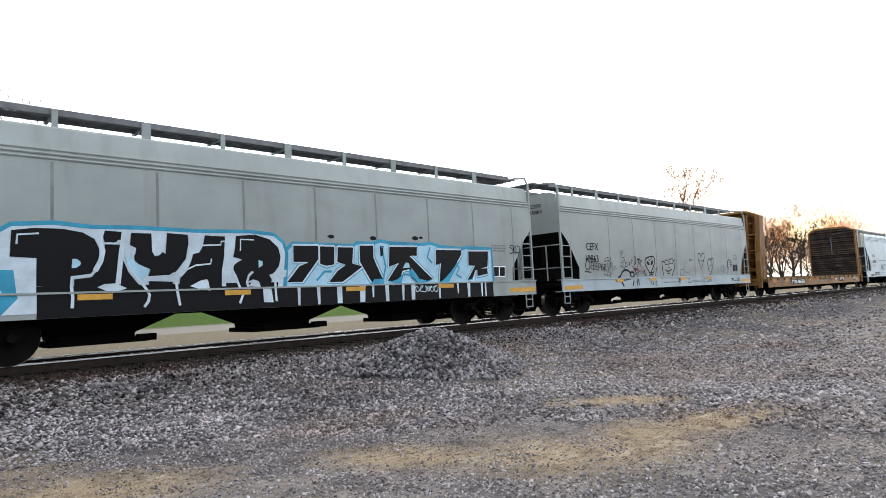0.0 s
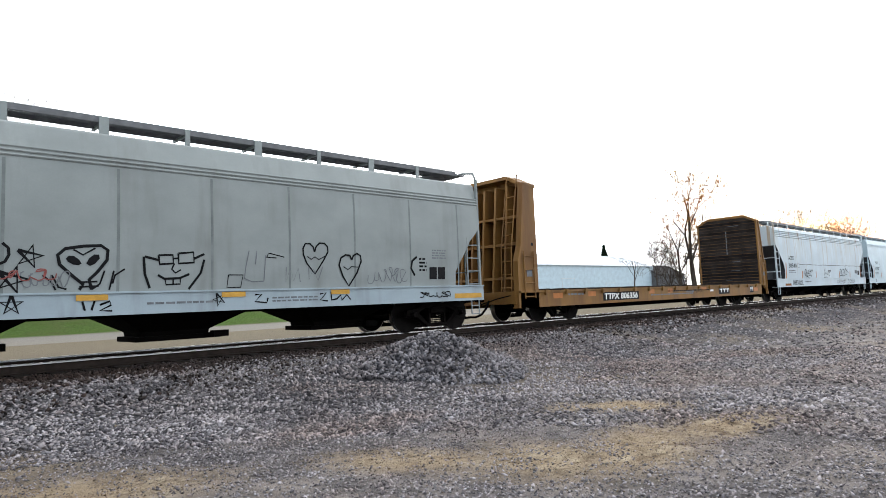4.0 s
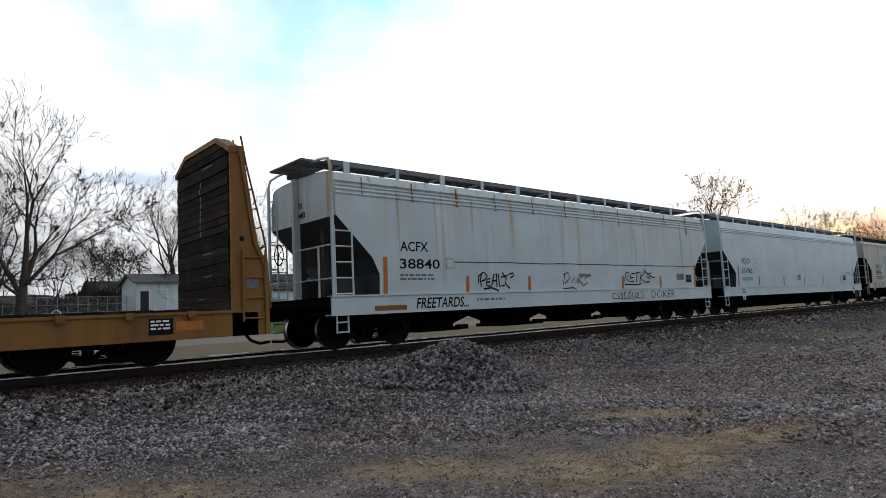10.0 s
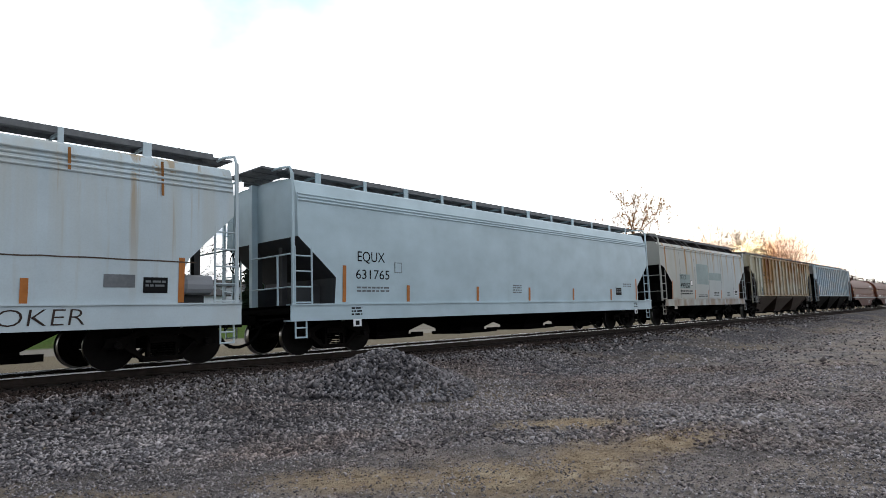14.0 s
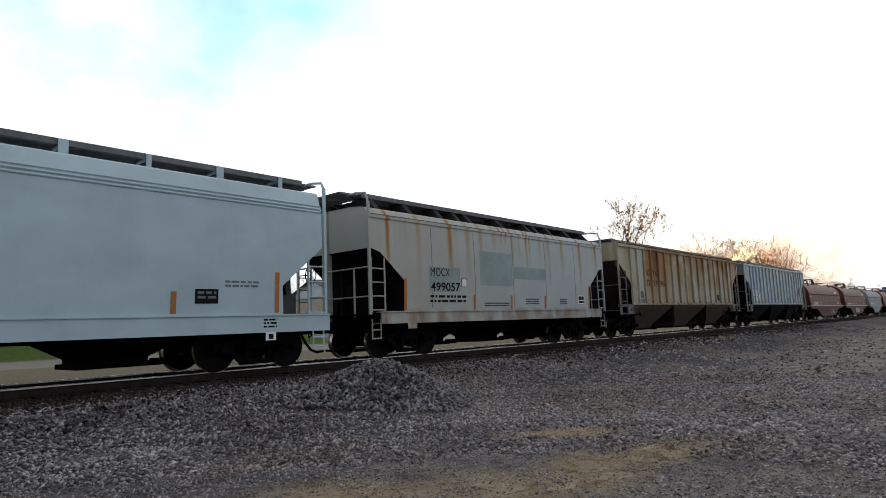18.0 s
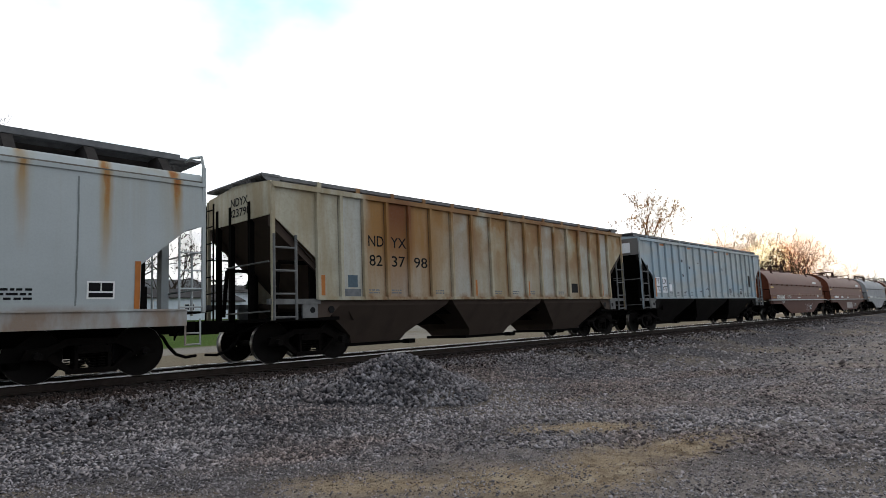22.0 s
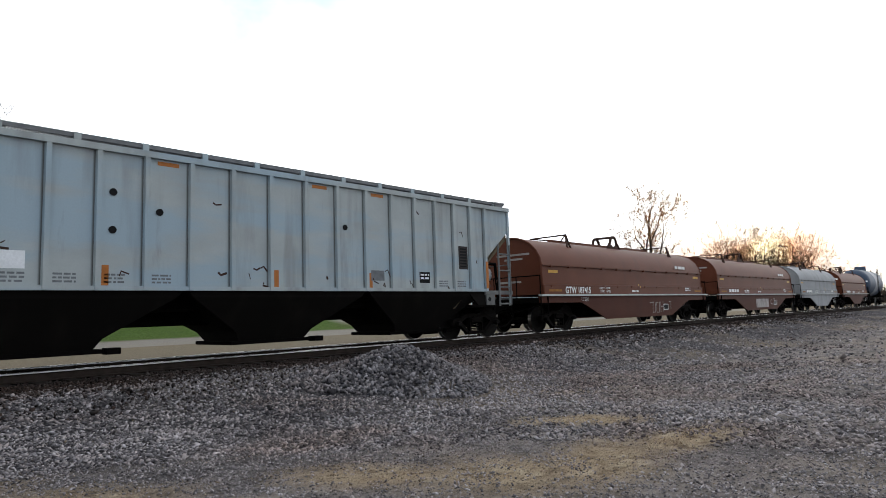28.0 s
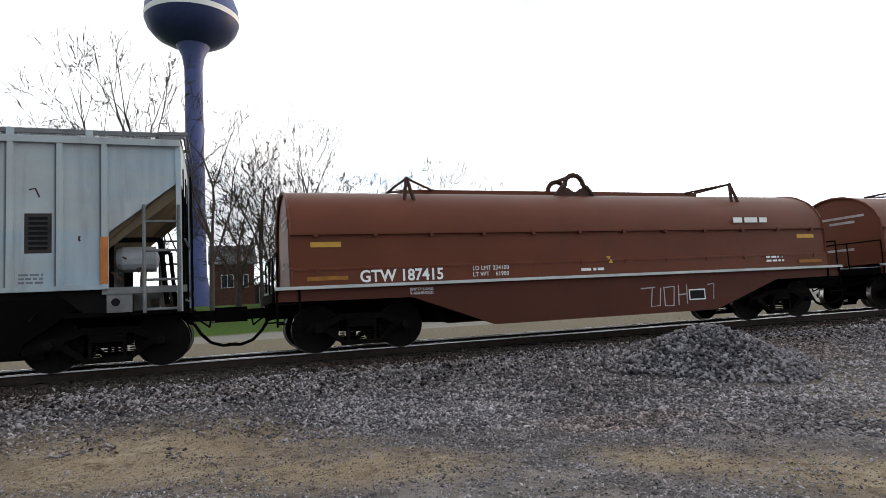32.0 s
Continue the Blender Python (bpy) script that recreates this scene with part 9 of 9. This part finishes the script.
def building(name, label, x0, x1, y0, y1, wall_h, roof_h, wall_mat, roof_mat, ridge="x", over=0.35, doors=(), windows=(), z=None):
    """A gabled building; doors and windows are (x, width, sill, height) on the side towards the track."""
    z = float(ground_z((x0 + x1) / 2, y0)) if z is None else z
    cx, cy = (x0 + x1) / 2, (y0 + y1) / 2
    b = empty(name, pose(cx, cy, z), label, "building")
    hx, hy = (x1 - x0) / 2, (y1 - y0) / 2
    t = 0.18
    bm = B()
    if ridge == "x":
        side = [(-hy, -0.6), (hy, -0.6), (hy, wall_h), (0, wall_h + roof_h), (-hy, wall_h)]
        for s in (-1, 1):
            w = B()
            prism(w, side, min(s * hx, s * (hx - t)), max(s * hx, s * (hx - t)), "x")
            part("wall", w, wall_mat, b)
            w = B()
            box(w, -hx + t + 0.003, hx - t - 0.003, min(s * hy, s * (hy - t)), max(s * hy, s * (hy - t)), -0.6, wall_h)
            part("wall", w, wall_mat, b)
            w = B()
            k = roof_h / hy
            prism(w, [(0, wall_h + roof_h + 0.02), (0, wall_h + roof_h + 0.16), (s * (hy + over), wall_h - over * k + 0.14), (s * (hy + over), wall_h - over * k)], -hx - over, hx + over, "x")
            part("roof", w, roof_mat, b)
    else:
        front = [(-hx, -0.6), (hx, -0.6), (hx, wall_h), (0, wall_h + roof_h), (-hx, wall_h)]
        for s in (-1, 1):
            w = B()
            prism(w, front, min(s * hy, s * (hy - t)), max(s * hy, s * (hy - t)))
            part("wall", w, wall_mat, b)
            w = B()
            box(w, min(s * hx, s * (hx - t)), max(s * hx, s * (hx - t)), -hy + t + 0.003, hy - t - 0.003, -0.6, wall_h)
            part("wall", w, wall_mat, b)
            w = B()
            k = roof_h / hx
            prism(w, [(0, wall_h + roof_h + 0.02), (0, wall_h + roof_h + 0.16), (s * (hx + over), wall_h - over * k + 0.14), (s * (hx + over), wall_h - over * k)], -hy - over, hy + over)
            part("roof", w, roof_mat, b)
    for x, w_, sill, ht, mt in doors:
        w = B()
        box(w, x - cx, x - cx + w_, -hy - 0.03, -hy + 0.02, sill, sill + ht)
        d = part("door", w, mt, b)
        w = B()
        for a, c, u, v in ((-0.09, 0, 0, ht + 0.09), (w_, w_ + 0.09, 0, ht + 0.09), (0, w_, ht, ht + 0.09)):
            box(w, x - cx + a, x - cx + c, -hy - 0.06, -hy + 0.01, sill + u, sill + v)
        part("frame", w, M_TRIM, d)
    for x, w_, sill, ht in windows:
        w = B()
        for a, c, u, v in ((-0.07, 0, -0.07, ht + 0.07), (w_, w_ + 0.07, -0.07, ht + 0.07), (0, w_, ht, ht + 0.07), (0, w_, -0.07, 0), (w_ / 2 - 0.03, w_ / 2 + 0.03, 0, ht)):
            box(w, x - cx + a, x - cx + c, -hy - 0.05, -hy + 0.01, sill + u, sill + v)
        win = part("window", w, M_TRIM, b)
        w = B()
        box(w, x - cx, x - cx + w_, -hy - 0.02, -hy + 0.01, sill, sill + ht)
        part("pane", w, M_GLASS, win)
    return b


def build_town():
    y = 66.0
    building("garden_shed", "small white shed with grey roof and two doors", 0.272 * y, 0.345 * y, y, y + 5, 3.0, 0.85, M_SIDING, M_ROOFGREY, "x", doors=((0.278 * y, 0.8, 0.1, 2.0, M_GLASS), (0.298 * y, 1.2, 0.1, 2.1, M_DOORBLUE)), z=2.0)
    building("garage", "white gabled garage with pale blue door", 0.38 * y, 0.492 * y, y, y + 5.5, 2.45, 0.95, M_SIDING, M_ROOFDARK, "x", doors=((0.400 * y, 1.3, 0.1, 2.0, M_DOORBLUE),), windows=((0.450 * y, 1.0, 1.1, 0.6),), z=2.0)
    building("low_shed", "long low white shed with dark roof", 0.496 * y, 0.558 * y, y + 1, y + 6, 2.1, 0.8, M_SIDING, M_ROOFDARK, "x", z=2.0)
    d = 84
    building("house", "single-storey white house with grey shingle roof", 0.37 * d, 0.49 * d, d, d + 9, 4.6, 1.5, M_SIDING, M_ROOFGREY, "x", windows=((0.38 * d, 1.4, 1.6, 1.2), (0.44 * d, 1.4, 1.6, 1.2)), z=2.0)
    d = 90
    building("house", "white house with dark shingle roof", 0.49 * d, 0.60 * d, d, d + 10, 4.6, 1.3, M_SIDING, M_ROOFDARK, "x", windows=((0.52 * d, 1.4, 1.6, 1.2),), z=2.0)
    d = 112
    building("house", "dark gabled house among trees", 0.42 * d, 0.50 * d, d, d + 10, 6.2, 2.9, M_BRICKRED, M_ROOFDARK, "z", windows=((0.44 * d, 1.2, 2.5, 1.4),))
    d = 128
    building("house", "dark low house beside the lawn", 0.09 * d, 0.165 * d, d, d + 10, 3.0, 1.8, M_BRICKRED, M_ROOFDARK, "x")
    building("house", "dark house past the lawn", 0.215 * 104, 0.29 * 104, 104, 112, 3.6, 2.0, M_BRICKRED, M_ROOFGREY, "x")
    d = 76
    building("house", "brick house with grey roof behind bare trees", -0.01 * d, 0.052 * d, d, d + 9, 5.0, 2.4, M_BRICKRED, M_ROOFGREY, "x", windows=((0.3, 1.3, 2.2, 1.4), (2.2, 1.0, 2.2, 1.4)))
    building("barn", "far building with red roof", 0.62 * 126, 0.80 * 126, 126, 138, 5.5, 3.4, M_SIDING, M_REDROOF, "x")
    y = 74.0
    building("workshop", "tan workshop with grey roof and overhead door", 0.815 * y, 1.155 * y, y, y + 14.5, 4.75, 3.0, M_TANWALL, M_ROOFGREY, "x", 0.7, doors=((0.885 * y, 3.9, 0.2, 3.3, M_TRIM), (1.09 * y, 0.9, 0.2, 2.2, M_TANWALL)))
    zw = float(ground_z(1.0 * y, y))
    w = B()
    prism(w, [(y + 0.3, zw + 4.75), (y + 14.2, zw + 4.75), (y + 7.25, zw + 7.6)], 0.815 * y - 0.03, 0.815 * y - 0.004, "x")
    tagged(part("gable_panel", w, M_SIDING, None), "white clad gable panel of the workshop", "cladding")
    w = B()
    box(w, 1.015 * y, 1.015 * y + 1.3, y - 0.06, y - 0.01, zw + 2.4, zw + 3.2)
    sign = part("sign", w, M_INK, None)
    tagged(sign, "small dark sign with white bars on the workshop wall", "sign")
    bars_ob = B()
    for k in range(2):
        box(bars_ob, 1.015 * y + 0.15, 1.015 * y + 1.15, y - 0.072, y - 0.06, zw + 2.5 + 0.34 * k, zw + 2.65 + 0.34 * k)
    part("sign_print", bars_ob, M_WHITE, sign)
    w = B()
    box(w, 1.118 * y, 1.118 * y + 0.3, y - 0.3, y - 0.01, zw + 3.5, zw + 3.75)
    tagged(part("wall_lamp", w, M_GREYPAINT, None), "small grey lamp on the workshop wall", "lamp")
    y = 80.0
    building("steel_shed", "long pale blue steel shed with low roof", 0.86 * y + 22, 1.885 * y, y, y + 20, 7.3, 3.2, M_BLUESIDING, M_STEELROOF, "x", 0.3, doors=((1.385 * y, 4.6, 0.2, 4.2, M_BLUESIDING), (1.60 * y, 3.8, 0.2, 3.0, M_BLUESIDING)))
    building("grey_shed", "small dark shed behind bare trees", 1.97 * 76, 2.16 * 76, 78, 88, 5.2, 2.6, M_ROOFGREY, M_ROOFDARK, "x")
    # things on the lawn
    bm = B()
    lathe(bm, [(0.28, -0.04), (0.36, 0), (0.28, 0.04)], 16, (0.17 * 63, 63, float(ground_z(10.7, 63)) + 0.36), "y")
    tagged(new("hoop", mesh_of("hoop", bm, M_TRIM)), "white hoop lying on the lawn", "toy")
    # chain-link fence by the lawn
    fence = empty("fence", pose(0, 68, float(ground_z(8, 68))), "grey chain-link fence with thin posts", "fence")
    for i in range(17):
        part("post", tube(B(), (4 + i * 0.85, 0, -0.2), (4 + i * 0.85, 0, 1.7), 0.035, 6), M_GREYPAINT, fence)
    bm = B()
    for v in (0.15, 0.9, 1.65):
        tube(bm, (4, 0, v), (17.6, 0, v), 0.025, 5)
    part("rail", bm, M_GREYPAINT, fence)
    bm = B()
    for i in range(150):
        x = 4 + i * 0.09
        tube(bm, (x, 0, 0.1), (x + 0.35, 0, 1.65), 0.006, 3)
        tube(bm, (x + 0.35, 0, 0.1), (x, 0, 1.65), 0.006, 3)
    part("wire_mesh", bm, M_GREYPAINT, fence)
    # water tower
    d = 95.0
    z = float(ground_z(-3, d))
    tower = empty("water_tower", pose(-0.030 * d, d, z), "tall water tower with dark blue shaft and banded bowl", "water tower")
    sh = 1.28
    bm = B()
    lathe(bm, [(sh * 1.6, -0.5), (sh * 1.35, 2.5), (sh * 1.02, 5), (sh, 30), (sh, 35.2), (sh * 1.25, 37.2), (sh * 1.8, 38.7)], 32)
    part("shaft", bm, M_TOWERBLUE, tower, smooth=True)
    bm = B()
    lathe(bm, [(sh * 1.8, 38.7), (3.6, 39.2), (5.2, 40.1), (6.2, 41.3), (6.55, 42.3)], 40)
    part("bowl", bm, M_TOWERDARK, tower, smooth=True)
    bm = B()
    lathe(bm, [(6.58, 42.3), (6.62, 42.7), (6.62, 43.1)], 40)
    part("band", bm, M_TRIM, tower, "white painted band", smooth=True)
    bm = B()
    lathe(bm, [(6.6, 43.1), (6.5, 44.4), (5.8, 46.4), (4.2, 48.2), (2.0, 49.2), (0.0, 49.5)], 40)
    part("cap", bm, M_TOWERBLUE, tower, smooth=True)
    bm = B()
    lathe(bm, [(sh * 1.03, 35.9), (sh * 1.12, 36.0), (sh * 1.03, 36.15)], 32)
    part("ring", bm, M_TOWERDARK, tower)
    # utility poles
    for x, yy, ht in ((0.49 * 110, 110, 9.5), (1.0 * 125, 125, 10), (2.3 * 60, 62, 9), (250, 48, 9)):
        p = empty("utility_pole", pose(x, yy, float(ground_z(x, yy))), "weathered wooden utility pole with one crossarm", "pole")
        part("pole", tube(B(), (0, 0, -0.3), (0, 0, ht), 0.14, 8, 0.09), M_BARK, p)
        part("crossarm", box(B(), -1.1, 1.1, -0.06, 0.06, ht - 0.7, ht - 0.55), M_BARK, p)


M_TOWERBLUE = paint("tower_blue", (0.065, 0.085, 0.21), 0.5, grime=0.2)
M_TOWERDARK = paint("tower_dark_blue", (0.03, 0.04, 0.11), 0.5, grime=0.2)

build_ground()
build_track()
build_town()
build_trees()
build_gravel()


# ---- what moves
def motions():
    rows_t = [i * 0.5 for i in range(65)]
    for car, x in CARS:
        walk(car, [(t, pose(x - gone(t), TRACK_Y, 0)) for t in rows_t])
    spin_t = [i * 0.1 for i in range(321)]
    for ws in WHEELSETS:
        x, y, z = ws.location
        walk(ws, [(t, pose(x, y, z, 0, -math.degrees(gone(t) / WHEEL_R), 0)) for t in spin_t])


motions()
